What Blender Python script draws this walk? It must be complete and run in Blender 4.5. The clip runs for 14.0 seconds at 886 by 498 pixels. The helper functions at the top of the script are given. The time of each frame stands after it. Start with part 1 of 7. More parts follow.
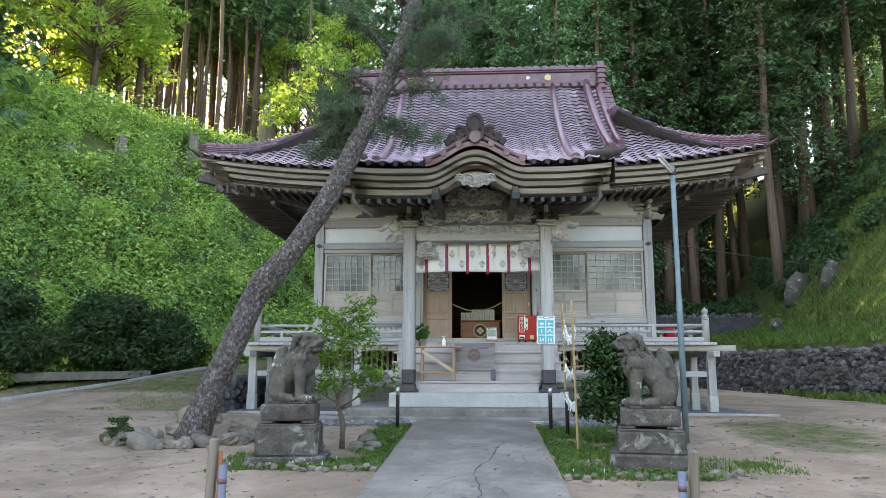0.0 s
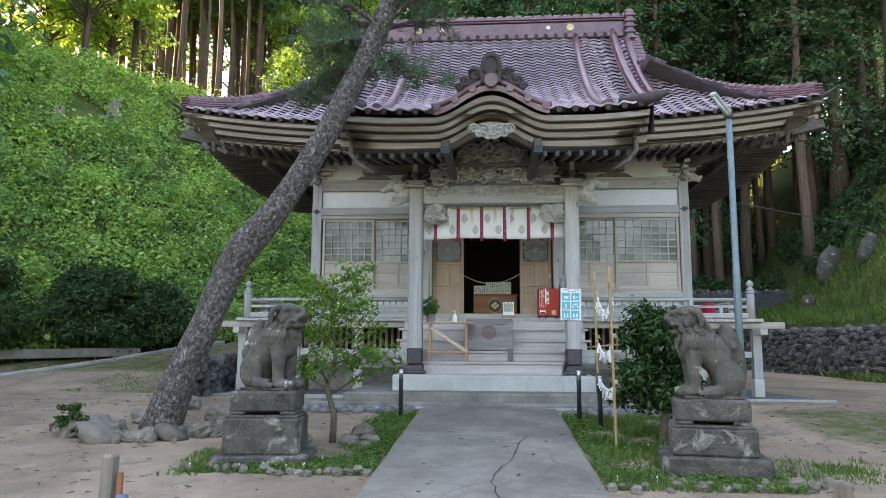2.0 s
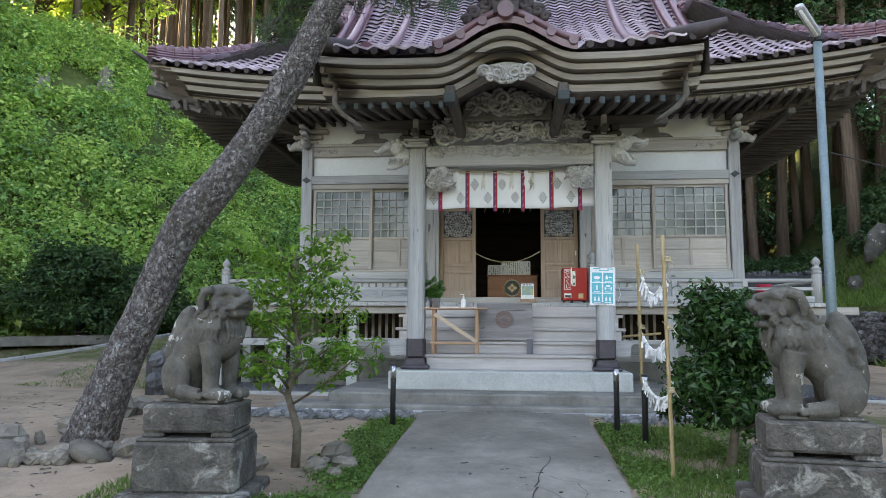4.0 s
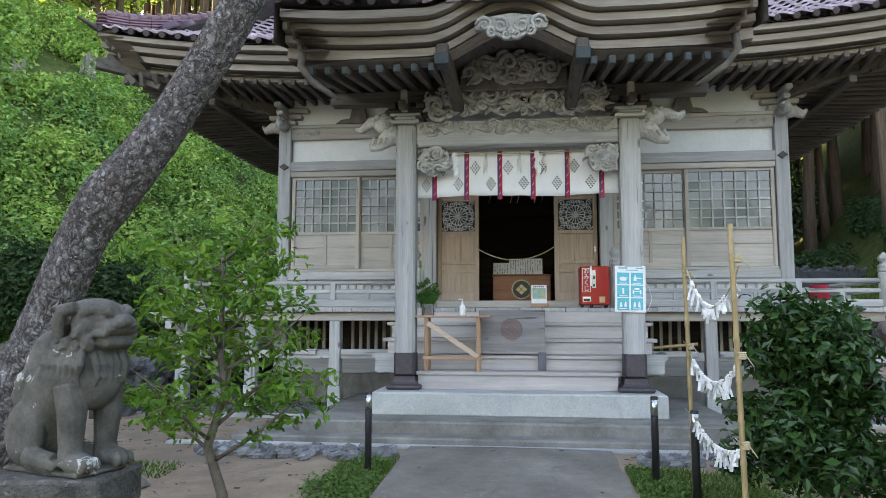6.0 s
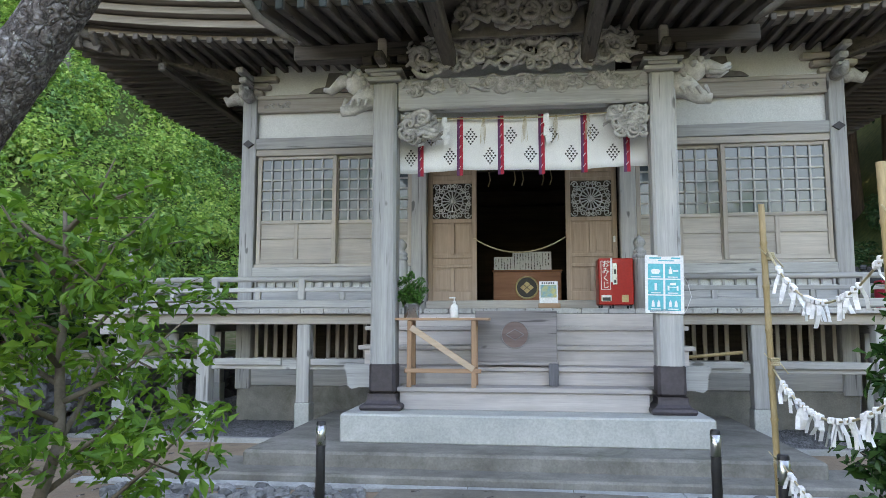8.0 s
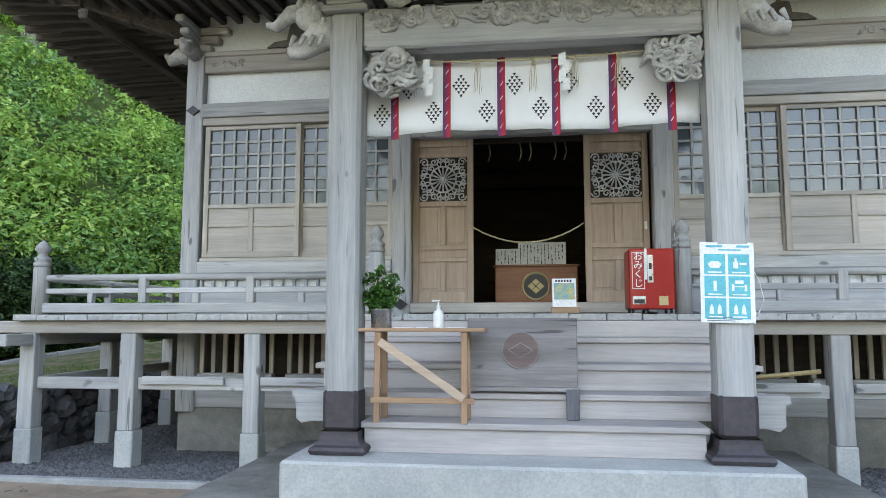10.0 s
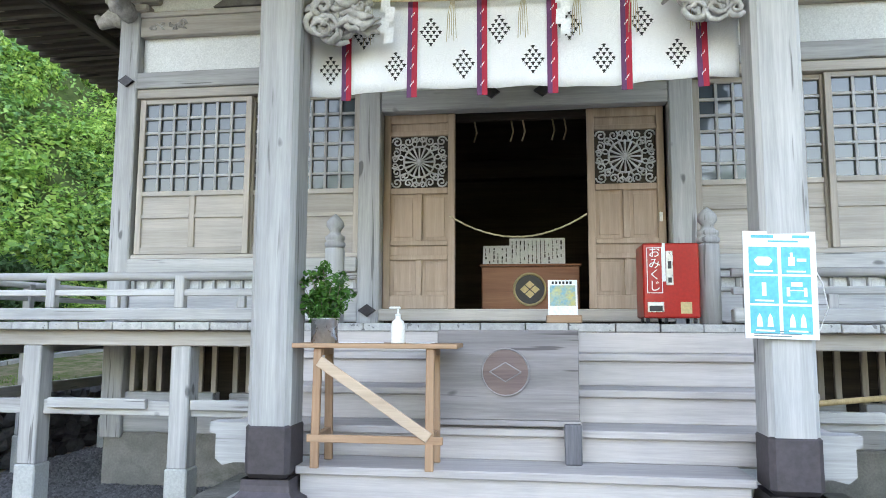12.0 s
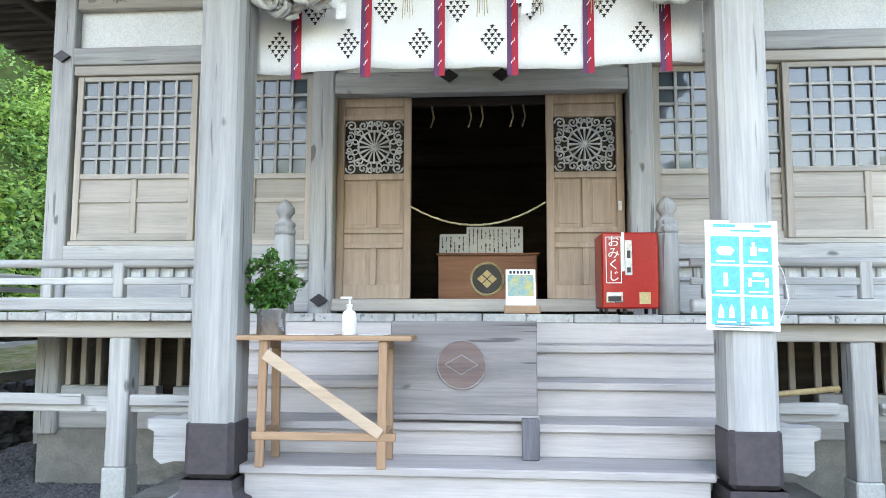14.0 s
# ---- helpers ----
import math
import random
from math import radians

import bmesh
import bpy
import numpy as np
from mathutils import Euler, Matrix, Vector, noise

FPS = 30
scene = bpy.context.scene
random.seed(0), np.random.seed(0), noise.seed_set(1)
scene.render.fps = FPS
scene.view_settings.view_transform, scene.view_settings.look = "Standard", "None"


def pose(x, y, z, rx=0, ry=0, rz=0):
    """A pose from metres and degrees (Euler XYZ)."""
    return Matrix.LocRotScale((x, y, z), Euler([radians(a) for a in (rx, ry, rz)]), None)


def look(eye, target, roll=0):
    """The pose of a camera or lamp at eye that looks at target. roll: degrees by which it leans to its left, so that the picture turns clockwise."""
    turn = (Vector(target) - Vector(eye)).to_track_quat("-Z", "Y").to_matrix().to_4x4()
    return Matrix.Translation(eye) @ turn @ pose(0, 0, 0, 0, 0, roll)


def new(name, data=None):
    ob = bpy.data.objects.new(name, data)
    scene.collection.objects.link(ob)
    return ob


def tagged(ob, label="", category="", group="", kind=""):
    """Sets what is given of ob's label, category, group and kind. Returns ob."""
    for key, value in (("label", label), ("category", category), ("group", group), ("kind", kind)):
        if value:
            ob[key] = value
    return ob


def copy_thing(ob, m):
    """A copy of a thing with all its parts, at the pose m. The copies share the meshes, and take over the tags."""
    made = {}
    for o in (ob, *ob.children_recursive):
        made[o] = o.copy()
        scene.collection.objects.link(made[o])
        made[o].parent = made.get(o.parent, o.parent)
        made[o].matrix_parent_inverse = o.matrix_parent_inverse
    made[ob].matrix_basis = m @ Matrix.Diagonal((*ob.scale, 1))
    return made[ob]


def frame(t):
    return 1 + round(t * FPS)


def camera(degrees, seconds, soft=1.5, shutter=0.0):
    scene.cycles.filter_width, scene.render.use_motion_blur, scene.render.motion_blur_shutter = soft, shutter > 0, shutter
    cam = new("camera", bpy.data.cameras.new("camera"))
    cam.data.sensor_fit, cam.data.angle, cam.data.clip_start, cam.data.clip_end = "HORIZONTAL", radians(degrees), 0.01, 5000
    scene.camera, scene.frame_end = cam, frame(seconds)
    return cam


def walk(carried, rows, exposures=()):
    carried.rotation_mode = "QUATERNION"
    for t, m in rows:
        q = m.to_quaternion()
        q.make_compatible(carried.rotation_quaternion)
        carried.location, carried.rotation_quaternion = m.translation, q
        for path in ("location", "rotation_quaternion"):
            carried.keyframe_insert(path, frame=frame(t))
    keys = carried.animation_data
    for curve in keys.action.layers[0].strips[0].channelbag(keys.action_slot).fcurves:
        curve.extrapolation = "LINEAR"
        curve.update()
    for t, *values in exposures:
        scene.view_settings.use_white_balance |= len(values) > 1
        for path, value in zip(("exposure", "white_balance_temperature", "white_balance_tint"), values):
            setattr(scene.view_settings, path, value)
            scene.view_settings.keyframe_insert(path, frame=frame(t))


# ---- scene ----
cam = camera(64.2, 14.0, soft=0.6)
PATH = [
    (0, (0.149, -15.392, 1.112), (0.035, -13.422, 1.435), 0.1),
    (0.5, (0.07, -15.023, 1.111), (-0.049, -13.05, 1.412), 0.3),
    (1, (0.088, -14.595, 1.121), (-0.034, -12.62, 1.411), 0.2),
    (1.5, (0.021, -14.085, 1.119), (-0.119, -12.109, 1.397), 0.2),
    (2, (0.055, -13.552, 1.13), (-0.092, -11.575, 1.391), 0.3),
    (2.5, (0.067, -13.014, 1.125), (-0.088, -11.035, 1.373), 0.1),
    (3, (0.071, -12.432, 1.156), (-0.098, -10.453, 1.389), 0.2),
    (5.5, (0.16, -9.914, 1.382), (-0.073, -7.938, 1.585), 0.1),
    (6, (0.148, -9.454, 1.438), (-0.087, -7.478, 1.639), 0.1),
    (6.5, (0.175, -8.975, 1.431), (-0.065, -7.0, 1.635), 0.1),
    (7, (0.169, -8.539, 1.432), (-0.071, -6.565, 1.643), 0.1),
    (9.5, (0.017, -6.074, 1.506), (-0.244, -4.102, 1.713), -0.0),
    (10, (0.079, -5.599, 1.559), (-0.187, -3.627, 1.762), -0.0),
    (10.5, (0.163, -5.224, 1.582), (-0.103, -3.252, 1.788), -0.1),
    (11, (0.159, -4.844, 1.598), (-0.106, -2.872, 1.807), 0.1),
    (11.5, (0.218, -4.495, 1.604), (-0.046, -2.523, 1.812), 0.0),
    (12, (0.141, -4.253, 1.618), (-0.126, -2.282, 1.831), 0.2),
    (12.5, (0.078, -4.119, 1.629), (-0.183, -2.148, 1.847), 0.3),
    (13, (0.084, -4.106, 1.63), (-0.174, -2.135, 1.853), 0.2),
    (13.5, (0.128, -4.066, 1.621), (-0.079, -2.087, 1.824), 0.2),
    (14, (0.134, -4.062, 1.629), (-0.013, -2.076, 1.812), 0.2),
]
walk(cam, [(t, look(eye, target, roll)) for t, eye, target, roll in PATH],
     [(0.0, 3.25, 8300, 19), (3.0, 3.1, 8300, 19), (7.0, 3.25, 8300, 19), (9.5, 3.4, 8300, 19), (11.0, 3.65, 8300, 19), (12.5, 4.05, 8300, 19), (14.0, 4.1, 8300, 19)])

# ---- light: a shaded clearing, low sun on the hilltop trees ----
SUN_EL, SUN_AZ = radians(20), radians(-62)
world = bpy.data.worlds.new("sky")
scene.world = world
world.use_nodes = True
wn = world.node_tree.nodes
sky = wn.new("ShaderNodeTexSky")
sky.sky_type, sky.sun_disc = "NISHITA", False
sky.sun_elevation, sky.sun_rotation = SUN_EL, SUN_AZ
sky.air_density, sky.dust_density = 1.0, 2.0
wn["Background"].inputs["Strength"].default_value = 0.15
world.node_tree.links.new(sky.outputs[0], wn["Background"].inputs["Color"])
sun_data = bpy.data.lights.new("sun", "SUN")
sun_data.energy, sun_data.angle, sun_data.color = 5.0, radians(0.5), (1.0, 0.84, 0.58)
sun = new("sun", sun_data)
sun_way = Vector((math.sin(SUN_AZ) * math.cos(SUN_EL), math.cos(SUN_AZ) * math.cos(SUN_EL), math.sin(SUN_EL)))
sun.matrix_world = look(sun_way * 100, (0, 0, 0))


# ---- materials ----
def ramp(nt, fac, stops):
    r = nt.nodes.new("ShaderNodeValToRGB")
    while len(r.color_ramp.elements) < len(stops):
        r.color_ramp.elements.new(0.5)
    for e, (p, c) in zip(r.color_ramp.elements, stops):
        e.position, e.color = p, (*c, 1)
    nt.links.new(fac, r.inputs[0])
    return r.outputs[0]


def noise_node(nt, vec, scale, detail=4.0, rough=0.6, dist=0.0):
    n = nt.nodes.new("ShaderNodeTexNoise")
    n.inputs["Scale"].default_value, n.inputs["Detail"].default_value = scale, detail
    n.inputs["Roughness"].default_value, n.inputs["Distortion"].default_value = rough, dist
    nt.links.new(vec, n.inputs["Vector"])
    return n.outputs["Fac"]


def mixc(nt, fac, a, b, mode="MIX"):
    m = nt.nodes.new("ShaderNodeMix")
    m.data_type, m.blend_type = "RGBA", mode
    for sock, val in ((m.inputs[0], fac), (m.inputs[6], a), (m.inputs[7], b)):
        if isinstance(val, (int, float)):
            sock.default_value = val
        elif isinstance(val, tuple):
            sock.default_value = (*val, 1)
        else:
            nt.links.new(val, sock)
    return m.outputs[2]


def mathn(nt, op, a, b):
    m = nt.nodes.new("ShaderNodeMath")
    m.operation = op
    for sock, val in zip(m.inputs, (a, b)):
        if isinstance(val, (int, float)):
            sock.default_value = val
        else:
            nt.links.new(val, sock)
    return m.outputs[0]


def base_mat(name):
    m = bpy.data.materials.new(name)
    m.use_nodes = True
    nt = m.node_tree
    co = nt.nodes.new("ShaderNodeTexCoord")
    return m, nt, nt.nodes["Principled BSDF"], co.outputs["Object"]


def mapped(nt, vec, sc):
    mp = nt.nodes.new("ShaderNodeMapping")
    mp.inputs["Scale"].default_value = sc
    nt.links.new(vec, mp.inputs["Vector"])
    return mp.outputs[0]


def bump_to(nt, bs, height, strength, dist=0.02):
    b = nt.nodes.new("ShaderNodeBump")
    b.inputs["Strength"].default_value, b.inputs["Distance"].default_value = strength, dist
    nt.links.new(height, b.inputs["Height"])
    nt.links.new(b.outputs[0], bs.inputs["Normal"])


def surface(name, c1, c2, scale=3.0, sc=(1, 1, 1), fine=40.0, rough=0.75, bump=0.3, metal=0.0, stain=None, stain_scale=1.2,
            stain_at=(0.55, 0.75), vary=0.0, island=0.0, spec=0.4, coat=0.0, dist=0.01):
    """A two-scale surface: broad tone, fine grain and bump, and a stain with its own outline."""
    m, nt, bs, co = base_mat(name)
    v = mapped(nt, co, sc)
    a = noise_node(nt, v, scale, 5, 0.65)
    f = noise_node(nt, v, fine, 3, 0.6)
    col = ramp(nt, a, [(0.3, c1), (0.7, c2)])
    col = mixc(nt, 0.35, col, ramp(nt, f, [(0.3, (0.55, 0.55, 0.55)), (0.7, (1.25, 1.25, 1.25))]), "MULTIPLY")
    if stain:
        s = noise_node(nt, co, stain_scale, 6, 0.7, 0.6)
        sm = ramp(nt, s, [(stain_at[0], (0, 0, 0)), (stain_at[1], (1, 1, 1))])
        col = mixc(nt, sm, col, stain)
    if vary:
        oi = nt.nodes.new("ShaderNodeObjectInfo")
        col = mixc(nt, 1.0, col, ramp(nt, oi.outputs["Random"], [(0, (1 - vary,) * 3), (1, (1 + vary,) * 3)]), "MULTIPLY")
    if island:
        ge = nt.nodes.new("ShaderNodeNewGeometry")
        col = mixc(nt, 1.0, col, ramp(nt, ge.outputs["Random Per Island"], [(0, (1 - island,) * 3), (1, (1 + island,) * 3)]), "MULTIPLY")
    nt.links.new(col, bs.inputs["Base Color"])
    rr = mathn(nt, "ADD", mathn(nt, "MULTIPLY", a, 0.25), rough - 0.12)
    nt.links.new(rr, bs.inputs["Roughness"])
    bs.inputs["Metallic"].default_value = metal
    bs.inputs["Specular IOR Level"].default_value = spec
    bs.inputs["Coat Weight"].default_value = coat
    if bump:
        bump_to(nt, bs, mathn(nt, "ADD", a, mathn(nt, "MULTIPLY", f, 0.6)), bump, dist)
    return m


def wood(name, c1, c2, axis, crack=True, vary=0.12, rough=0.8):
    """Timber with its grain along one axis, weathered streaks and hairline checks."""
    sc = [9.0, 9.0, 9.0]
    sc["xyz".index(axis)] = 0.45
    m, nt, bs, co = base_mat(name)
    v = mapped(nt, co, sc)
    a = noise_node(nt, v, 1.6, 6, 0.7, 0.3)
    f = noise_node(nt, v, 9.0, 3, 0.6)
    w = noise_node(nt, co, 0.9, 4, 0.6)
    col = ramp(nt, a, [(0.25, c1), (0.5, tuple((p + q) / 2 for p, q in zip(c1, c2))), (0.72, c2)])
    col = mixc(nt, 0.5, col, ramp(nt, w, [(0.3, (0.72, 0.74, 0.78)), (0.7, (1.2, 1.17, 1.12))]), "MULTIPLY")
    col = mixc(nt, 0.22, col, ramp(nt, f, [(0.3, (0.6, 0.6, 0.6)), (0.7, (1.2, 1.2, 1.2))]), "MULTIPLY")
    if crack:
        k = noise_node(nt, v, 2.3, 2, 0.5, 0.2)
        km = ramp(nt, k, [(0.30, (1, 1, 1)), (0.335, (0, 0, 0))])
        col = mixc(nt, mathn(nt, "MULTIPLY", km, 0.7), col, tuple(c * 0.3 for c in c1))
        kn = noise_node(nt, mapped(nt, co, [5.0 if c > 1 else 2.2 for c in sc]), 1.4, 1, 0.4)
        col = mixc(nt, mathn(nt, "MULTIPLY", ramp(nt, kn, [(0.75, (0, 0, 0)), (0.79, (1, 1, 1))]), 0.75), col, tuple(c * 0.25 for c in c1))
    oi = nt.nodes.new("ShaderNodeObjectInfo")
    col = mixc(nt, 1.0, col, ramp(nt, oi.outputs["Random"], [(0, (1 - vary,) * 3), (1, (1 + vary,) * 3)]), "MULTIPLY")
    nt.links.new(col, bs.inputs["Base Color"])
    bs.inputs["Roughness"].default_value = rough
    bs.inputs["Specular IOR Level"].default_value = 0.3
    bump_to(nt, bs, mathn(nt, "ADD", a, mathn(nt, "MULTIPLY", f, 0.4)), 0.45, 0.006)
    return m


def leaf_mat(name, c1, c2, c3, trans=0.35, rough=0.5):
    """Leaves that differ one from another and let some light through."""
    m, nt, bs, co = base_mat(name)
    ge = nt.nodes.new("ShaderNodeNewGeometry")
    big = noise_node(nt, co, 0.5, 3, 0.6)
    k = mathn(nt, "ADD", mathn(nt, "MULTIPLY", ge.outputs["Random Per Island"], 0.55), mathn(nt, "MULTIPLY", big, 0.55))
    col = ramp(nt, k, [(0.15, c1), (0.5, c2), (0.9, c3)])
    nt.links.new(col, bs.inputs["Base Color"])
    bs.inputs["Roughness"].default_value = rough
    bs.inputs["Specular IOR Level"].default_value = 0.35
    tr = nt.nodes.new("ShaderNodeBsdfTranslucent")
    nt.links.new(mixc(nt, 1.0, col, (1.15, 1.25, 0.85), "MULTIPLY"), tr.inputs[0])
    mx = nt.nodes.new("ShaderNodeMixShader")
    mx.inputs[0].default_value = trans
    nt.links.new(bs.outputs[0], mx.inputs[1])
    nt.links.new(tr.outputs[0], mx.inputs[2])
    nt.links.new(mx.outputs[0], nt.nodes["Material Output"].inputs[0])
    return m


GREY1, GREY2 = (0.285, 0.285, 0.282), (0.52, 0.52, 0.512)
M = {
    "grey_x": wood("weathered_wood_x", GREY1, GREY2, "x"),
    "grey_y": wood("weathered_wood_y", GREY1, GREY2, "y"),
    "grey_z": wood("weathered_wood_z", GREY1, GREY2, "z"),
    "tan_x": wood("tan_wood_x", (0.34, 0.31, 0.275), (0.53, 0.49, 0.445), "x", crack=False),
    "tan_z": wood("tan_wood_z", (0.31, 0.275, 0.235), (0.51, 0.46, 0.405), "z", crack=False),
    "door": wood("door_wood", (0.33, 0.235, 0.175), (0.50, 0.38, 0.292), "z", crack=False, vary=0.05),
    "step": wood("step_wood", (0.385, 0.355, 0.345), (0.55, 0.515, 0.50), "x", crack=False),
    # timber under the roofs, darkened in colour to deepen the eave shade
    "eave_shade_y": wood("eave_shade_wood_y", (0.06, 0.052, 0.047), (0.15, 0.13, 0.115), "y"),
    "eave_shade_x": wood("eave_shade_wood_x", (0.06, 0.052, 0.047), (0.16, 0.14, 0.125), "x"),
    "fascia": wood("fascia_wood", (0.18, 0.152, 0.13), (0.40, 0.35, 0.305), "x", crack=False),
    # near-black timber: the shade of recesses is put into its colour
    "recess_shade": wood("recess_shade_wood", (0.035, 0.028, 0.022), (0.10, 0.08, 0.062), "x", crack=False),
    "pine": wood("fresh_pine", (0.29, 0.165, 0.10), (0.44, 0.28, 0.18), "z", crack=False, vary=0.06, rough=0.6),
    "pine_x": wood("fresh_pine_x", (0.29, 0.165, 0.10), (0.44, 0.28, 0.18), "x", crack=False, vary=0.06, rough=0.6),
    "pale_pine": wood("pale_pine", (0.46, 0.34, 0.25), (0.58, 0.45, 0.345), "x", crack=False, vary=0.02, rough=0.6),
    "crest_wood": wood("crest_wood", (0.13, 0.09, 0.085), (0.24, 0.175, 0.16), "x"),
    "dark_wood_z": wood("dark_wood_z", (0.06, 0.06, 0.07), (0.22, 0.22, 0.24), "z"),
    "pole_blue": surface("blue_paint", (0.10, 0.14, 0.22), (0.16, 0.21, 0.29), 6, fine=40, rough=0.5, bump=0.1, stain=(0.22, 0.13, 0.09), stain_scale=14),
    "picture": surface("printed_picture", (0.62, 0.50, 0.10), (0.10, 0.36, 0.50), 14, fine=60, rough=0.6, bump=0, stain=(0.60, 0.20, 0.12), stain_scale=20, stain_at=(0.6, 0.64)),
    "sprig": leaf_mat("sprig_leaf", (0.02, 0.08, 0.015), (0.04, 0.15, 0.025), (0.09, 0.24, 0.045), 0.25, 0.35),
    "box_wood": wood("box_wood", (0.24, 0.085, 0.042), (0.42, 0.175, 0.09), "x", crack=False, rough=0.4),
    "panel_wood": wood("panel_wood", (0.17, 0.155, 0.155), (0.34, 0.315, 0.315), "x"),
    "carve": surface("carved_wood", (0.25, 0.24, 0.23), (0.58, 0.565, 0.545), 9, fine=60, rough=0.85, bump=0.3),
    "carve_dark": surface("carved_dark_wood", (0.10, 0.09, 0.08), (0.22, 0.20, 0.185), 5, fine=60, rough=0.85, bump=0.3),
    "plaster": surface("white_plaster", (0.66, 0.67, 0.66), (0.76, 0.77, 0.76), 1.5, fine=70, rough=0.9, bump=0.08),
    "tile": surface("roof_tile", (0.37, 0.29, 0.36), (0.62, 0.54, 0.63), 2.5, fine=45, rough=0.30, bump=0.12, island=0.25,
                    vary=0.25, spec=0.7, coat=0.6),
    "ridge": surface("ridge_tile", (0.095, 0.034, 0.048), (0.19, 0.09, 0.115), 3, fine=45, rough=0.36, bump=0.15, island=0.15, spec=0.6,
                     coat=0.25),
    "oni": surface("ornament_tile", (0.028, 0.022, 0.024), (0.085, 0.062, 0.065), 4, fine=40, rough=0.6, bump=0.3),
    "stone": surface("lichen_stone", (0.045, 0.042, 0.038), (0.15, 0.14, 0.125), 5, fine=40, rough=0.95, bump=1.0, dist=0.03,
                     stain=(0.30, 0.295, 0.27), stain_scale=4.0, stain_at=(0.56, 0.66)),
    "lion": surface("lion_stone", (0.052, 0.048, 0.041), (0.145, 0.137, 0.119), 5, fine=60, rough=0.95, bump=0.55, dist=0.012,
                    stain=(0.43, 0.42, 0.39), stain_scale=5, stain_at=(0.62, 0.65)),
    "concrete": surface("concrete", (0.26, 0.265, 0.26), (0.42, 0.425, 0.41), 1.4, fine=60, rough=0.9, bump=0.25,
                        stain=(0.17, 0.17, 0.16), stain_scale=0.8),
    "slab": surface("step_concrete", (0.36, 0.375, 0.365), (0.52, 0.53, 0.51), 1.2, fine=50, rough=0.85, bump=0.2,
                    stain=(0.30, 0.31, 0.30), stain_scale=1.3, stain_at=(0.58, 0.8)),
    "old_concrete": surface("old_concrete", (0.13, 0.125, 0.112), (0.29, 0.28, 0.258), 2.0, fine=50, rough=0.95, bump=0.4,
                            stain=(0.09, 0.095, 0.07), stain_scale=1.6),
    "cobble": surface("river_stone", (0.10, 0.105, 0.11), (0.24, 0.245, 0.25), 4, fine=60, rough=0.8, bump=0.3, island=0.35, vary=0.3),
    "gravel": surface("gravel", (0.07, 0.072, 0.075), (0.22, 0.22, 0.225), 30, fine=90, rough=0.9, bump=0.8, island=0.4),
    "wallstone": surface("wall_stone", (0.05, 0.052, 0.057), (0.13, 0.13, 0.137), 4, fine=40, rough=0.95, bump=0.8, island=0.4, vary=0.4),
    "shoe": surface("bronze_shoe", (0.055, 0.05, 0.055), (0.10, 0.085, 0.095), 4, fine=30, rough=0.55, bump=0.1, metal=0.35),
    "iron": surface("dark_iron", (0.03, 0.03, 0.035), (0.07, 0.065, 0.07), 8, fine=50, rough=0.5, bump=0.1, metal=0.6),
    "pole": surface("pole_paint", (0.13, 0.19, 0.22), (0.20, 0.27, 0.30), 3, fine=40, rough=0.5, bump=0.05, metal=0.2),
    "steel": surface("steel", (0.45, 0.46, 0.47), (0.62, 0.63, 0.64), 6, fine=40, rough=0.28, bump=0.05, metal=0.95),
    "zinc": surface("grate_zinc", (0.38, 0.40, 0.41), (0.55, 0.57, 0.58), 6, fine=40, rough=0.5, bump=0.1, metal=0.6),
    "black": surface("black_paint", (0.018, 0.018, 0.02), (0.035, 0.035, 0.038), 6, fine=40, rough=0.45, bump=0.05),
    "cloth": surface("white_cloth", (0.78, 0.78, 0.79), (0.84, 0.84, 0.84), 4, fine=150, rough=0.9, bump=0.05),
    "ribbon": surface("crimson_ribbon", (0.38, 0.012, 0.035), (0.48, 0.02, 0.05), 4, fine=120, rough=0.7, bump=0.05),
    "purple": surface("purple_ribbon", (0.11, 0.03, 0.10), (0.16, 0.05, 0.14), 4, fine=120, rough=0.7, bump=0.05),
    "ink": surface("black_ink", (0.015, 0.015, 0.018), (0.03, 0.03, 0.03), 4, rough=0.8, bump=0),
    "red": surface("red_enamel", (0.40, 0.010, 0.008), (0.46, 0.015, 0.010), 3, rough=0.35, bump=0.02, spec=0.4, coat=0.1),
    "white": surface("white_paint", (0.76, 0.76, 0.75), (0.82, 0.82, 0.81), 4, rough=0.5, bump=0.03),
    "paper": surface("white_paper", (0.78, 0.79, 0.80), (0.84, 0.84, 0.85), 3, fine=60, rough=0.85, bump=0.03),
    "teal": surface("teal_print", (0.06, 0.44, 0.52), (0.08, 0.50, 0.58), 3, rough=0.6, bump=0),
    "gold": surface("old_gold", (0.45, 0.34, 0.17), (0.58, 0.46, 0.25), 6, rough=0.5, bump=0.1, metal=0.3),
    "straw": surface("straw", (0.40, 0.33, 0.20), (0.58, 0.50, 0.34), 20, fine=90, rough=0.9, bump=0.3),
    "bamboo": surface("bamboo", (0.27, 0.19, 0.09), (0.42, 0.31, 0.16), 5, sc=(6, 6, 0.6), rough=0.5, bump=0.1),
    "bark": surface("pine_bark", (0.055, 0.045, 0.042), (0.20, 0.175, 0.16), 9, sc=(1, 1, 0.45), fine=40, rough=0.95, bump=1.0,
                    stain=(0.30, 0.30, 0.28), stain_scale=5, stain_at=(0.64, 0.72), dist=0.05),
    "cedar_bark": surface("cedar_bark", (0.06, 0.04, 0.03), (0.155, 0.11, 0.082), 4, sc=(3, 3, 0.25), fine=30, rough=0.95, bump=0.6,
                          vary=0.25),
    "pale_bark": surface("dead_wood", (0.13, 0.115, 0.10), (0.29, 0.26, 0.225), 4, sc=(3, 3, 0.3), fine=30, rough=0.95, bump=0.6),
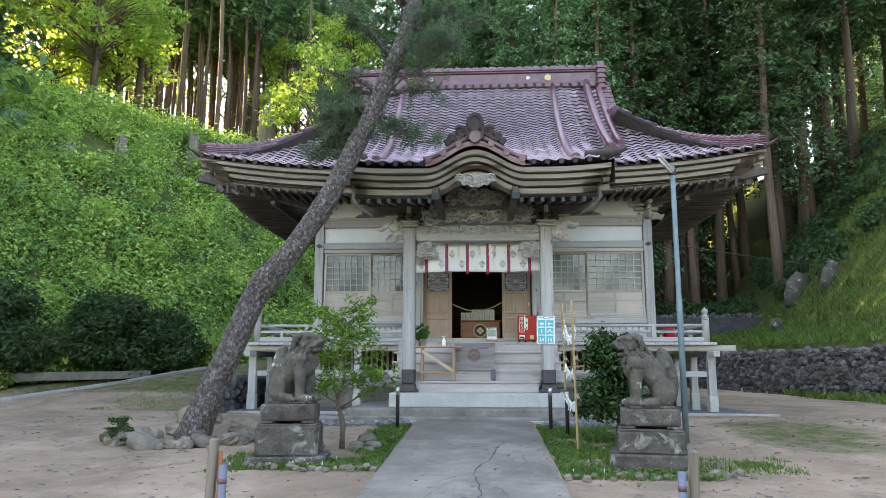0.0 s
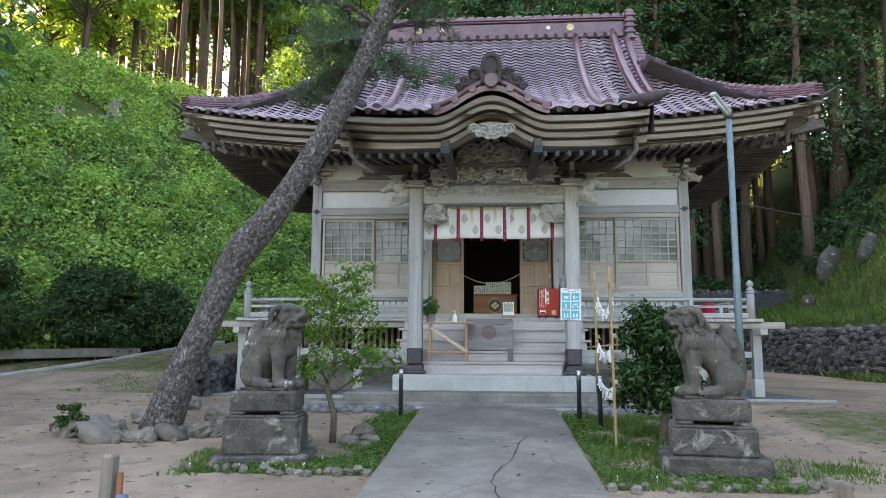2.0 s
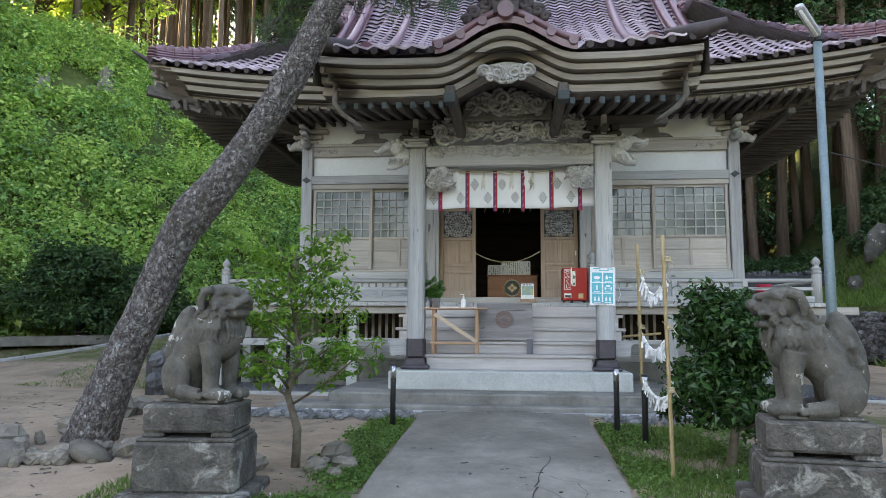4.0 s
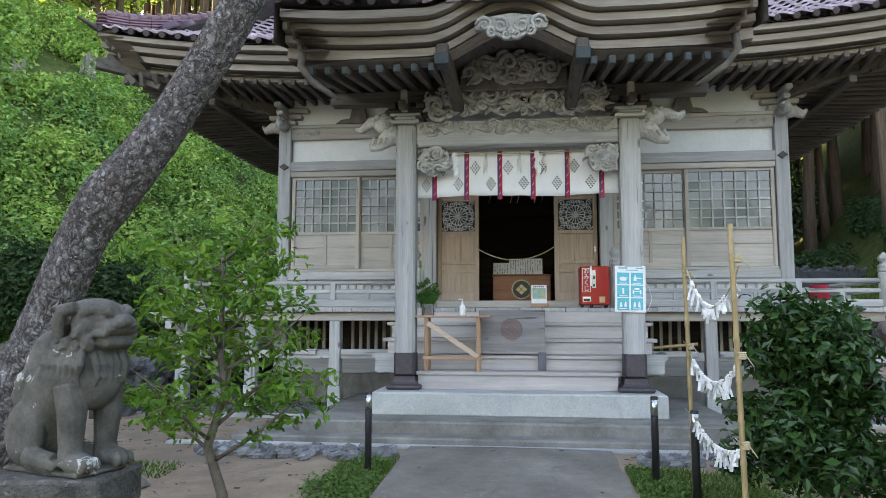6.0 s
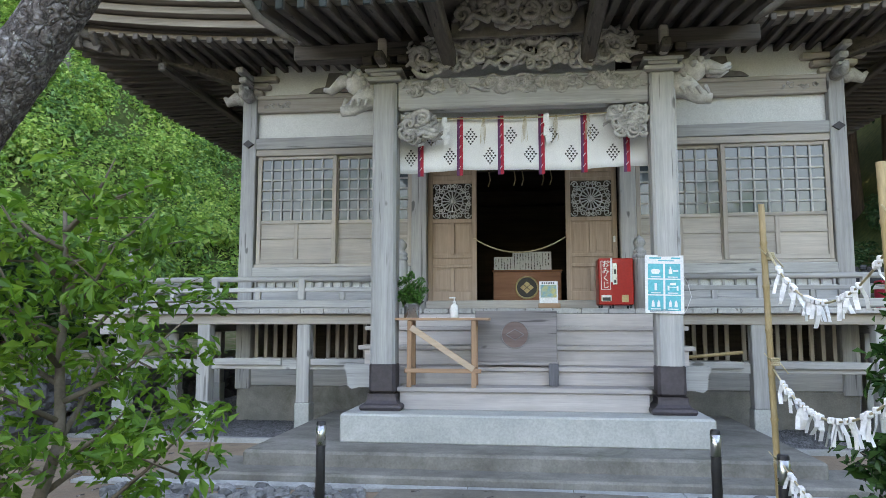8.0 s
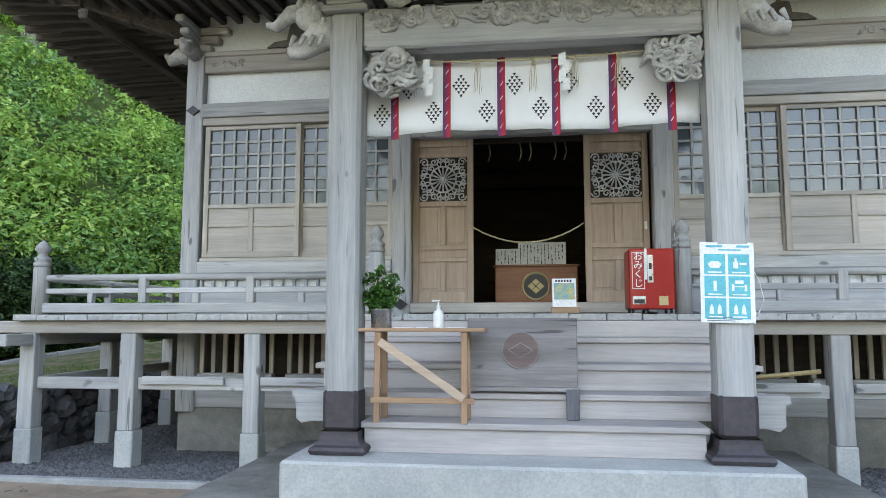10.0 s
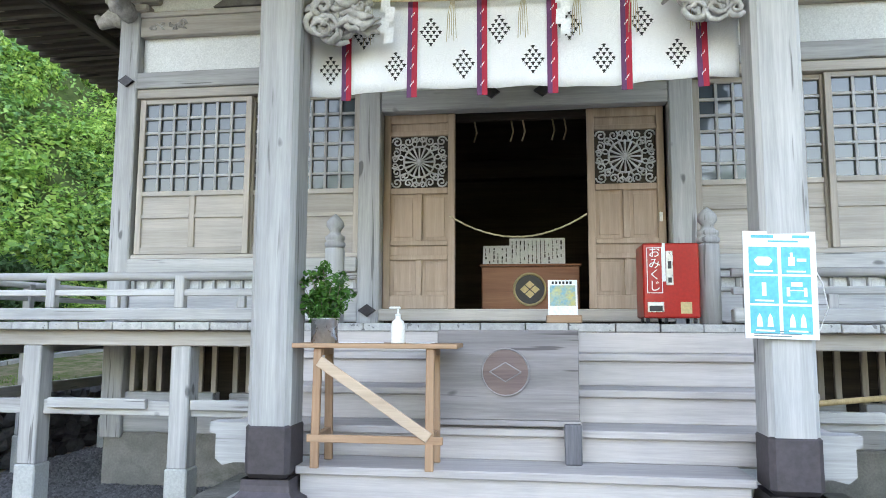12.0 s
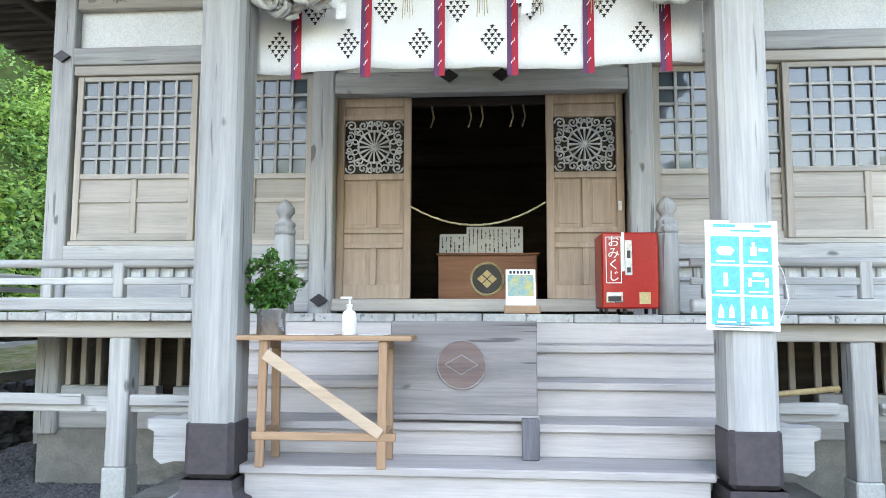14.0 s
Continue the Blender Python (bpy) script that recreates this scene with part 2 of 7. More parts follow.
    "twig": surface("twig_bark", (0.10, 0.08, 0.06), (0.20, 0.165, 0.13), 12, fine=50, rough=0.9, bump=0.4),
    "shrub": leaf_mat("shrub_leaf", (0.035, 0.10, 0.012), (0.085, 0.21, 0.025), (0.20, 0.34, 0.045), 0.4, 0.4),
    "camellia": leaf_mat("glossy_leaf", (0.010, 0.034, 0.011), (0.020, 0.064, 0.018), (0.052, 0.125, 0.032), 0.15, 0.25),
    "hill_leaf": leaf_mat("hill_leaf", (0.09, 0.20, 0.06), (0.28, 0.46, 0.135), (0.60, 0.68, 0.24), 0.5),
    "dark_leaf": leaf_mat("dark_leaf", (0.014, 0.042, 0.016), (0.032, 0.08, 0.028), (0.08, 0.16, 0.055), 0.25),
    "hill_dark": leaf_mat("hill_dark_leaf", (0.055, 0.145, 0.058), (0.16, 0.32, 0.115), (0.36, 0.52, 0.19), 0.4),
    "clover": leaf_mat("clover_leaf", (0.04, 0.105, 0.02), (0.075, 0.165, 0.035), (0.135, 0.24, 0.06), 0.3),
    "cedar_leaf": leaf_mat("cedar_leaf", (0.028, 0.088, 0.048), (0.085, 0.20, 0.098), (0.20, 0.35, 0.17), 0.3),
    # colours raised towards yellow to add sunlight that the sun lamp doesn't give
    "sunlit_leaf": leaf_mat("sunlit_broad_leaf", (0.11, 0.22, 0.055), (0.26, 0.40, 0.10), (0.50, 0.56, 0.18), 0.6),
    # darker copy of the conifer leaf, with the right forest's shade in its colour
    "shaded_leaf": leaf_mat("shade_conifer_leaf", (0.014, 0.045, 0.02), (0.035, 0.095, 0.036), (0.085, 0.17, 0.058), 0.25),
    "needle": leaf_mat("pine_needle", (0.025, 0.06, 0.03), (0.05, 0.105, 0.05), (0.10, 0.17, 0.08), 0.15),
    "grass": leaf_mat("grass_blade", (0.045, 0.095, 0.02), (0.085, 0.165, 0.035), (0.16, 0.245, 0.06), 0.3),
}


def ground_material():
    """Packed sand, moss and grass; the share of plants comes with the terrain."""
    m, nt, bs, co = base_mat("ground_earth")
    at = nt.nodes.new("ShaderNodeAttribute")
    at.attribute_name = "plants"
    n1, n2, n3 = noise_node(nt, co, 0.35, 6, 0.65, 0.4), noise_node(nt, co, 3.0, 5, 0.7), noise_node(nt, co, 60, 3, 0.6)
    sand = ramp(nt, n1, [(0.3, (0.20, 0.148, 0.108)), (0.5, (0.315, 0.24, 0.178)), (0.7, (0.42, 0.325, 0.245))])
    sand = mixc(nt, 0.5, sand, ramp(nt, n2, [(0.3, (0.65, 0.65, 0.65)), (0.7, (1.2, 1.2, 1.2))]), "MULTIPLY")
    sand = mixc(nt, 0.35, sand, ramp(nt, n3, [(0.3, (0.6, 0.6, 0.6)), (0.7, (1.25, 1.25, 1.25))]), "MULTIPLY")
    n4, n5 = noise_node(nt, co, 1.1, 7, 0.72, 0.8), noise_node(nt, mapped(nt, co, (1, 2.2, 1)), 14, 4, 0.75)
    sand = mixc(nt, ramp(nt, n4, [(0.52, (0, 0, 0)), (0.66, (0.75, 0.75, 0.75))]), sand, (0.17, 0.145, 0.115))
    sand = mixc(nt, ramp(nt, n5, [(0.62, (0, 0, 0)), (0.70, (0.7, 0.7, 0.7))]), sand, (0.10, 0.08, 0.06))
    sand = mixc(nt, ramp(nt, n5, [(0.26, (0.6, 0.6, 0.6)), (0.33, (0, 0, 0))]), sand, (0.46, 0.40, 0.33))
    moss = ramp(nt, n2, [(0.3, (0.03, 0.05, 0.014)), (0.7, (0.10, 0.125, 0.04))])
    soft = mathn(nt, "ADD", at.outputs["Fac"], mathn(nt, "MULTIPLY", mathn(nt, "SUBTRACT", n2, 0.5), 0.9))
    col = mixc(nt, ramp(nt, soft, [(0.38, (0, 0, 0)), (0.62, (1, 1, 1))]), sand, moss)
    nt.links.new(col, bs.inputs["Base Color"])
    bs.inputs["Roughness"].default_value = 0.95
    bs.inputs["Specular IOR Level"].default_value = 0.2
    bump_to(nt, bs, mathn(nt, "ADD", n2, mathn(nt, "MULTIPLY", n3, 0.4)), 0.5, 0.03)
    return m


def path_material():
    """Worn concrete with cracks and a paler patch along the middle."""
    m, nt, bs, co = base_mat("path_concrete")
    n1, n2, n3 = noise_node(nt, co, 0.8, 5, 0.65), noise_node(nt, co, 6, 5, 0.7), noise_node(nt, co, 90, 2, 0.6)
    col = ramp(nt, n1, [(0.3, (0.135, 0.124, 0.106)), (0.5, (0.205, 0.19, 0.164)), (0.7, (0.30, 0.28, 0.243))])
    col = mixc(nt, 0.5, col, ramp(nt, n2, [(0.3, (0.7, 0.7, 0.7)), (0.7, (1.2, 1.2, 1.2))]), "MULTIPLY")
    col = mixc(nt, 0.4, col, ramp(nt, n3, [(0.3, (0.6, 0.6, 0.6)), (0.7, (1.3, 1.3, 1.3))]), "MULTIPLY")
    n4, n5 = noise_node(nt, co, 22, 4, 0.75), noise_node(nt, co, 1.7, 7, 0.75, 1.0)
    col = mixc(nt, ramp(nt, n4, [(0.60, (0, 0, 0)), (0.68, (0.6, 0.6, 0.6))]), col, (0.36, 0.34, 0.31))
    col = mixc(nt, ramp(nt, n5, [(0.56, (0, 0, 0)), (0.68, (0.55, 0.55, 0.55))]), col, (0.10, 0.097, 0.085))
    nt.links.new(col, bs.inputs["Base Color"])
    bs.inputs["Roughness"].default_value = 0.9
    bump_to(nt, bs, mathn(nt, "ADD", n2, n3), 0.3, 0.01)
    return m


def bark_material():
    """Scaly pine bark: plates parted by dark furrows, with pale lichen flakes."""
    m, nt, bs, co = base_mat("pine_bark_plates")
    wob = nt.nodes.new("ShaderNodeTexNoise")
    wob.inputs["Scale"].default_value, wob.inputs["Detail"].default_value = 9.0, 4.0
    nt.links.new(co, wob.inputs["Vector"])
    warp = mixc(nt, 0.22, co, wob.outputs["Color"], "ADD")
    vor = nt.nodes.new("ShaderNodeTexVoronoi")
    vor.feature = "DISTANCE_TO_EDGE"
    vor.inputs["Scale"].default_value = 17.0
    nt.links.new(mapped(nt, warp, (1.0, 1.0, 0.32)), vor.inputs["Vector"])
    plate = ramp(nt, vor.outputs["Distance"], [(0.0, (0, 0, 0)), (0.10, (0.55, 0.55, 0.55)), (0.32, (1, 1, 1))])
    fine = noise_node(nt, co, 70, 3, 0.6)
    broad = noise_node(nt, co, 3, 3, 0.5)
    tone = noise_node(nt, co, 17, 4, 0.65)
    col = ramp(nt, tone, [(0.34, (0.07, 0.056, 0.052)), (0.52, (0.16, 0.142, 0.136)), (0.66, (0.30, 0.29, 0.287))])
    col = mixc(nt, ramp(nt, plate, [(0.1, (0.6, 0.6, 0.6)), (0.62, (0, 0, 0))]), col, (0.035, 0.03, 0.028))
    col = mixc(nt, ramp(nt, noise_node(nt, co, 26, 3, 0.6), [(0.64, (0, 0, 0)), (0.67, (0.8, 0.8, 0.8))]), col, (0.40, 0.42, 0.41))
    col = mixc(nt, 0.4, col, ramp(nt, fine, [(0.3, (0.55, 0.55, 0.55)), (0.7, (1.3, 1.3, 1.3))]), "MULTIPLY")
    col = mixc(nt, 0.5, col, ramp(nt, broad, [(0.3, (0.8, 0.72, 0.68)), (0.7, (1.1, 1.12, 1.14))]), "MULTIPLY")
    nt.links.new(col, bs.inputs["Base Color"])
    bs.inputs["Roughness"].default_value = 0.95
    bump_to(nt, bs, mathn(nt, "ADD", plate, mathn(nt, "MULTIPLY", fine, 0.25)), 1.0, 0.025)
    return m


def glass_material():
    """Frosted old glass with a dark room behind it."""
    m, nt, bs, co = base_mat("window_glass")
    bs.inputs["Base Color"].default_value = (0.06, 0.08, 0.095, 1)
    bs.inputs["Roughness"].default_value = 0.06
    bs.inputs["Specular IOR Level"].default_value = 0.6
    bump_to(nt, bs, noise_node(nt, co, 6, 2), 0.12, 0.01)
    return m


M["ground"], M["path"], M["glass"], M["bark"] = ground_material(), path_material(), glass_material(), bark_material()
M["cap"] = surface("rafter_cap", (0.02, 0.03, 0.034), (0.05, 0.066, 0.072), 5, rough=0.6, bump=0.1)
M["sandstone"] = surface("sandstone", (0.13, 0.115, 0.095), (0.25, 0.225, 0.19), 4, fine=40, rough=0.95, bump=0.6, vary=0.3, dist=0.02)
M["crack"] = surface("crack_shadow", (0.03, 0.03, 0.028), (0.06, 0.058, 0.054), 6, rough=0.95, bump=0)
M["carve_pale"] = surface("carved_pale_wood", (0.36, 0.355, 0.34), (0.66, 0.65, 0.63), 9, fine=60, rough=0.85, bump=0.3)
# carved wood darkened in colour for the shadow under the gable
M["carve_shade"] = surface("carved_shade_wood", (0.17, 0.16, 0.15), (0.42, 0.40, 0.38), 8, fine=60, rough=0.85, bump=0.3)
M["stake"] = wood("stake_wood", (0.13, 0.11, 0.09), (0.28, 0.245, 0.205), "z")


# ---- mesh building ----
class MB:
    """Gathers vertices and faces for one mesh."""

    def __init__(self):
        self.v, self.f, self.s = [], [], []

    def add(self, vs, fs, smooth=False):
        o = len(self.v)
        self.v += [tuple(p) for p in vs]
        self.f += [tuple(i + o for i in f) for f in fs]
        self.s += [smooth] * len(fs)
        return self

    def box(self, x0, x1, y0, y1, z0, z1, b=0.006, m=None):
        c = Vector(((x0 + x1) / 2, (y0 + y1) / 2, (z0 + z1) / 2))
        h = (abs(x1 - x0) / 2, abs(y1 - y0) / 2, abs(z1 - z0) / 2)
        b = min(b, min(h) * 0.6)
        idx, vs = {}, []
        for sx in (-1, 1):
            for sy in (-1, 1):
                for sz in (-1, 1):
                    s = (sx, sy, sz)
                    for a in range(3):
                        p = Vector([s[i] * (h[i] - (0 if i == a else b)) for i in range(3)])
                        idx[s, a] = len(vs)
                        vs.append(c + p if m is None else m @ (c + p))
        fs = []
        for a in range(3):
            i, j = (a + 1) % 3, (a + 2) % 3
            for sa in (-1, 1):
                q = []
                for si, sj in ((-1, -1), (1, -1), (1, 1), (-1, 1)):
                    s = [0, 0, 0]
                    s[a], s[i], s[j] = sa, si, sj
                    q.append(idx[tuple(s), a])
                fs.append(q if sa > 0 else q[::-1])
            for si in (-1, 1):
                for sj in (-1, 1):
                    s0, s1 = [0, 0, 0], [0, 0, 0]
                    s0[a], s1[a], s0[i], s1[i], s0[j], s1[j] = -1, 1, si, si, sj, sj
                    q = [idx[tuple(s0), i], idx[tuple(s1), i], idx[tuple(s1), j], idx[tuple(s0), j]]
                    fs.append(q if si * sj < 0 else q[::-1])
        for sx in (-1, 1):
            for sy in (-1, 1):
                for sz in (-1, 1):
                    q = [idx[(sx, sy, sz), k] for k in range(3)]
                    fs.append(q if sx * sy * sz > 0 else q[::-1])
        return self.add(vs, fs)

    def beam(self, p0, p1, w, h, b=0.006):
        p0, p1 = Vector(p0), Vector(p1)
        d = p1 - p0
        m = Matrix.Translation(p0) @ d.to_track_quat("Y", "Z").to_matrix().to_4x4()
        return self.box(-w / 2, w / 2, 0, d.length, -h / 2, h / 2, b, m)

    def tube(self, pts, radii, n=8, cap=True, squash=1.0):
        pts = [Vector(p) for p in pts]
        if isinstance(radii, (int, float)):
            radii = [radii] * len(pts)
        vs, fs, up = [], [], Vector((0.13, 0.31, 0.94))
        for i, p in enumerate(pts):
            t = (pts[min(i + 1, len(pts) - 1)] - pts[max(i - 1, 0)]).normalized()
            u = t.cross(up)
            if u.length < 0.15:
                u = t.cross(Vector((1, 0, 0)))
            u.normalize()
            w = u.cross(t)
            for k in range(n):
                a = 2 * math.pi * k / n
                vs.append(p + (u * math.cos(a) + w * math.sin(a) * squash) * radii[i])
        for i in range(len(pts) - 1):
            for k in range(n):
                fs.append((i * n + k, i * n + (k + 1) % n, (i + 1) * n + (k + 1) % n, (i + 1) * n + k))
        self.add(vs, fs, True)
        if cap:
            o = len(self.v) - len(vs)
            self.f += [tuple(o + k for k in range(n))[::-1], tuple(o + (len(pts) - 1) * n + k for k in range(n))]
            self.s += [False, False]
        return self

    def lathe(self, prof, cx, cy, z0, n=16):
        vs, fs = [], []
        for r, z in prof:
            for k in range(n):
                a = 2 * math.pi * k / n
                vs.append((cx + r * math.cos(a), cy + r * math.sin(a), z0 + z))
        for i in range(len(prof) - 1):
            for k in range(n):
                fs.append((i * n + k, i * n + (k + 1) % n, (i + 1) * n + (k + 1) % n, (i + 1) * n + k))
        self.add(vs, fs, True)
        o = len(self.v) - len(vs)
        self.f += [tuple(o + k for k in range(n))[::-1], tuple(o + (len(prof) - 1) * n + k for k in range(n))]
        self.s += [False, False]
        return self

    def ball(self, c, r, n=8, m=None):
        r = (r, r, r) if isinstance(r, (int, float)) else r
        vs, fs, k = [], [], n + 2
        for i in range(n + 1):
            a = math.pi * i / n
            for j in range(k):
                t = 2 * math.pi * j / k
                p = Vector((r[0] * math.sin(a) * math.cos(t), r[1] * math.sin(a) * math.sin(t), r[2] * math.cos(a)))
                if m is not None:
                    p = m @ p
                vs.append(p + Vector(c))
        for i in range(n):
            for j in range(k):
                fs.append((i * k + j, (i + 1) * k + j, (i + 1) * k + (j + 1) % k, i * k + (j + 1) % k))
        return self.add(vs, fs, True)

    def prism(self, poly, y0, y1):
        """A polygon of (x, z), counter-clockwise from the front, from y0 back to y1."""
        n = len(poly)
        vs = [(x, y0, z) for x, z in poly] + [(x, y1, z) for x, z in poly]
        return self.add(vs, [tuple(range(n)), tuple(range(2 * n - 1, n - 1, -1))] + [(i, i + n, (i + 1) % n + n, (i + 1) % n) for i in range(n)])

    def strip(self, rows, smooth=True):
        """A sheet through rows of points."""
        n = len(rows[0])
        vs = [p for r in rows for p in r]
        return self.add(vs, [(i * n + j, i * n + j + 1, (i + 1) * n + j + 1, (i + 1) * n + j) for i in range(len(rows) - 1) for j in range(n - 1)],
                        smooth)

    def mesh(self, name):
        me = bpy.data.meshes.new(name)
        me.from_pydata(self.v, [], self.f)
        me.polygons.foreach_set("use_smooth", self.s)
        me.update()
        return me


def quads(name, v, f, material, smooth=False):
    """A mesh from arrays: v (n, 3), f (m, 4)."""
    me = bpy.data.meshes.new(name)
    me.vertices.add(len(v))
    me.vertices.foreach_set("co", np.ascontiguousarray(v, dtype=np.float32).ravel())
    me.loops.add(f.size)
    me.loops.foreach_set("vertex_index", np.ascontiguousarray(f, dtype=np.int32).ravel())
    me.polygons.add(len(f))
    me.polygons.foreach_set("loop_start", np.arange(0, f.size, 4, dtype=np.int32))
    me.polygons.foreach_set("use_smooth", np.full(len(f), smooth))
    me.update(calc_edges=True)
    me.materials.append(material)
    return me


def adopt(ob, parent):
    if parent is not None:
        ob.parent = parent
        loc = parent.location if parent.parent is None else Vector((0, 0, 0))
        ob.matrix_parent_inverse = Matrix.Translation(-loc)
    return ob


def part(name, mb, material, parent=None, label=""):
    me = mb.mesh(name) if isinstance(mb, MB) else mb
    if not me.materials:
        me.materials.append(material)
    return tagged(adopt(new(name, me), parent), label)


def thing(name, at, label, category, group="", kind=""):
    e = new(name)
    e.empty_display_size = 0.1
    e.location = at
    return tagged(e, label, category, group, kind)


def solid(name, mb, material, label, category, group="", kind=""):
    """A thing that is one mesh."""
    return tagged(part(name, mb, material), label, category, group, kind)


def setting(name, mb, material, label, category=""):
    return tagged(part(name, mb, material), label, category or name.split("_")[0], "", "structure")


def leaves(pts, nrm, size, rng, narrow=0.5, spread=0.6, jitter=0.4):
    """Leaf blades at points: a folded rhomb each, leaning about its normal."""
    n = len(pts)
    nn = nrm + rng.normal(0, spread, (n, 3))
    nn /= np.linalg.norm(nn, axis=1, keepdims=True) + 1e-9
    t = rng.normal(0, 1, (n, 3))
    t -= nn * np.sum(t * nn, axis=1, keepdims=True)
    t /= np.linalg.norm(t, axis=1, keepdims=True) + 1e-9
    b = np.cross(nn, t)
    s = (size * (1 + jitter * rng.uniform(-1, 1, n)))[:, None]
    v = np.stack([pts - t * s * 0.5, pts + b * s * narrow * 0.5 + nn * s * 0.1, pts + t * s * 0.5 - nn * s * 0.08,
                  pts - b * s * narrow * 0.5 + nn * s * 0.1], axis=1).reshape(-1, 3)
    return v, np.arange(4 * n).reshape(n, 4)


# ---- terrain ----
def step01(t):
    t = np.clip(t, 0, 1)
    return t * t * (3 - 2 * t)


def terrain(x, y):
    """Height and share of plants."""
    x, y = np.asarray(x, float), np.asarray(y, float)
    z = 0.048 * np.clip(y + 2.0, -18, 0)
    left = step01((-x - 5.9) / 0.5) * step01((y - 0.5) / 3)
    z = z + left * np.clip(0.13 * (y - 1.8), 0, 1.25)
    z = z - 0.5 * np.exp(-((((-x - 11.9) * 0.9 + (y - 1.95) * 0.44 - 1.75) / 0.5) ** 4)) * step01((-x - 7) / 2)
    s = (-x - 11.8) * 0.85 + (y - 10.1) * 0.53 + 0.5 * np.sin(x * 0.31) + 0.4 * np.sin(y * 0.5 + 1)
    hill = 0.55 + 1.40 * np.clip(s, -1, 8.8) + 0.14 * np.clip(s - 8.8, 0, 40)
    plants = step01((s + 1.7) / 1.2)
    z = np.where(s > -1, np.maximum(z, hill), z)
    lx = 12.6 - 0.17 * (y - 7.5)
    s2 = x - lx
    back = step01((y - 10) / 12)
    bank = 1.85 + 0.22 * np.clip(s2, 0, 30) + 1.15 * np.clip(s2 - 1.8 - 0.22 * np.clip(y - 10, 0, 40), 0, 9)
    z = np.where(s2 > 0.25, np.maximum(z, bank), z)
    plants = np.maximum(plants, step01((s2 + 0.1) / 0.3))
    rear = 2.75 + 0.10 * (y - 24.5) + 0.95 * step01((y - 24.4) / 0.3)
    z = np.where((y > 21) & (x > -6), np.maximum(z, np.where(y > 24, rear, 2.75 * step01((y - 21) / 3.5))), z)
    plants = np.maximum(plants, step01((y - 20.5) / 1.5))
    plants = np.maximum(plants, 0.55 * step01((x - 3.0) / 2) * step01((y + 6) / 2) * step01((0.2 - y) / 1.5) * step01((9 - x) / 3))
    plants = np.maximum(plants, 0.55 * left * step01((y - 3) / 2))
    far = np.hypot(x, y)
    z = z + 0.12 * np.clip(far - 45, 0, 120) * np.where(y > -20, 1, 0.25)
    plants = np.maximum(plants, step01((far - 24) / 6))
    z = z + 0.03 * np.sin(x * 0.9 + 0.4 * y) * np.sin(y * 0.8 - 0.3 * x) * step01((np.abs(x) - 3) / 3)
    return z, plants


def axis_steps(a, b, fine, near):
    """Grid lines that are fine within near and widen outwards."""
    out, d = [0.0], fine
    while out[-1] < b:
        out.append(out[-1] + d)
        if out[-1] > near:
            d *= 1.09
    neg, d = [0.0], fine
    while neg[-1] > a:
        neg.append(neg[-1] - d)
        if neg[-1] < -near:
            d *= 1.09
    return np.array(sorted(set(neg + out)))


gx, gy = axis_steps(-900, 900, 0.3, 24), axis_steps(-900, 900, 0.3, 30)
XX, YY = np.meshgrid(gx, gy, indexing="ij")
ZZ, PP = terrain(XX, YY)
ni, nj = XX.shape
ii = np.arange((ni - 1) * (nj - 1))
ii = ii // (nj - 1) * nj + ii % (nj - 1)
ground_mesh = quads("ground", np.stack([XX, YY, ZZ], -1).reshape(-1, 3), np.stack([ii, ii + nj, ii + nj + 1, ii + 1], -1), M["ground"], True)
ground_mesh.attributes.new("plants", "FLOAT", "POINT").data.foreach_set("value", PP.ravel().astype(np.float32))
tagged(new("ground", ground_mesh), "packed pale sand with mossy patches, rising to overgrown slopes", "ground", "", "structure")


def gz(x, y):
    return float(terrain(x, y)[0])


# ---- approach: path, drain, concrete steps ----
pm = MB()
rows_ = []
for k in range(60):
    y = -1.52 - k * 0.4
    rows_.append((y, gz(0, y) + 0.045 + 0.004 * math.sin(k)))
pm.strip([[(-1.17 - 0.012 * math.sin(k * 1.7), y, z - 0.06), (-1.16 - 0.012 * math.sin(k * 1.7), y, z), (-0.4, y, z + 0.012), (0.3, y, z + 0.012), (1.03 + 0.012 * math.sin(k * 2.3), y, z), (1.04 + 0.012 * math.sin(k * 2.3), y, z - 0.06)]
          for k, (y, z) in enumerate(rows_)], False)
path_ob = setting("path", pm, M["path"], "worn grey concrete approach path with cracks", "path")


def crack(pts, w):
    mb, rng = MB(), random.Random(7)
    for (xa, ya), (xb, yb) in zip(pts, pts[1:]):
        n = 7
        prev = None
        for i in range(n + 1):
            t = i / n
            x = xa + (xb - xa) * t + rng.uniform(-0.03, 0.03)
            y = ya + (yb - ya) * t
            z = gz(0, y) + 0.064
            ww = w * rng.uniform(0.4, 1.2)
            if prev:
                mb.add([prev[0], prev[1], (x + ww, y, z), (x - ww, y, z)], [(0, 1, 2, 3)])
            prev = ((x - ww, y, z), (x + ww, y, z))
    return mb


part("crack", crack([(0.45, -4.2), (0.28, -5.3), (0.02, -6.6), (0.1, -7.6), (-0.05, -9.0), (0.02, -11)], 0.008), M["crack"], path_ob)
part("crack", crack([(0.28, -5.3), (0.75, -5.9), (1.0, -6.3)], 0.005), M["crack"], path_ob)
part("crack", crack([(0.02, -6.6), (-0.4, -7.2), (-0.9, -7.4)], 0.005), M["crack"], path_ob)
part("crack", crack([(0.1, -7.6), (0.5, -7.9), (0.98, -8.0)], 0.005), M["crack"], path_ob)
part("crack", crack([(-0.05, -7.0), (0.32, -7.5), (0.42, -8.3), (0.7, -9.2)], 0.004), M["crack"], path_ob)
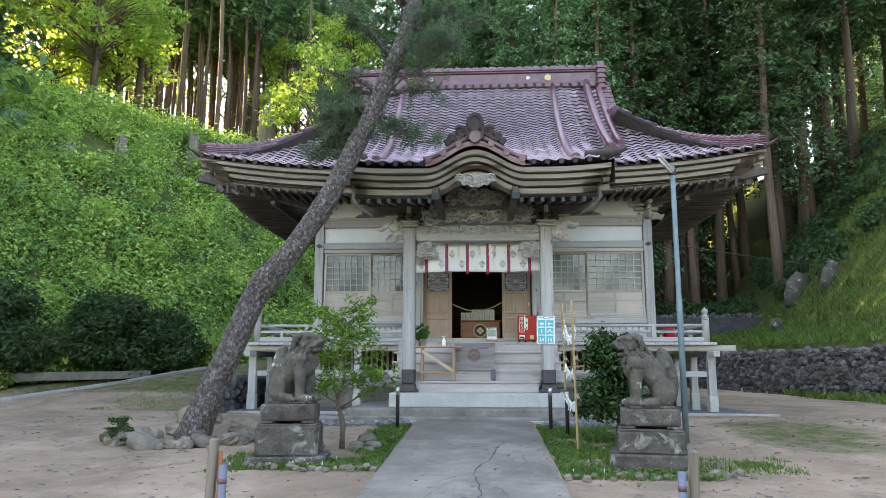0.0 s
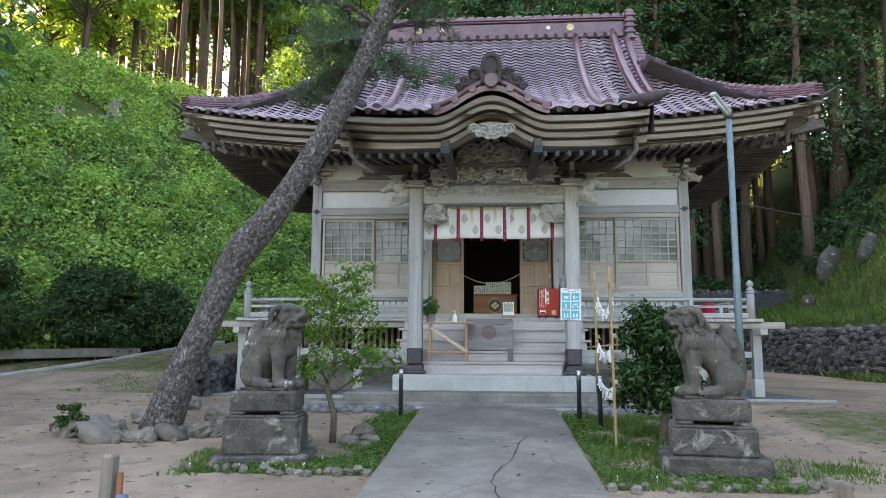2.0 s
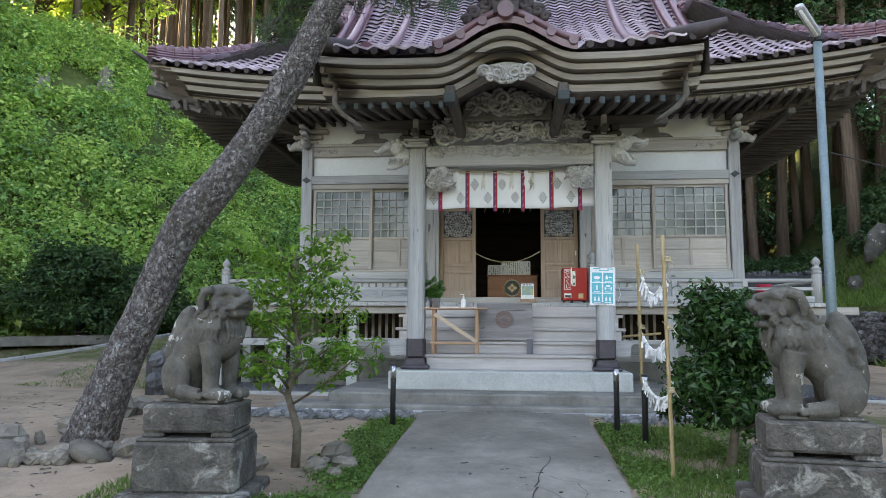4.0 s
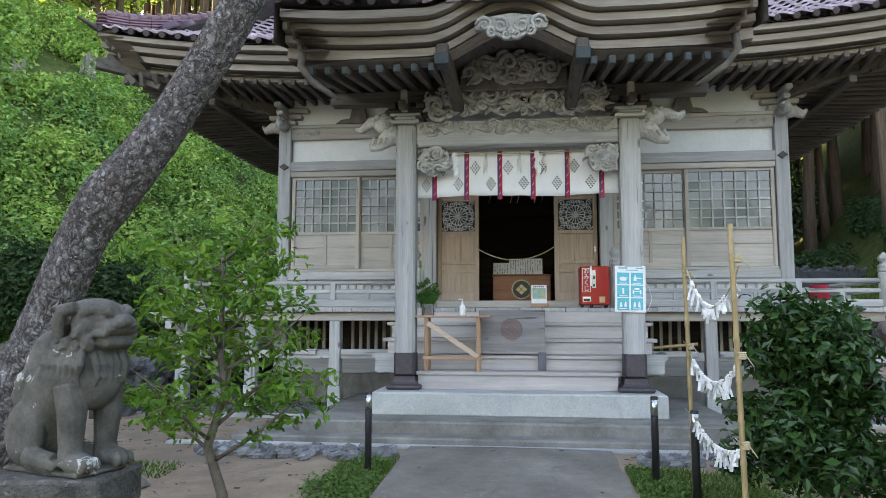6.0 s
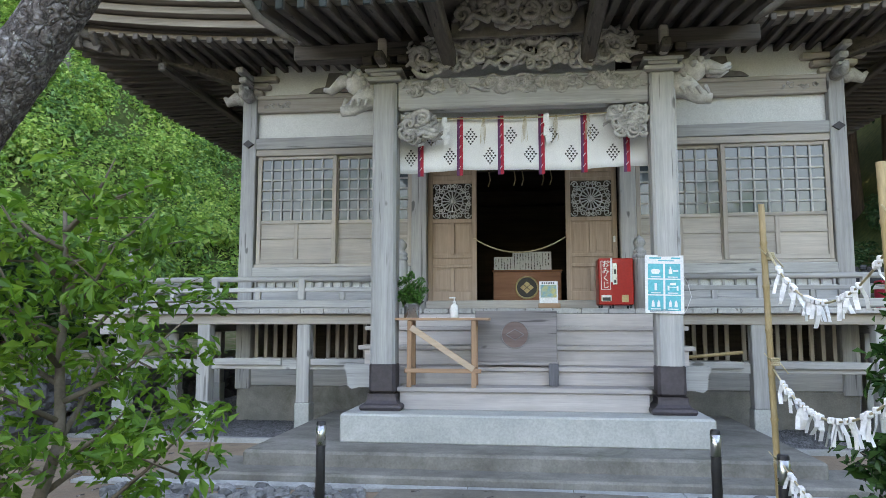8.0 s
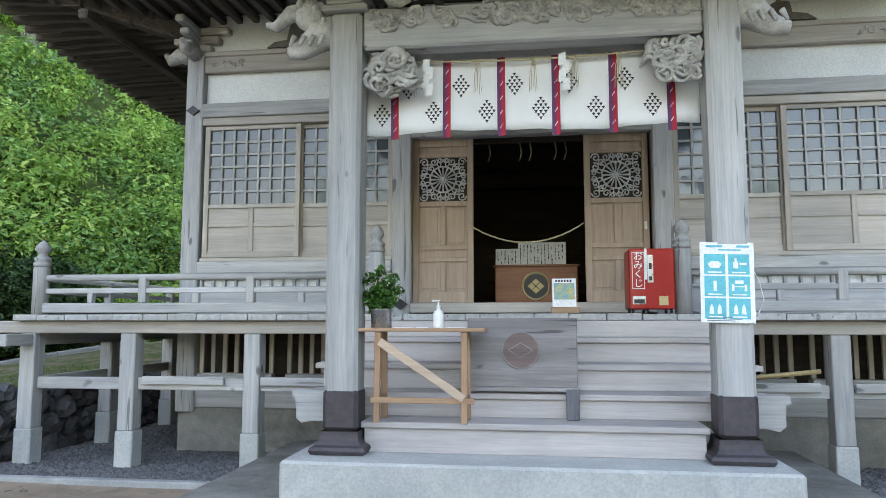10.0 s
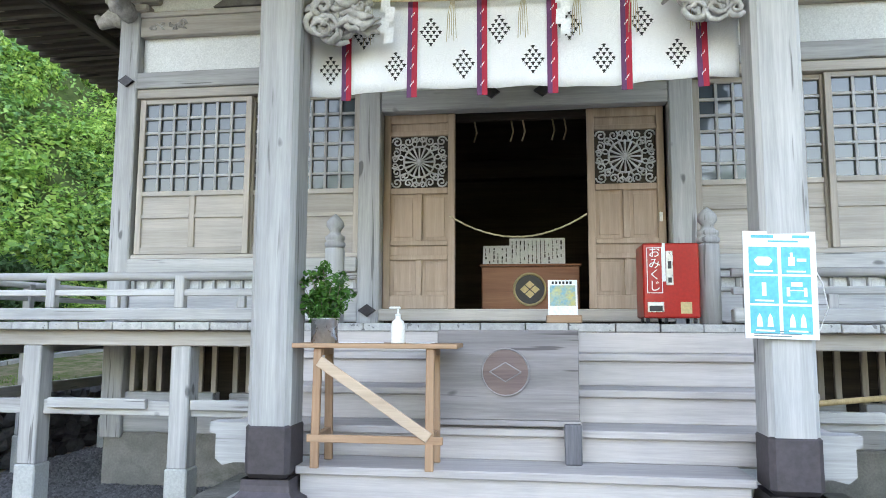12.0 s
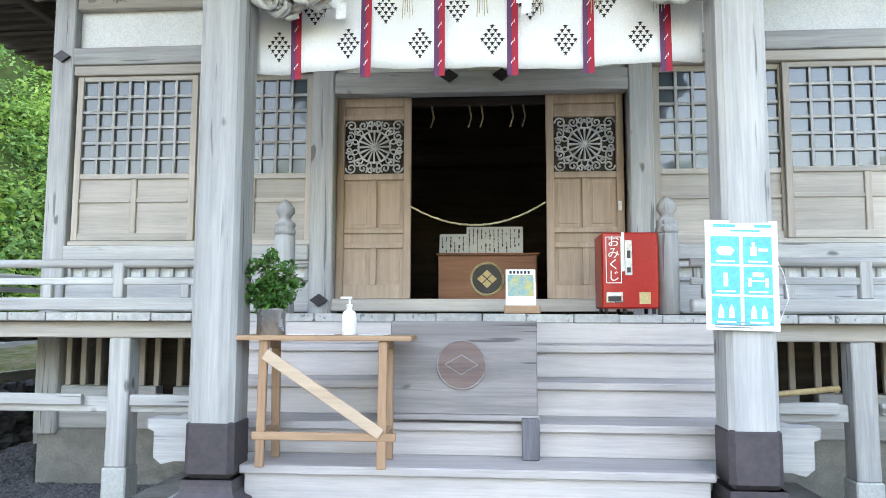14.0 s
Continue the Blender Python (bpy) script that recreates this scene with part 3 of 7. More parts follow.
part("crack", crack([(-0.3, -7.3), (-0.5, -8.2), (-0.85, -8.9)], 0.004), M["crack"], path_ob)
part("crack", crack([(0.35, -4.9), (0.62, -5.15), (0.7, -5.9), (0.45, -6.5)], 0.004), M["crack"], path_ob)

setting("concrete_step_1", MB().box(-3.35, 3.35, -1.30, -0.5, -0.15, 0.10, 0.02), M["old_concrete"], "low mossy concrete kerb step", "step")
setting("concrete_step_2", MB().box(-2.65, 2.65, -0.97, 2.2, -0.15, 0.24, 0.025), M["old_concrete"], "worn grey concrete platform below the stairs", "step")
setting("concrete_step_3", MB().box(-1.85, 1.86, -0.43, 1.6, 0.23, 0.525, 0.02), M["slab"], "pale concrete slab under the porch posts", "step")
drain = thing("drain_grate", (0, -1.4, 0), "galvanised steel drain grating along the step", "grating")
for k in range(9):
    x0 = -4.05 + k * 0.9
    mb = MB()
    for j in range(5):
        mb.box(x0, x0 + 0.89, -1.49 + j * 0.036, -1.475 + j * 0.036, 0.005, 0.035, 0.002)
    for j in range(12):
        mb.box(x0 + 0.01 + j * 0.077, x0 + 0.022 + j * 0.077, -1.49, -1.33, 0.008, 0.03, 0.002)
    part("grate", mb, M["zinc"], drain)
part("channel", MB().box(-4.1, 4.1, -1.52, -1.30, -0.1, -0.02, 0.01), M["old_concrete"], drain)

# ---- shrine: body ----
WALL_Y, DECK_Z = 2.45, 1.63
XL, XR = -4.07, 4.28


def add_box(name, mat_key, x0, x1, y0, y1, z0, z1, parent=None, b=0.008, label=""):
    return part(name, MB().box(x0, x1, y0, y1, z0, z1, b), M[mat_key], parent, label)


hall = thing("shrine_hall", (0, WALL_Y, 0), "weathered grey timber shrine hall with tiled hip-and-gable roof", "shrine")
for x in (XL, -1.48, 1.465, XR):
    w = 0.11
    add_box("post", "grey_z", x - w, x + w, WALL_Y - 0.10, WALL_Y + 0.14, 0.5, 5.05, hall, 0.012)
for x0, x1 in ((XL + 0.112, -1.592), (1.577, XR - 0.112)):
    add_box("lintel_beam", "grey_x", x0, x1, WALL_Y - 0.115, WALL_Y + 0.05, 4.03, 4.2, hall, 0.01)
    add_box("door_head", "tan_x", x0, x1, WALL_Y - 0.09, WALL_Y + 0.10, 3.93, 4.026, hall)
    add_box("plaster_panel", "plaster", x0, x1, WALL_Y, WALL_Y + 0.05, 4.204, 4.60, hall, 0.004, "white plaster infill panel")
    add_box("frieze_beam", "tan_x", x0, x1, WALL_Y - 0.085, WALL_Y + 0.08, 4.60, 4.80, hall, 0.01)
    add_box("upper_plaster", "plaster", x0, x1, WALL_Y, WALL_Y + 0.05, 4.83, 5.35, hall, 0.004)
    add_box("head_beam", "tan_x", x0, x1, WALL_Y - 0.10, WALL_Y + 0.1, 4.80, 4.86, hall)
    add_box("sill_beam", "grey_x", x0, x1, WALL_Y - 0.13, WALL_Y + 0.12, 2.12, 2.26, hall, 0.012)
    add_box("lower_rail", "tan_x", x0, x1, WALL_Y - 0.07, WALL_Y + 0.10, 2.264, 2.31, hall)
    add_box("wall_board", "grey_x", x0, x1, WALL_Y - 0.06, WALL_Y + 0.06, 1.64, 1.93, hall)
    add_box("vent_rail", "grey_x", x0, x1, WALL_Y - 0.09, WALL_Y + 0.05, 2.055, 2.118, hall)
    add_box("vent_rail", "grey_x", x0, x1, WALL_Y - 0.09, WALL_Y + 0.05, 1.93, 1.965, hall)
    add_box("vent_plaster", "plaster", x0, x1, WALL_Y, WALL_Y + 0.04, 1.965, 2.055, hall, 0.003)
    n = 16
    for k in range(n + 1):
        x = x0 + 0.03 + (x1 - x0 - 0.06) * k / n
        add_box("vent_bar", "grey_z", x - 0.016, x + 0.016, WALL_Y - 0.05, WALL_Y - 0.002, 1.965, 2.055, hall, 0.003)
# middle bay over the doors
add_box("lintel_beam", "grey_x", -1.368, 1.353, WALL_Y - 0.10, WALL_Y + 0.06, 3.69, 3.895, hall, 0.01)
add_box("plaster_panel", "plaster", -1.368, 1.353, WALL_Y, WALL_Y + 0.05, 3.897, 5.35, hall, 0.004)
add_box("door_sill", "tan_x", -1.368, 1.353, WALL_Y - 0.13, WALL_Y + 0.15, 1.65, 1.765, hall, 0.01)
# side and rear walls, inner floor and ceiling
for x in (XL, XR):
    add_box("side_wall", "tan_x", x - 0.06, x + 0.06, WALL_Y + 0.15, 9.0, 0.6, 5.3, hall)
# the room's darkness is painted into these inner parts
add_box("rear_wall", "recess_shade", XL, XR, 8.95, 9.05, 0.6, 5.3, hall)
add_box("inner_floor", "recess_shade", XL + 0.07, XR - 0.07, WALL_Y + 0.16, 8.94, 1.60, 1.70, hall)
add_box("inner_ceiling", "recess_shade", XL + 0.07, XR - 0.07, WALL_Y + 0.1, 8.94, 4.9, 5.0, hall)
add_box("inner_partition", "recess_shade", -3.2, 3.2, 5.6, 5.65, 1.701, 4.89, hall)
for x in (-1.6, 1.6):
    add_box("inner_post", "recess_shade", x - 0.1, x + 0.1, 5.2, 5.4, 1.701, 4.89, hall)
add_box("inner_beam", "recess_shade", -3.2, 3.2, 5.2, 5.4, 3.6, 3.85, hall)
# underfloor: foundation and slatted openings
add_box("foundation", "old_concrete", XL - 0.1, XR + 0.1, WALL_Y - 0.05, WALL_Y + 0.2, -0.1, 0.55, hall, 0.02)
add_box("foundation_board", "grey_x", XL - 0.05, XR + 0.05, WALL_Y - 0.04, WALL_Y + 0.1, 0.552, 0.86, hall, 0.01)
# dark sheet added as the shade beneath the floor
add_box("underfloor_back", "recess_shade", XL, XR, 3.4, 3.45, 0.0, 1.55, hall)
for x0, x1 in ((XL + 0.15, -3.0), (-2.84, -1.7), (1.7, 2.76), (2.92, XR - 0.15)):
    add_box("slat_sill", "grey_x", x0, x1, WALL_Y - 0.10, WALL_Y + 0.05, 0.862, 0.95, hall)
    n = int((x1 - x0) / 0.135)
    for k in range(n + 1):
        x = x0 + 0.03 + k * (x1 - x0 - 0.06) / n
        add_box("slat", "tan_z", x - 0.026, x + 0.026, WALL_Y - 0.04, WALL_Y + 0.0, 0.95, 1.45, hall, 0.004)
# iron diamond nail covers
for x, z in ((XL, 4.115), (XR, 4.115), (-1.48, 1.75), (1.465, 1.75), (-0.29, 3.84), (0.20, 3.84)):
    part("nail_cover", MB().prism([(x - 0.085, z), (x, z - 0.06), (x + 0.085, z), (x, z + 0.06)], WALL_Y - 0.135, WALL_Y - 0.10), M["iron"], hall,
         "dark iron diamond nail cover")


# ---- sliding lattice windows ----
def lattice_window(name, x0, x1, yf, label):
    w = thing(name, (x0, yf, 2.31), label, "window", "sliding lattice screens", "structure")
    z0, zm, z1, s = 2.315, 2.93, 3.925, 0.062
    for a, b in ((x0, x0 + s), (x1 - s, x1)):
        add_box("stile", "tan_z", a, b, yf, yf + 0.045, z0, z1, w, 0.004)
    for a, b in ((z0, z0 + 0.07), (zm - 0.02, zm + 0.03), (z1 - 0.05, z1)):
        add_box("rail", "tan_x", x0 + s, x1 - s, yf + 0.002, yf + 0.043, a, b, w, 0.004)
    xm = (x0 + x1) / 2
    add_box("muntin", "tan_z", xm - 0.03, xm + 0.03, yf + 0.004, yf + 0.04, z0 + 0.07, zm - 0.02, w, 0.004)
    zc = (z0 + zm) / 2 + 0.08
    for a, b in ((x0 + s, xm - 0.03), (xm + 0.03, x1 - s)):
        add_box("muntin", "tan_x", a, b, yf + 0.006, yf + 0.04, zc - 0.02, zc + 0.02, w, 0.004)
        add_box("panel", "tan_x", a, b, yf + 0.026, yf + 0.036, z0 + 0.07, zc - 0.02, w, 0.001)
        add_box("panel", "tan_x", a, b, yf + 0.026, yf + 0.036, zc + 0.02, zm - 0.02, w, 0.001)
    nx, nz, g0, g1 = 7, 6, zm + 0.03, z1 - 0.05
    px, pz = (x1 - x0 - 2 * s) / nx, (g1 - g0) / nz
    for i in range(1, nx):
        x = x0 + s + i * px
        add_box("lattice_bar", "grey_z", x - 0.0135, x + 0.0135, yf + 0.006, yf + 0.03, g0, g1, w, 0.002)
    for j in range(1, nz):
        z = g0 + j * pz
        add_box("lattice_bar", "grey_x", x0 + s, x1 - s, yf + 0.008, yf + 0.032, z - 0.0135, z + 0.0135, w, 0.002)
    add_box("pane", "glass", x0 + s, x1 - s, yf + 0.034, yf + 0.038, g0, g1, w, 0.0005, "dim reflecting window glass")


lattice_window("window_1", -3.93, -2.72, WALL_Y - 0.06, "weathered sliding screen with square lattice panes")
lattice_window("window_2", -2.76, -1.60, WALL_Y - 0.01, "weathered sliding screen with square lattice panes")
lattice_window("window_3", 1.59, 2.78, WALL_Y - 0.01, "sliding screen with square lattice panes beside the door")
lattice_window("window_4", 2.74, 4.155, WALL_Y - 0.06, "sliding screen with square lattice panes in the end bay")


# ---- doors ----
def fretwork(mb, x0, x1, z0, z1, y):
    cx, cz, r = (x0 + x1) / 2, (z0 + z1) / 2, (x1 - x0) * 0.27
    for k in range(16):
        a = 2 * math.pi * k / 16
        mb.tube([(cx + 0.02 * math.cos(a), y, cz + 0.02 * math.sin(a)), (cx + r * math.cos(a), y, cz + r * math.sin(a))], [0.006, 0.013], 5)
    mb.tube([(cx + r * math.cos(a * math.pi / 12), y, cz + r * math.sin(a * math.pi / 12)) for a in range(25)], 0.010, 5, False)
    mb.ball((cx, y, cz), (0.03, 0.012, 0.03), 6)
    w, h = (x1 - x0) / 2, (z1 - z0) / 2
    for sx in (-1, 1):
        for sz in (-1, 1):
            for ux, uz, rr, st in ((0.78, 0.78, 0.055, 0.0), (0.80, 0.38, 0.048, 1.2), (0.38, 0.80, 0.048, 2.2), (0.86, 0.12, 0.035, 0.5), (0.12, 0.88, 0.035, 2.8), (0.56, 0.60, 0.04, 4.0)):
                pts = []
                for i in range(13):
                    t = i / 12
                    a = st + t * 8.5
                    q = rr * (1 - 0.8 * t)
                    pts.append((cx + sx * (w * ux + q * math.cos(a)), y, cz + sz * (h * uz + q * math.sin(a))))
                mb.tube(pts, 0.0095, 5)
    for k in range(12):
        a = 2 * math.pi * (k + 0.5) / 12
        mb.tube([(cx + (r + 0.035 + 0.028 * math.cos(t)) * math.cos(a + 0.12 * math.sin(t)), y,
                  cz + (r + 0.035 + 0.028 * math.cos(t)) * math.sin(a + 0.12 * math.sin(t))) for t in [i * math.pi / 4 for i in range(9)]], 0.008, 5, False)


def shrine_door(x0, x1, lock):
    y = WALL_Y + 0.02
    d = thing("door_1" if x0 < 0 else "door_2", (x0, y, 1.77), "open brown wooden sliding door with pierced floral fretwork", "door", "shrine doors", "structure")
    z0, z1, s = 1.768, 3.688, 0.07
    for a, b in ((x0, x0 + s), (x1 - s, x1)):
        add_box("stile", "door", a, b, y, y + 0.05, z0, z1, d, 0.005)
    zs = (z0, z0 + 0.13), (2.24, 2.29), (2.38, 2.43), (2.89, 2.95), (3.47, 3.52), (z1 - 0.09, z1)
    for a, b in zs:
        add_box("rail", "door", x0 + s, x1 - s, y + 0.002, y + 0.048, a, b, d, 0.005)
    xm = (x0 + x1) / 2
    for a, b in ((zs[0][1], zs[1][0]), (zs[2][1], zs[3][0])):
        add_box("muntin", "door", xm - 0.03, xm + 0.03, y + 0.004, y + 0.046, a, b, d, 0.004)
        for c, e in ((x0 + s, xm - 0.03), (xm + 0.03, x1 - s)):
            add_box("panel", "door", c, e, y + 0.030, y + 0.04, a, b, d, 0.001)
            add_box("raised_panel", "door", c + 0.035, e - 0.035, y + 0.024, y + 0.031, a + 0.035, b - 0.035, d, 0.005)
    for a, b in ((zs[1][1], zs[2][0]), (zs[4][1], zs[5][0])):
        add_box("panel", "door", x0 + s, x1 - s, y + 0.028, y + 0.04, a, b, d, 0.001)
    # dark sheet stands in for the shade behind the piercings
    add_box("fret_backing", "recess_shade", x0 + s, x1 - s, y + 0.040, y + 0.046, zs[3][1], zs[4][0], d, 0.001)
    fr = MB()
    fretwork(fr, x0 + s, x1 - s, zs[3][1], zs[4][0], y + 0.012)
    part("fretwork", fr, M["carve_pale"], d, "pierced floral fretwork panel")
    if lock:
        add_box("latch", "white", x1 - 0.06, x1 - 0.03, y - 0.012, y, 2.58, 2.67, d, 0.004, "small pale metal latch")


shrine_door(-1.364, -0.655, False)
shrine_door(0.612, 1.325, True)

# ---- veranda ----
deck = thing("veranda", (0, 1.3, 0), "raised weathered timber veranda on posts", "veranda")
DX = 5.5
x = -DX
rng_ = random.Random(3)
while x < DX - 0.01:
    w = min(rng_.uniform(0.26, 0.36), DX - x)
    add_box("deck_board", "grey_y", x + 0.003, x + w - 0.003, 1.30 + rng_.uniform(-0.008, 0.008), WALL_Y - 0.14, 1.565, DECK_Z + rng_.uniform(-0.004, 0.003), deck, 0.007)
    x += w
y = WALL_Y - 0.13
while y < 9.0:
    for a, b in ((-DX, XL - 0.13), (XR + 0.13, DX)):
        add_box("deck_board", "grey_x", a, b, y + 0.003, y + 0.297, 1.565, DECK_Z, deck, 0.007)
    y += 0.3
for a, b in ((-5.95, -1.75), (1.75, 5.95)):
    add_box("edge_beam", "tan_x", a, b, 1.40, 1.54, 1.43, 1.562, deck, 0.01)
add_box("edge_beam", "grey_x", -1.75, 1.75, 1.33, 1.45, 1.45, 1.562, deck, 0.01)
for x in (-5.38, 5.38):
    add_box("edge_beam", "grey_y", x - 0.07, x + 0.07, 1.0, 9.0, 1.30, 1.425, deck, 0.01)
LEGS = (-5.38, -4.22, -2.85, 2.84, 4.25, 5.38)
for x in LEGS:
    add_box("leg", "grey_z", x - 0.087, x + 0.087, 1.40, 1.575, 0.42, 1.428, deck, 0.01)
    add_box("footing", "slab", x - 0.10, x + 0.10, 1.388, 1.59, -0.05, 0.42, deck, 0.012)
for y in (2.9, 4.4, 6.0, 7.6):
    for x in (-5.38, 5.38):
        add_box("leg", "grey_z", x - 0.085, x + 0.085, y - 0.085, y + 0.085, 0.42, 1.298, deck, 0.01)
        add_box("footing", "slab", x - 0.1, x + 0.1, y - 0.1, y + 0.1, -0.05, 0.42, deck, 0.012)
for a, b in zip(LEGS, LEGS[1:]):
    if a * b > 0:
        add_box("tie_rail", "grey_x", a + 0.097, b - 0.097, 1.455, 1.53, 0.84, 0.965, deck, 0.006)
add_box("tie_rail", "grey_x", -2.81, -1.9, 1.455, 1.53, 0.84, 0.965, deck, 0.006)
add_box("tie_rail", "grey_x", 1.9, 2.74, 1.455, 1.53, 0.84, 0.965, deck, 0.006)
for x in (-5.38, 5.38):
    add_box("tie_rail", "grey_y", x - 0.035, x + 0.035, 1.59, 7.6, 0.84, 0.96, deck, 0.006)
for xa, xb in ((-4.05, -3.15), (-2.75, -1.95), (1.98, 2.65), (2.95, 4.1)):
    add_box("loose_plank", "grey_x", xa, xb, 1.40, 1.455, 0.90, 0.985, deck, 0.006)


def giboshi_post(x, y, top):
    p = thing("finial_post", (x, y, DECK_Z), "turned weathered wooden rail post with an onion finial", "post", "veranda finial posts")
    h = top - DECK_Z - 0.30
    part("shaft", MB().lathe([(0.085, 0), (0.085, h - 0.02), (0.08, h)], x, y, DECK_Z + 0.002, 16), M["grey_z"], p)
    part("finial", MB().lathe([(0.075, h), (0.09, h + 0.02), (0.09, h + 0.045), (0.072, h + 0.06), (0.085, h + 0.075), (0.085, h + 0.10), (0.06, h + 0.115),
                               (0.045, h + 0.14), (0.055, h + 0.16), (0.078, h + 0.19), (0.075, h + 0.225), (0.05, h + 0.26), (0.02, h + 0.285), (0.004, h + 0.30)],
                              x, y, DECK_Z + 0.002, 16), M["grey_z"], p, "onion-shaped finial")


giboshi_post(-1.60, 1.64, 2.57)
giboshi_post(1.49, 1.60, 2.565)
giboshi_post(-5.30, 1.46, 2.44)
giboshi_post(5.30, 1.46, 2.44)
for sx, label in ((-1, "weathered three-bar veranda railing"), (1, "weathered three-bar veranda railing")):
    rl = thing("railing", (sx * 3.4, 1.46, DECK_Z), label, "railing", "veranda railings")
    a, b = sorted((sx * 1.62, sx * 5.24))
    add_box("bottom_rail", "grey_x", a, b, 1.40, 1.51, 1.645, 1.75, rl, 0.012)
    add_box("middle_rail", "grey_x", a, b, 1.43, 1.48, 1.855, 1.91, rl, 0.008)
    part("top_rail", MB().tube([(a, 1.455, 2.025), (b, 1.455, 2.025)], 0.036, 10), M["grey_x"], rl)
    for x in (1.75, 2.9, 4.1):
        add_box("baluster", "grey_z", sx * x - 0.045, sx * x + 0.045, 1.42, 1.495, 1.75, 2.035, rl, 0.008)
    for x in (2.35, 3.5, 4.7):
        add_box("short_baluster", "grey_z", sx * x - 0.035, sx * x + 0.035, 1.43, 1.485, 1.75, 1.856, rl, 0.006)
    sd = thing("railing", (sx * 5.3, 5, DECK_Z), "weathered three-bar veranda railing", "railing", "veranda railings")
    xx = sx * 5.3
    add_box("bottom_rail", "grey_y", xx - 0.055, xx + 0.055, 1.6, 9.0, 1.645, 1.75, sd, 0.012)
    add_box("middle_rail", "grey_y", xx - 0.025, xx + 0.025, 1.6, 9.0, 1.855, 1.91, sd, 0.008)
    part("top_rail", MB().tube([(xx, 1.6, 2.025), (xx, 9.0, 2.025)], 0.036, 10), M["grey_y"], sd)
    for y in (2.7, 4.2, 5.7, 7.2, 8.7):
        add_box("baluster", "grey_z", xx - 0.045, xx + 0.045, y - 0.04, y + 0.04, 1.75, 2.035, sd, 0.008)

# ---- wooden stairs ----
stairs = thing("stairs", (0, 0, 0.525), "weathered wooden stairs up to the veranda", "stairs")
for k, (y, z, w) in enumerate(((0.0, 0.765, 1.31), (0.34, 0.965, 1.86), (0.67, 1.185, 1.86), (1.0, 1.41, 1.86))):
    w2 = 1.335 if k == 0 else w
    zb = 0.525 if k == 0 else (0.765, 0.965, 1.185)[k - 1]
    add_box("tread", "step", -(w2 if k == 0 else 1.93), (w2 if k == 0 else 1.93), y - 0.02, y + 0.37, z - 0.05, z, stairs, 0.008)
    add_box("riser", "step", -w, w, y + 0.012, y + 0.045, zb + 0.001, z - 0.051, stairs, 0.004)
add_box("riser", "step", -1.86, 1.86, 1.30, 1.328, 1.411, 1.562, stairs, 0.004)
for sx in (-1, 1):
    sc = MB()
    sc.prism([(sx * 1.65, 0.74), (sx * 1.80, 0.74), (sx * 1.88, 0.72), (sx * 1.93, 0.76), (sx * 1.93, 0.915), (sx * 1.97, 0.93), (sx * 1.97, 0.99), (sx * 1.65, 0.99)][::sx], 0.16, 0.30)
    part("bracket_end", sc, M["grey_x"], stairs)

# ---- porch posts and beams ----
porch = thing("porch", (0, 0, 0.525), "carved timber entrance porch of the shrine", "porch")
for x in (-1.48, 1.52):
    add_box("porch_post", "grey_z", x - 0.135, x + 0.135, -0.11, 0.16, 0.98, 4.12, porch, 0.03)
    sh = MB().box(x - 0.142, x + 0.142, -0.117, 0.167, 0.70, 1.03, 0.03)
    part("post_shoe", sh, M["shoe"], porch, "dark metal sleeve on the post foot")
    ft = MB()
    prof = [(0.15, 0.70), (0.15, 0.665), (0.155, 0.63), (0.18, 0.60), (0.215, 0.585), (0.225, 0.56), (0.21, 0.53)]
    ft.strip([[(x + r * a, 0.025 + r * b, z) for a, b in ((-1, -1), (1, -1), (1, 1), (-1, 1), (-1, -1))] for r, z in prof][::-1], False)
    part("post_foot", ft, M["shoe"], porch, "dark flared metal foot")
    for i, (w, z0, z1) in enumerate(((0.19, 4.122, 4.17), (0.15, 4.171, 4.21), (0.21, 4.211, 4.25))):
        add_box("capital", "grey_x", x - w, x + w, -0.16 - 0.02 * i, 0.2 + 0.02 * i, z0, z1, porch, 0.01)
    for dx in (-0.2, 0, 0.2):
        add_box("bracket_block", "eave_shade_x", x + dx - 0.06, x + dx + 0.06, -0.14, 0.18, 4.34, 4.42, porch, 0.012)
    add_box("bracket_arm", "eave_shade_x", x - 0.30, x + 0.30, -0.08, 0.12, 4.251, 4.338, porch, 0.02)
    add_box("bracket_arm", "eave_shade_y", x - 0.05, x + 0.05, -0.45, 0.5, 4.251, 4.36, porch, 0.02)
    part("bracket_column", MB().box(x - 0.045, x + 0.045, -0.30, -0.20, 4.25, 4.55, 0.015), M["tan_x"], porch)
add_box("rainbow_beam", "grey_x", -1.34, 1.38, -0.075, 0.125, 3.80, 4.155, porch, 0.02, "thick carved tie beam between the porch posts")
add_box("porch_purlin", "eave_shade_x", -2.55, 2.55, -0.08, 0.12, 4.425, 4.60, porch, 0.015)
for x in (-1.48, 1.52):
    add_box("connecting_beam", "eave_shade_y", x - 0.07, x + 0.07, 0.165, WALL_Y - 0.11, 4.43, 4.62, porch, 0.02)

# ---- roof ----
EY, EX, RY, EZ = 0.85, 6.75, 5.4, 5.72


def prof(d):
    return EZ + 0.46 * d + 0.084 * d * d


def lift(x, d):
    return 0.40 * max(0.0, (abs(x) - 2.2) / 4.5) ** 2 * math.exp(-d / 1.6)


def front_pt(x, d):
    return Vector((x, EY + d, prof(d) + lift(x, d)))


def side_pt(sx):
    return lambda u, d: Vector((sx * (EX - d), RY + u * (RY - EY) / EX, prof(d) + lift(u, d)))


KY = -1.9


def porch_z(y):
    d = y - KY
    return 5.02 + 0.27 * d + 0.0485 * d * d


def porch_pt(x, d):
    y = KY + d
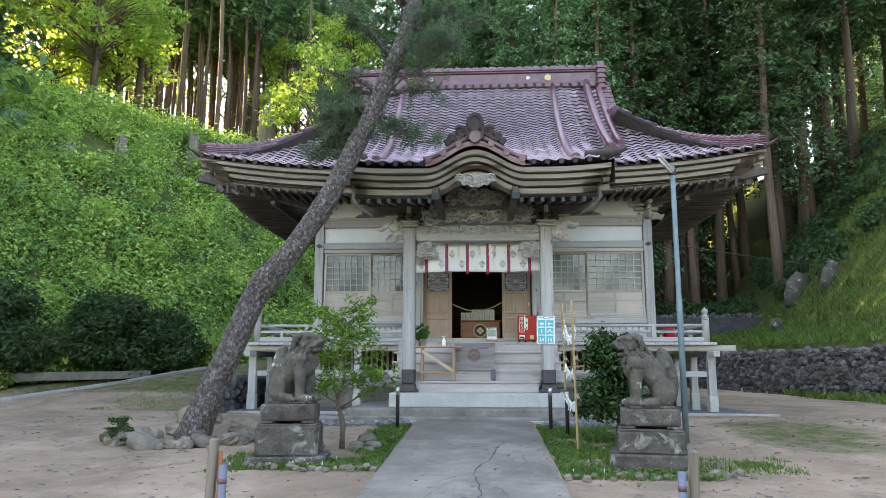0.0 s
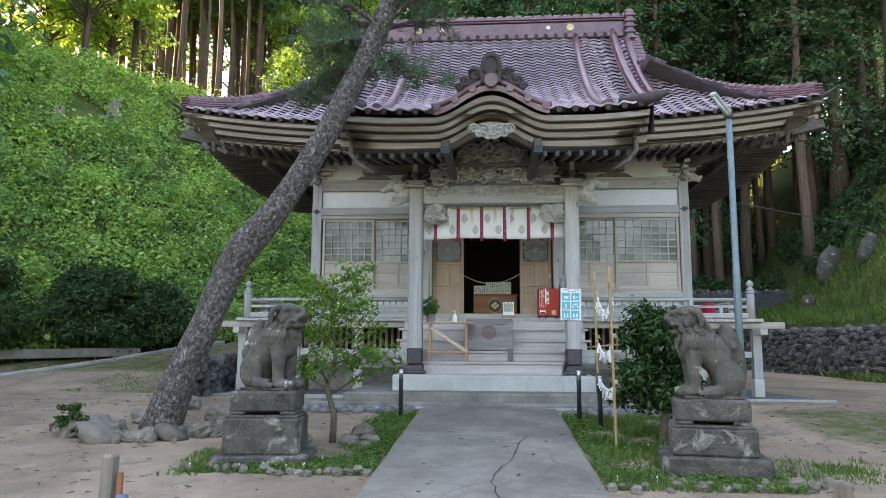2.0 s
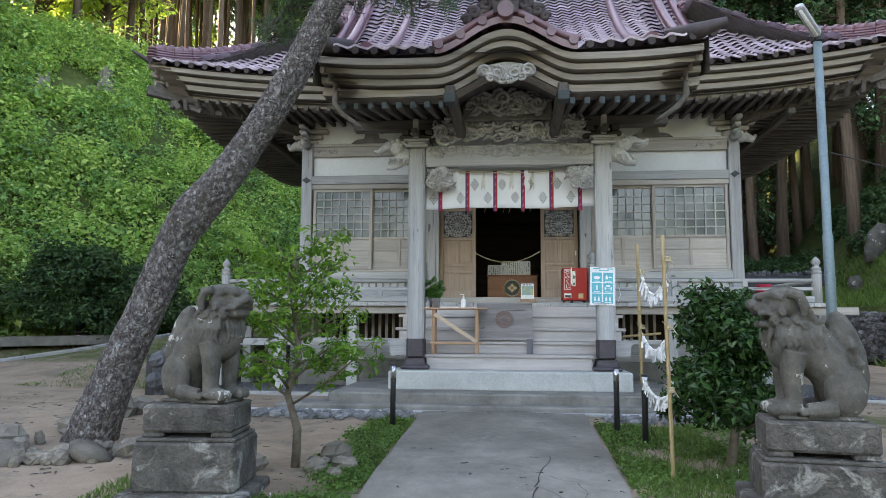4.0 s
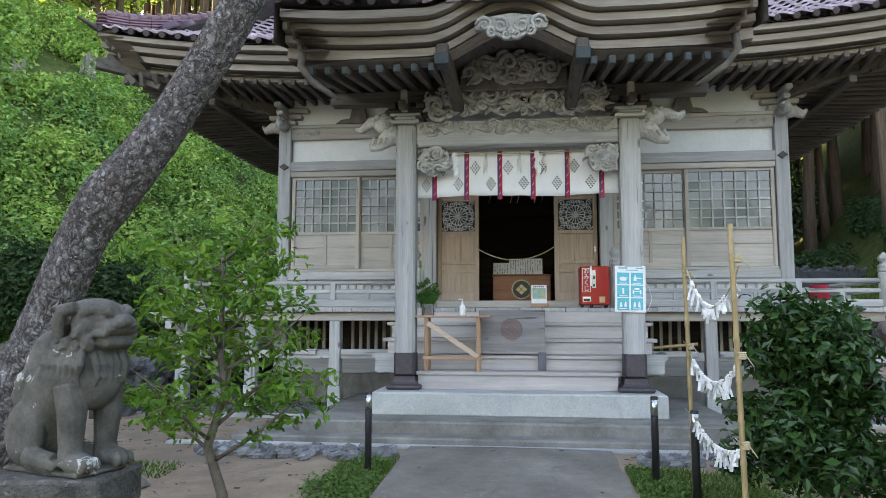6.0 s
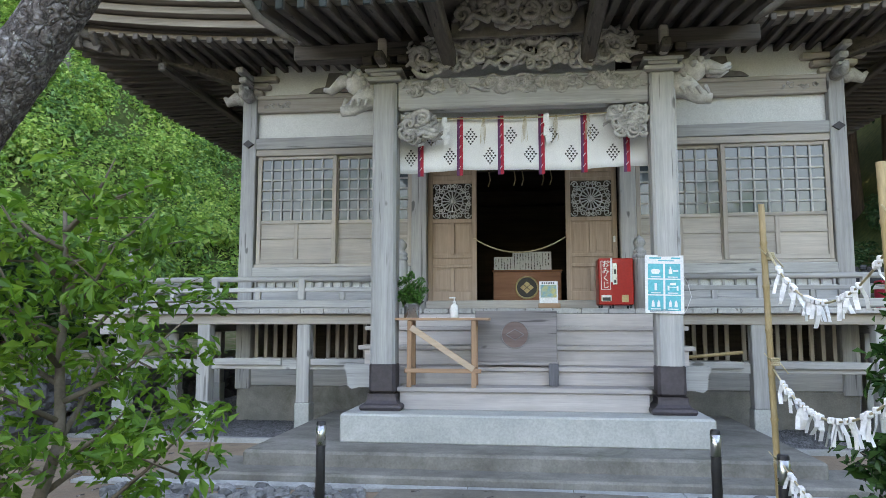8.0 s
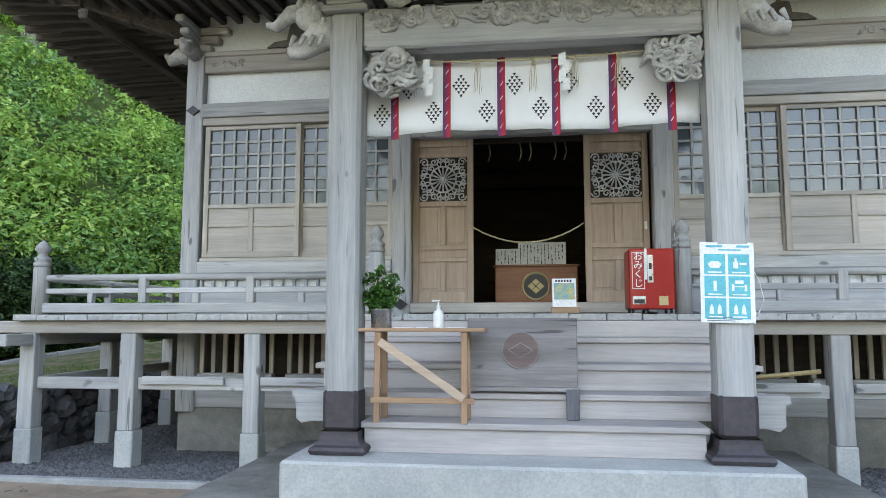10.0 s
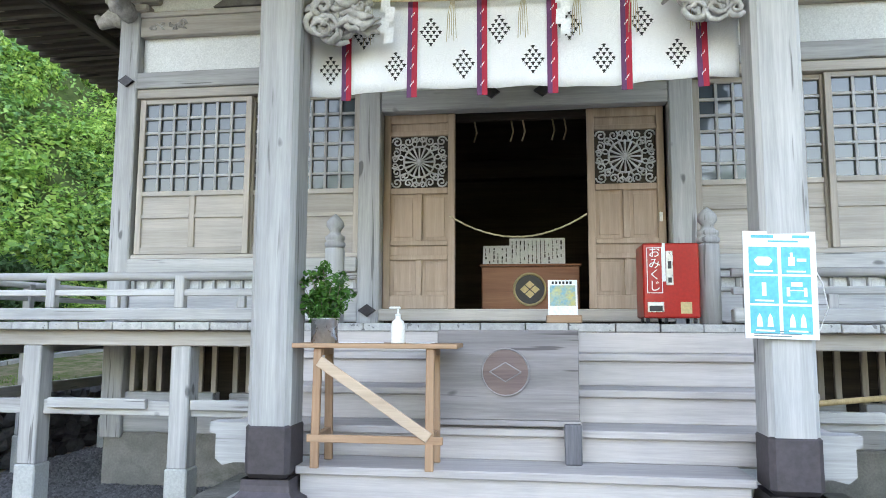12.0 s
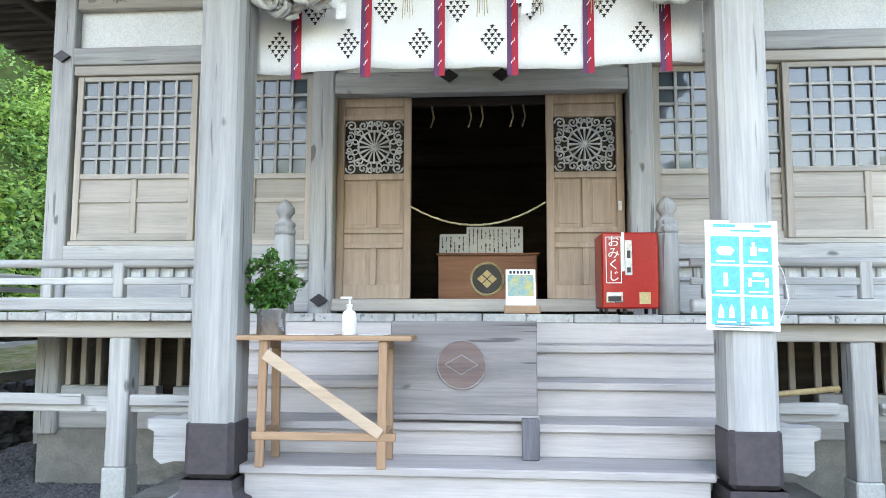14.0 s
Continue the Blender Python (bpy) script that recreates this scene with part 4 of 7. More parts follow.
    return Vector((x, y, porch_z(y) + 0.10 * max(0, (abs(x) - 1.4) / 1.35) ** 2 * math.exp(-d / 1.2)))


SHAPE = [(k / 8, 0.014 + 0.021 * math.sin(2 * math.pi * k / 8) + 0.005 * math.sin(4 * math.pi * k / 8)) for k in range(9)]


def roof_tile(surf, x, d, w, l):
    mb, e = MB(), 0.02
    top, low, lip = [], [], []
    for u, h in SHAPE:
        px = x + w * u
        a, b = surf(px, d), surf(px, d + l * 1.12)
        n = (surf(px + e, d) - a).cross(surf(px, d + e) - a).normalized()
        if n.z < 0:
            n = -n
        low.append(a + n * (h + 0.082))
        lip.append(a + n * (h + 0.05))
        top.append(b + n * (h + 0.012))
    mb.strip([low, top], True)
    mb.strip([lip, [q.copy() for q in low]], False)
    return mb


roof = thing("tiled_roof", (0, RY, EZ), "glazed plum-coloured pantile roof with curved eaves", "roof")
TW, TL = 0.268, 0.235


def merge(mb, t):
    """Adds one mesh to another and keeps which faces are smooth."""
    o = len(mb.v)
    mb.v += t.v
    mb.f += [tuple(i + o for i in f) for f in t.f]
    mb.s += t.s


def lay(surf, x0, x1, dmax, inside, holder, near):
    """Courses of tiles from the eave upwards; the nearest are objects of their own, the rest one sheet of tiles."""
    rest, d = MB(), 0.0
    while d < dmax:
        step = TL / math.hypot(1, 0.46 + 0.168 * d)
        n = round((x1 - x0) / TW)
        for k in range(n):
            x = x0 + k * (x1 - x0) / n
            if inside(x + TW / 2, d + step / 2):
                t = roof_tile(surf, x, d, (x1 - x0) / n, step)
                if near(x, d):
                    part("tile", t, M["tile"], holder)
                else:
                    merge(rest, t)
        d += step
    return rest


# the under-boarding that carries the tiles
shell = MB()
ds = [i * 0.2275 for i in range(21)]
shell.strip([[front_pt(x, d) - Vector((0, 0, 0.03)) for x in [-min(EX, EX - d if d < 3 else 3.75) + 2 * min(EX, EX - d if d < 3 else 3.75) * i / 40 for i in range(41)]] for d in ds])
shell.strip([[Vector((p.x, 2 * RY - p.y, p.z)) for p in [front_pt(x, d) - Vector((0, 0, 0.03)) for x in [-min(EX, EX - d if d < 3 else 3.75) + 2 * min(EX, EX - d if d < 3 else 3.75) * i / 40 for i in range(41)]]][::-1] for d in ds])
for sx in (-1, 1):
    f = side_pt(sx)
    shell.strip([[f(-(EX - d) + 2 * (EX - d) * i / 30, d) - Vector((0, 0, 0.03)) for i in range(31)] for d in [j * 0.25 for j in range(13)]])
    gable = [(sx * 3.72, y, prof(min(y - EY, 2 * RY - EY - y)) - 0.05) for y in np.linspace(EY + 2.9, 2 * RY - EY - 2.9, 15)]
    shell.add([(sx * 3.55, p[1], p[2]) for p in gable] + [(sx * 3.55, RY, prof(2.9))], [tuple(range(len(gable))) + (len(gable),)])
part("roof_boarding", shell, M["eave_shade_x"], roof)
mb = lay(front_pt, -EX, EX, RY - EY - 0.1, lambda x, d: (abs(x) < EX - d or (abs(x) < 3.85 and d > 2.9)) and not (abs(x) < 2.72 and d < 3.9), roof,
         lambda x, d: d < 0.5 and 2.6 < abs(x) < 5.6)
part("tiles", mb, M["tile"], roof)["kind"] = "stuff"
for sx in (-1, 1):
    mb = lay(side_pt(sx), -EX, EX, 3.0, lambda x, d: abs(x) < EX - d, roof, lambda x, d: False)
    part("tiles", mb, M["tile"], roof)["kind"] = "stuff"
ps = MB()
ps.strip([[porch_pt(-2.72 + 5.44 * i / 30, 7.3 * j / 30) - Vector((0, 0, 0.03)) for i in range(31)] for j in range(31)])
for sx in (-1, 1):
    ps.strip([[porch_pt(sx * 2.72, 7.3 * j / 30) - Vector((0, 0, 0.03)) for j in range(31)], [porch_pt(sx * 2.72, 7.3 * j / 30) - Vector((0, 0, 0.5 if j < 20 else 0.2)) for j in range(31)]])
part("porch_boarding", ps, M["eave_shade_x"], roof)


def porch_lay():
    rest, d = MB(), 0.0
    while d < 7.15:
        step = TL / math.hypot(1, 0.27 + 0.097 * d)
        for k in range(20):
            x = -2.72 + k * 0.272
            if abs(x + 0.136) < 0.98 and d < 1.15 - 0.3 * abs(x + 0.136):
                continue
            t = roof_tile(porch_pt, x, d, 0.272, step)
            if d < 2.6:
                part("tile", t, M["tile"], roof)
            else:
                merge(rest, t)
        d += step
    return rest


part("tiles", porch_lay(), M["tile"], roof)["kind"] = "stuff"


def round_ridge(pts, r, name, layers=0):
    """A round-backed descending ridge, with flat courses under it."""
    g = part(name, MB().tube(pts, r, 12), M["ridge"], roof, "glazed round ridge tiles")
    for k in range(layers):
        lo = MB()
        w = r * (1.15 + 0.12 * k)
        for a, b in zip(pts, pts[1:]):
            lo.beam(Vector(a) - Vector((0, 0, r * 0.6 + k * 0.05)), Vector(b) - Vector((0, 0, r * 0.6 + k * 0.05)), 2 * w, 0.042, 0.012)
        part("ridge_course", lo, M["ridge"], roof)
    return g


for sx in (-1, 1):
    round_ridge([porch_pt(sx * (2.0 + 0.28 * (d / 7.2)), d) + Vector((0, 0, 0.10)) for d in [0.15 + 0.5 * i for i in range(15)]], 0.088, "descending_ridge")
    for off in (0.0, 0.36):
        round_ridge([front_pt(sx * (3.66 - off + 0.12 * (1 - d / 4.5) ** 2), d) + Vector((0, 0, 0.14 if off == 0 else 0.26)) for d in [(0.9 if off else 1.5) + 0.22 * i for i in range(15 if off == 0 else 17)]], 0.10, "descending_ridge", 1)
    hip = [Vector((sx * (3.72 + (EX - 3.72) * t), EY + 3.03 * (1 - t), prof(3.03 * (1 - t)) + lift(EX * t + 3.7 * (1 - t), 3.03 * (1 - t)) + 0.30 - 0.02 * t)) for t in [i / 12 * 0.97 for i in range(13)]]
    round_ridge(hip, 0.075, "corner_ridge", 4)
    cap = MB()
    for q in range(4):
        cap.ball(hip[-1] + Vector((sx * 0.02, -0.02, -0.02 - 0.06 * q)), (0.10 + 0.008 * q, 0.10 + 0.008 * q, 0.035), 8)
    part("corner_cap", cap, M["ridge"], roof)
    knob = MB()
    for a, b in zip(hip, hip[1:]):
        for q in (0.0, 0.5):
            c = a.lerp(b, q)
            knob.tube([c + Vector((0, 0, 0.02)), c.lerp(b, 0.24) + Vector((0, 0, 0.02))], 0.084, 10)
    part("corner_ridge_rolls", knob, M["ridge"], roof)
    tip = front_pt(sx * EX, 0)
    part("corner_tip", MB().tube([tip + Vector((-sx * 0.3, 0.3, 0.0)), tip + Vector((0, 0, 0.02)), tip + Vector((sx * 0.2, -0.2, 0.14))], [0.06, 0.05, 0.02], 8), M["oni"], roof)
    # stepped verge tiles down the gable edge
    vg = MB()
    for i in range(14):
        d = 3.1 + i * 0.11
        p = front_pt(sx * 3.86, d)
        vg.box(sx * 3.66, sx * 4.02, p.y - 0.09, p.y + 0.06, p.z + 0.02, p.z + 0.10, 0.015)
    part("verge_tiles", vg, M["ridge"], roof)
# main ridge: stacked courses, a round back and end tiles
mr = thing("ridge_wall", (0, RY, 9.5), "tall plum-coloured tiled main ridge with round crests", "ridge")
for k, (w, z0, z1) in enumerate(((0.34, 9.42, 9.52), (0.27, 9.52, 9.60), (0.21, 9.605, 9.92), (0.27, 9.925, 9.97), (0.31, 9.975, 10.01))):
    add_box("ridge_course", "ridge", -3.62 - 0.03 * k, 3.62 + 0.03 * k, RY - w, RY + w, z0, z1, mr, 0.015)
part("ridge_back", MB().tube([(-3.75, RY, 10.06), (3.75, RY, 10.06)], 0.13, 12), M["ridge"], mr)
tops = MB()
for k in range(28):
    x = -3.62 + k * 0.267
    tops.tube([(x, RY, 10.075), (x + 0.19, RY, 10.085)], 0.142, 12)
part("ridge_top_rolls", tops, M["ridge"], mr)
rt = MB()
for k in range(28):
    x = -3.6 + k * 0.267
    rt.tube([(x, RY - 0.40, 9.44), (x, RY - 0.26, 9.53)], 0.055, 8)
part("ridge_eave_tiles", rt, M["oni"], mr)
for x, r in ((2.15, 0.10), (1.55, 0.055), (-1.4, 0.055), (-2.05, 0.10)):
    part("crest", MB().tube([(x, RY - 0.24, 9.76), (x, RY - 0.19, 9.76)], r, 16), M["gold"] if r > 0.08 else M["white"], mr, "round pale crest")
for sx in (-1, 1):
    e = MB().box(sx * 3.62, sx * 3.86, RY - 0.36, RY + 0.36, 9.3, 10.2, 0.04)
    for k in range(5):
        e.box(sx * 3.60, sx * 3.90, RY - 0.40, RY + 0.40, 9.34 + k * 0.16, 9.40 + k * 0.16, 0.015)
    part("end_tile", e, M["ridge"], mr)

# eave tile ends along the edges
et = MB()
for k in range(51):
    x = -EX + k * TW
    if abs(x) > 2.8:
        p = front_pt(x + 0.07, 0)
        et.tube([p + Vector((0, -0.03, 0.02)), p + Vector((0, 0.10, 0.06))], 0.05, 8)
for k in range(21):
    x = -2.72 + k * 0.272
    if abs(x) > 0.95:
        p = porch_pt(x + 0.06, 0)
        et.tube([p + Vector((0, -0.04, 0.02)), p + Vector((0, 0.10, 0.05))], 0.052, 8)
part("eave_tile_ends", et, M["oni"], roof)["kind"] = "stuff"
for sx in (-1, 1):
    p = porch_pt(sx * 2.68, 0)
    part("porch_corner_tile", MB().tube([p + Vector((-sx * 0.45, 0.25, 0.10)), p + Vector((-sx * 0.1, 0.02, 0.08)), p + Vector((sx * 0.26, -0.12, 0.16))], [0.13, 0.12, 0.05], 10), M["oni"], roof)

# ---- eaves: stepped fascia, rafters, soffit ----
eaves = thing("eaves", (0, EY, 5.2), "layered timber eaves with rows of rafters", "eaves")


def bands(fn, levels, holder, mat_key, name="fascia_board", n=40):
    """Stepped boards along an eave: fn(s) gives the top edge, levels are (inset, top, bottom)."""
    for ins, a, b in levels:
        rows = [[], [], [], []]
        for i in range(n + 1):
            p, inn = fn(i / n)
            q = p + inn * ins
            up = Vector((0, 0, 1))
            rows[0].append(q + inn * 0.3 - up * a)
            rows[1].append(q - up * a)
            rows[2].append(q - up * b)
            rows[3].append(q + inn * 0.3 - up * b)
        part(name, MB().strip(rows, False), M[mat_key], holder)


LV = ((0.04, 0.03, 0.115), (0.16, 0.145, 0.235), (0.28, 0.265, 0.365), (0.40, 0.40, 0.50))
for x0, x1 in ((-EX, -2.6), (2.6, EX)):
    bands(lambda s, a=x0, b=x1: (front_pt(a + (b - a) * s, 0), Vector((0, 1, 0))), LV, eaves, "fascia")
for sx in (-1, 1):
    f = side_pt(sx)
    bands(lambda s, f=f: (f(-EX + 2 * EX * s, 0), Vector((-f(0, 0).x / EX, 0, 0))), LV, eaves, "fascia")
    # their dark colour carries part of the shade under the eaves
    # soffit boards and rafters on three sides
    sof = MB()
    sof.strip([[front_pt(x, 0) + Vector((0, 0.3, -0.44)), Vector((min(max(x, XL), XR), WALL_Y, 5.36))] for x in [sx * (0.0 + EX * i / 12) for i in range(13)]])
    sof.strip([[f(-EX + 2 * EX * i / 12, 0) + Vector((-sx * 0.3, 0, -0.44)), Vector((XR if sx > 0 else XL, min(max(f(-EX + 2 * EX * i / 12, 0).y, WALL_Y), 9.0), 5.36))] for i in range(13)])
    part("soffit", sof, M["eave_shade_x"], eaves)
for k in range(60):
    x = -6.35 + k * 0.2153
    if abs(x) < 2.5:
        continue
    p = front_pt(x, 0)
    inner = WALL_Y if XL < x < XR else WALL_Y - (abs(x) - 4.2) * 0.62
    part("rafter", MB().beam(p + Vector((0, 0.34, -0.52)), (x, inner, 5.28), 0.075, 0.09, 0.008), M["eave_shade_y"], eaves)
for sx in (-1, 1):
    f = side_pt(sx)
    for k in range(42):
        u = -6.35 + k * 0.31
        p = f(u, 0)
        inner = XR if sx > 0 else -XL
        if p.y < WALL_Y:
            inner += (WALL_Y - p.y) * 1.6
        part("rafter", MB().beam(p + Vector((-sx * 0.34, 0, -0.52)), (sx * inner, p.y, 5.28), 0.085, 0.10, 0.008), M["eave_shade_x"], eaves)
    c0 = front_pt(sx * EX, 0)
    part("corner_rafter", MB().beam(c0 + Vector((-sx * 0.12, 0.12, -0.48)), (sx * 4.2, WALL_Y, 5.12), 0.16, 0.22, 0.02), M["eave_shade_y"], eaves)
    part("corner_rafter_end", MB().beam(c0 + Vector((-sx * 0.02, 0.02, -0.56)), c0 + Vector((-sx * 0.5, 0.35, -0.62)), 0.15, 0.18, 0.012), M["eave_shade_x"], eaves)
    # flying purlin parallel to the eave
    part("eave_purlin", MB().box(sx * 5.05, sx * 5.17, 1.62, 9.4, 5.05, 5.17, 0.02), M["eave_shade_y"], eaves)
    xw = XR if sx > 0 else XL
    for i, (w, z) in enumerate(((0.20, 4.86), (0.30, 4.97), (0.42, 5.08))):
        part("bracket_arm", MB().box(xw - w, xw + w, WALL_Y - 0.12, WALL_Y + 0.02, z, z + 0.09, 0.02), M["tan_x"], eaves)
        part("bracket_arm", MB().box(xw - 0.06, xw + 0.06, WALL_Y - 0.12 - w, WALL_Y - 0.10, z, z + 0.09, 0.02), M["grey_y"], eaves)
    nz = MB().tube([(xw + sx * 0.1, WALL_Y - 0.02, 4.82), (xw + sx * 0.25, WALL_Y - 0.02, 4.86), (xw + sx * 0.38, WALL_Y - 0.02, 4.80), (xw + sx * 0.44, WALL_Y - 0.02, 4.88)], [0.10, 0.10, 0.07, 0.03], 8)
    nz.tube([(xw, WALL_Y - 0.1, 4.82), (xw, WALL_Y - 0.25, 4.86), (xw, WALL_Y - 0.38, 4.80), (xw, WALL_Y - 0.46, 4.9)], [0.09, 0.10, 0.07, 0.03], 8)
    part("carved_nosing", nz, M["carve"], eaves)


# ---- porch eave with its bowed gable ----
def bow(x):
    return 0.37 * (math.cos(math.pi * abs(x)) + 1) / 2 if abs(x) < 1.0 else 0.0


def porch_edge(s):
    x = -2.66 + 5.32 * s
    return Vector((x, KY, 4.93 + bow(x) + 0.08 * max(0, (abs(x) - 1.4) / 1.3) ** 2)), Vector((0, 1, 0))


pe = thing("porch_gable", (0, KY, 4.5), "bowed timber porch gable with stepped boards", "gable")
bands(porch_edge, ((0.02, -0.02, 0.075), (0.12, 0.10, 0.185), (0.22, 0.215, 0.305), (0.32, 0.335, 0.46)), pe, "fascia", n=90)
for sx in (-1, 1):
    bands(lambda s, sx=sx: (Vector((sx * 2.66, KY + 2.7 * s, porch_z(KY + 2.7 * s) - 0.05)), Vector((-sx, 0, 0))), ((0.02, -0.02, 0.09), (0.09, 0.105, 0.21), (0.16, 0.225, 0.33), (0.23, 0.345, 0.46)), pe, "fascia")
# porch rafters and soffit: under-eave shade painted into the wood colour
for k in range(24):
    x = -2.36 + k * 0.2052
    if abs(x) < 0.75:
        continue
    rf = part("rafter", MB().beam((x, KY + 0.30, 4.36), (x, 1.6, 4.95), 0.08, 0.10, 0.01), M["eave_shade_y"], pe)
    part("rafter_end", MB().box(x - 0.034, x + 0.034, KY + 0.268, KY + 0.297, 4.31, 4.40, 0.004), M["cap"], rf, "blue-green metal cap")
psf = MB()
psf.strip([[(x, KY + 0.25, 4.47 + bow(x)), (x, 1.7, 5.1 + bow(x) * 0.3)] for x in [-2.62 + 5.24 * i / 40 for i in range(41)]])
part("soffit", psf, M["eave_shade_y"], pe)
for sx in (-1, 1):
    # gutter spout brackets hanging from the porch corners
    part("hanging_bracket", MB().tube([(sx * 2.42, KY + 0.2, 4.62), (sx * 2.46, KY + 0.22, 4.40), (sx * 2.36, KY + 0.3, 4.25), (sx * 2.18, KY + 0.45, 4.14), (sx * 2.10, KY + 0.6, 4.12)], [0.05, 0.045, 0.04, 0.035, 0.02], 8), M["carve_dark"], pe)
    part("gable_strut", MB().beam((sx * 0.80, KY + 0.25, 4.55), (sx * 0.74, -0.10, 4.30), 0.15, 0.17, 0.02), M["eave_shade_y"], pe)
    part("strut_cap", MB().box(sx * 0.80 - 0.085, sx * 0.80 + 0.085, KY + 0.22, KY + 0.42, 4.36, 4.50, 0.01), M["cap"], pe)
# dark sheet added as the deep shade inside the gable
add_box("gable_back", "recess_shade", -1.3, 1.3, -0.06, 0.0, 4.3, 5.0, pe)


def scroll(mb, cx, cz, y, r, turns, th, start, sgn):
    pts, n = [], max(8, int(turns * 9))
    for i in range(n + 1):
        t = i / n
        a = start + sgn * t * turns * 2 * math.pi
        q = r * (1 - 0.82 * t)
        pts.append((cx + q * math.cos(a), y - 0.02 * t, cz + q * math.sin(a)))
    mb.tube(pts, [th * (0.45 + 0.55 * math.sin(math.pi * min(1, 0.2 + i / n))) for i in range(n + 1)], 6)


# pendant board: clouds of scrolls under the bow
gp = MB().prism([(-0.42, 4.80), (-0.40, 4.72), (-0.22, 4.68), (-0.08, 4.60), (0.08, 4.60), (0.22, 4.68), (0.40, 4.72), (0.42, 4.80), (0.22, 4.87), (0, 4.90), (-0.22, 4.87)], KY + 0.16, KY + 0.22)
for sx in (-1, 1):
    for cx, cz, r, st in ((0.30, 4.77, 0.10, 0), (0.12, 4.75, 0.10, 1), (0.06, 4.64, 0.06, 2), (0.22, 4.69, 0.06, 4)):
        scroll(gp, sx * cx, cz, KY + 0.15, r, 1.4, 0.024, st if sx > 0 else math.pi - st, sx)
solid("gable_pendant", gp, M["carve"], "carved scrolling wooden pendant under the gable", "carving")

# small bowed tile roof over the gable, with its ornament
kr = thing("gable_roof", (0, KY, 5.1), "small bowed roof of plum-coloured tiles over the porch", "roof")


def bow_pt(x, y):
    return Vector((x, y, 5.06 + 0.42 * (math.cos(math.pi * min(abs(x), 1.0) / 1.02) + 1) / 2 + 0.05 * (y - KY)))


sh = MB().strip([[bow_pt(-0.98 + 1.96 * i / 24, y) for i in range(25)] for y in (KY - 0.08, -0.3)])
sh.strip([[bow_pt(-0.98 + 1.96 * i / 24, KY - 0.08) for i in range(25)], [bow_pt(-0.98 + 1.96 * i / 24, KY - 0.07) - Vector((0, 0, 0.10)) for i in range(25)]])
part("tile_bed", sh, M["ridge"], kr)
for x in (-0.92, -0.62, -0.32, 0.32, 0.62, 0.92):
    part("cover_tile", MB().tube([bow_pt(x, KY - 0.12) + Vector((0, 0, 0.02)), bow_pt(x, -0.4) + Vector((0, 0, 0.03))], 0.065, 10), M["ridge"], kr)
part("ridge_cover_tile", MB().tube([bow_pt(0, KY - 0.2) + Vector((0, 0, 0.05)), bow_pt(0, -0.4) + Vector((0, 0, 0.08))], 0.115, 12), M["ridge"], kr)
for sx in (-1, 1):
    part("edge_roll", MB().tube([bow_pt(sx * (0.12 + 0.9 * i / 10), KY - 0.05) + Vector((0, 0, 0.07)) for i in range(11)], 0.05, 8), M["ridge"], kr)
on = MB().prism([(-0.17, 5.50), (0.17, 5.50), (0.19, 5.75), (0.15, 5.95), (0.06, 6.03), (-0.06, 6.03), (-0.15, 5.95), (-0.19, 5.75)], KY - 0.12, KY + 0.06)
on.tube([(0.13 * math.cos(a), KY - 0.13, 5.80 + 0.18 * math.sin(a)) for a in [i * math.pi / 8 for i in range(-2, 11)]], 0.03, 6)
for sx in (-1, 1):
    for cx, cz, r, st in ((0.28, 5.66, 0.12, 0.5), (0.44, 5.54, 0.09, 0.3), (0.30, 5.52, 0.08, 2.0), (0.54, 5.45, 0.06, 0.0)):
        scroll(on, sx * cx, cz, KY - 0.04, r, 1.5, 0.05, st if sx > 0 else math.pi - st, sx)
        on.ball((sx * cx, KY - 0.02, cz), (r, 0.05, r * 0.8), 6)
part("ornament_tile", on, M["oni"], kr, "dark curling ridge-end ornament")


# ---- dry stone walls ----
def rubble(mb, c, size, rng, m=None):
    """One rough stone: a lumpy closed block of eight corners and cut edges."""
    sx, sy, sz = size
    t = Matrix.Translation(c) @ Euler((rng.uniform(-0.2, 0.2), rng.uniform(-0.45, 0.45), rng.uniform(-0.3, 0.3))).to_matrix().to_4x4()
    if m is not None:
        t = m @ t
    vs, fs, k = [], [], 7
    for i, (r, z) in enumerate(((0.55, -1), (0.98, -0.45), (1.0, 0.35), (0.6, 0.95))):
        for j in range(k):
            a = 2 * math.pi * (j + 0.3 * i) / k
            q = r * rng.uniform(0.82, 1.12)
            vs.append(t @ Vector((sx * q * math.cos(a), sy * q * math.sin(a), sz * z * rng.uniform(0.9, 1.1))))
    for i in range(3):
        fs += [(i * k + j, i * k + (j + 1) % k, (i + 1) * k + (j + 1) % k, (i + 1) * k + j) for j in range(k)]
    fs += [tuple(range(k))[::-1], tuple(range(3 * k, 4 * k))]
    mb.add(vs, fs, max(size) > 0.24)
    return mb


def stone_wall(name, label, line, z0, h, n_parts, seed):
    """line: two plan points. Stones in rough courses before a dark core."""
    rng = random.Random(seed)
    (xa, ya), (xb, yb) = line
    ln = math.hypot(xb - xa, yb - ya)
    m = Matrix.Translation((xa, ya, 0)) @ Matrix.Rotation(math.atan2(yb - ya, xb - xa), 4, "Z")
    w = thing(name, (xa, ya, z0), label, "wall", "", "structure")
    part("core", MB().box(0, ln, -0.28, -0.06, z0 - 0.5, z0 + h - 0.1, 0.02, m), M["wallstone"], w)
    rest, count, z = MB(), 0, z0 + 0.06
    while z < z0 + h:
        u, ch = rng.uniform(0, 0.2), rng.uniform(0.13, 0.19)
        while u < ln:
            sw = rng.uniform(0.13, 0.34)
            c, s = (u + sw / 2, rng.uniform(-0.07, 0.05), z + rng.uniform(-0.07, 0.07)), (sw * 0.56, 0.14, ch * rng.uniform(0.5, 0.85))
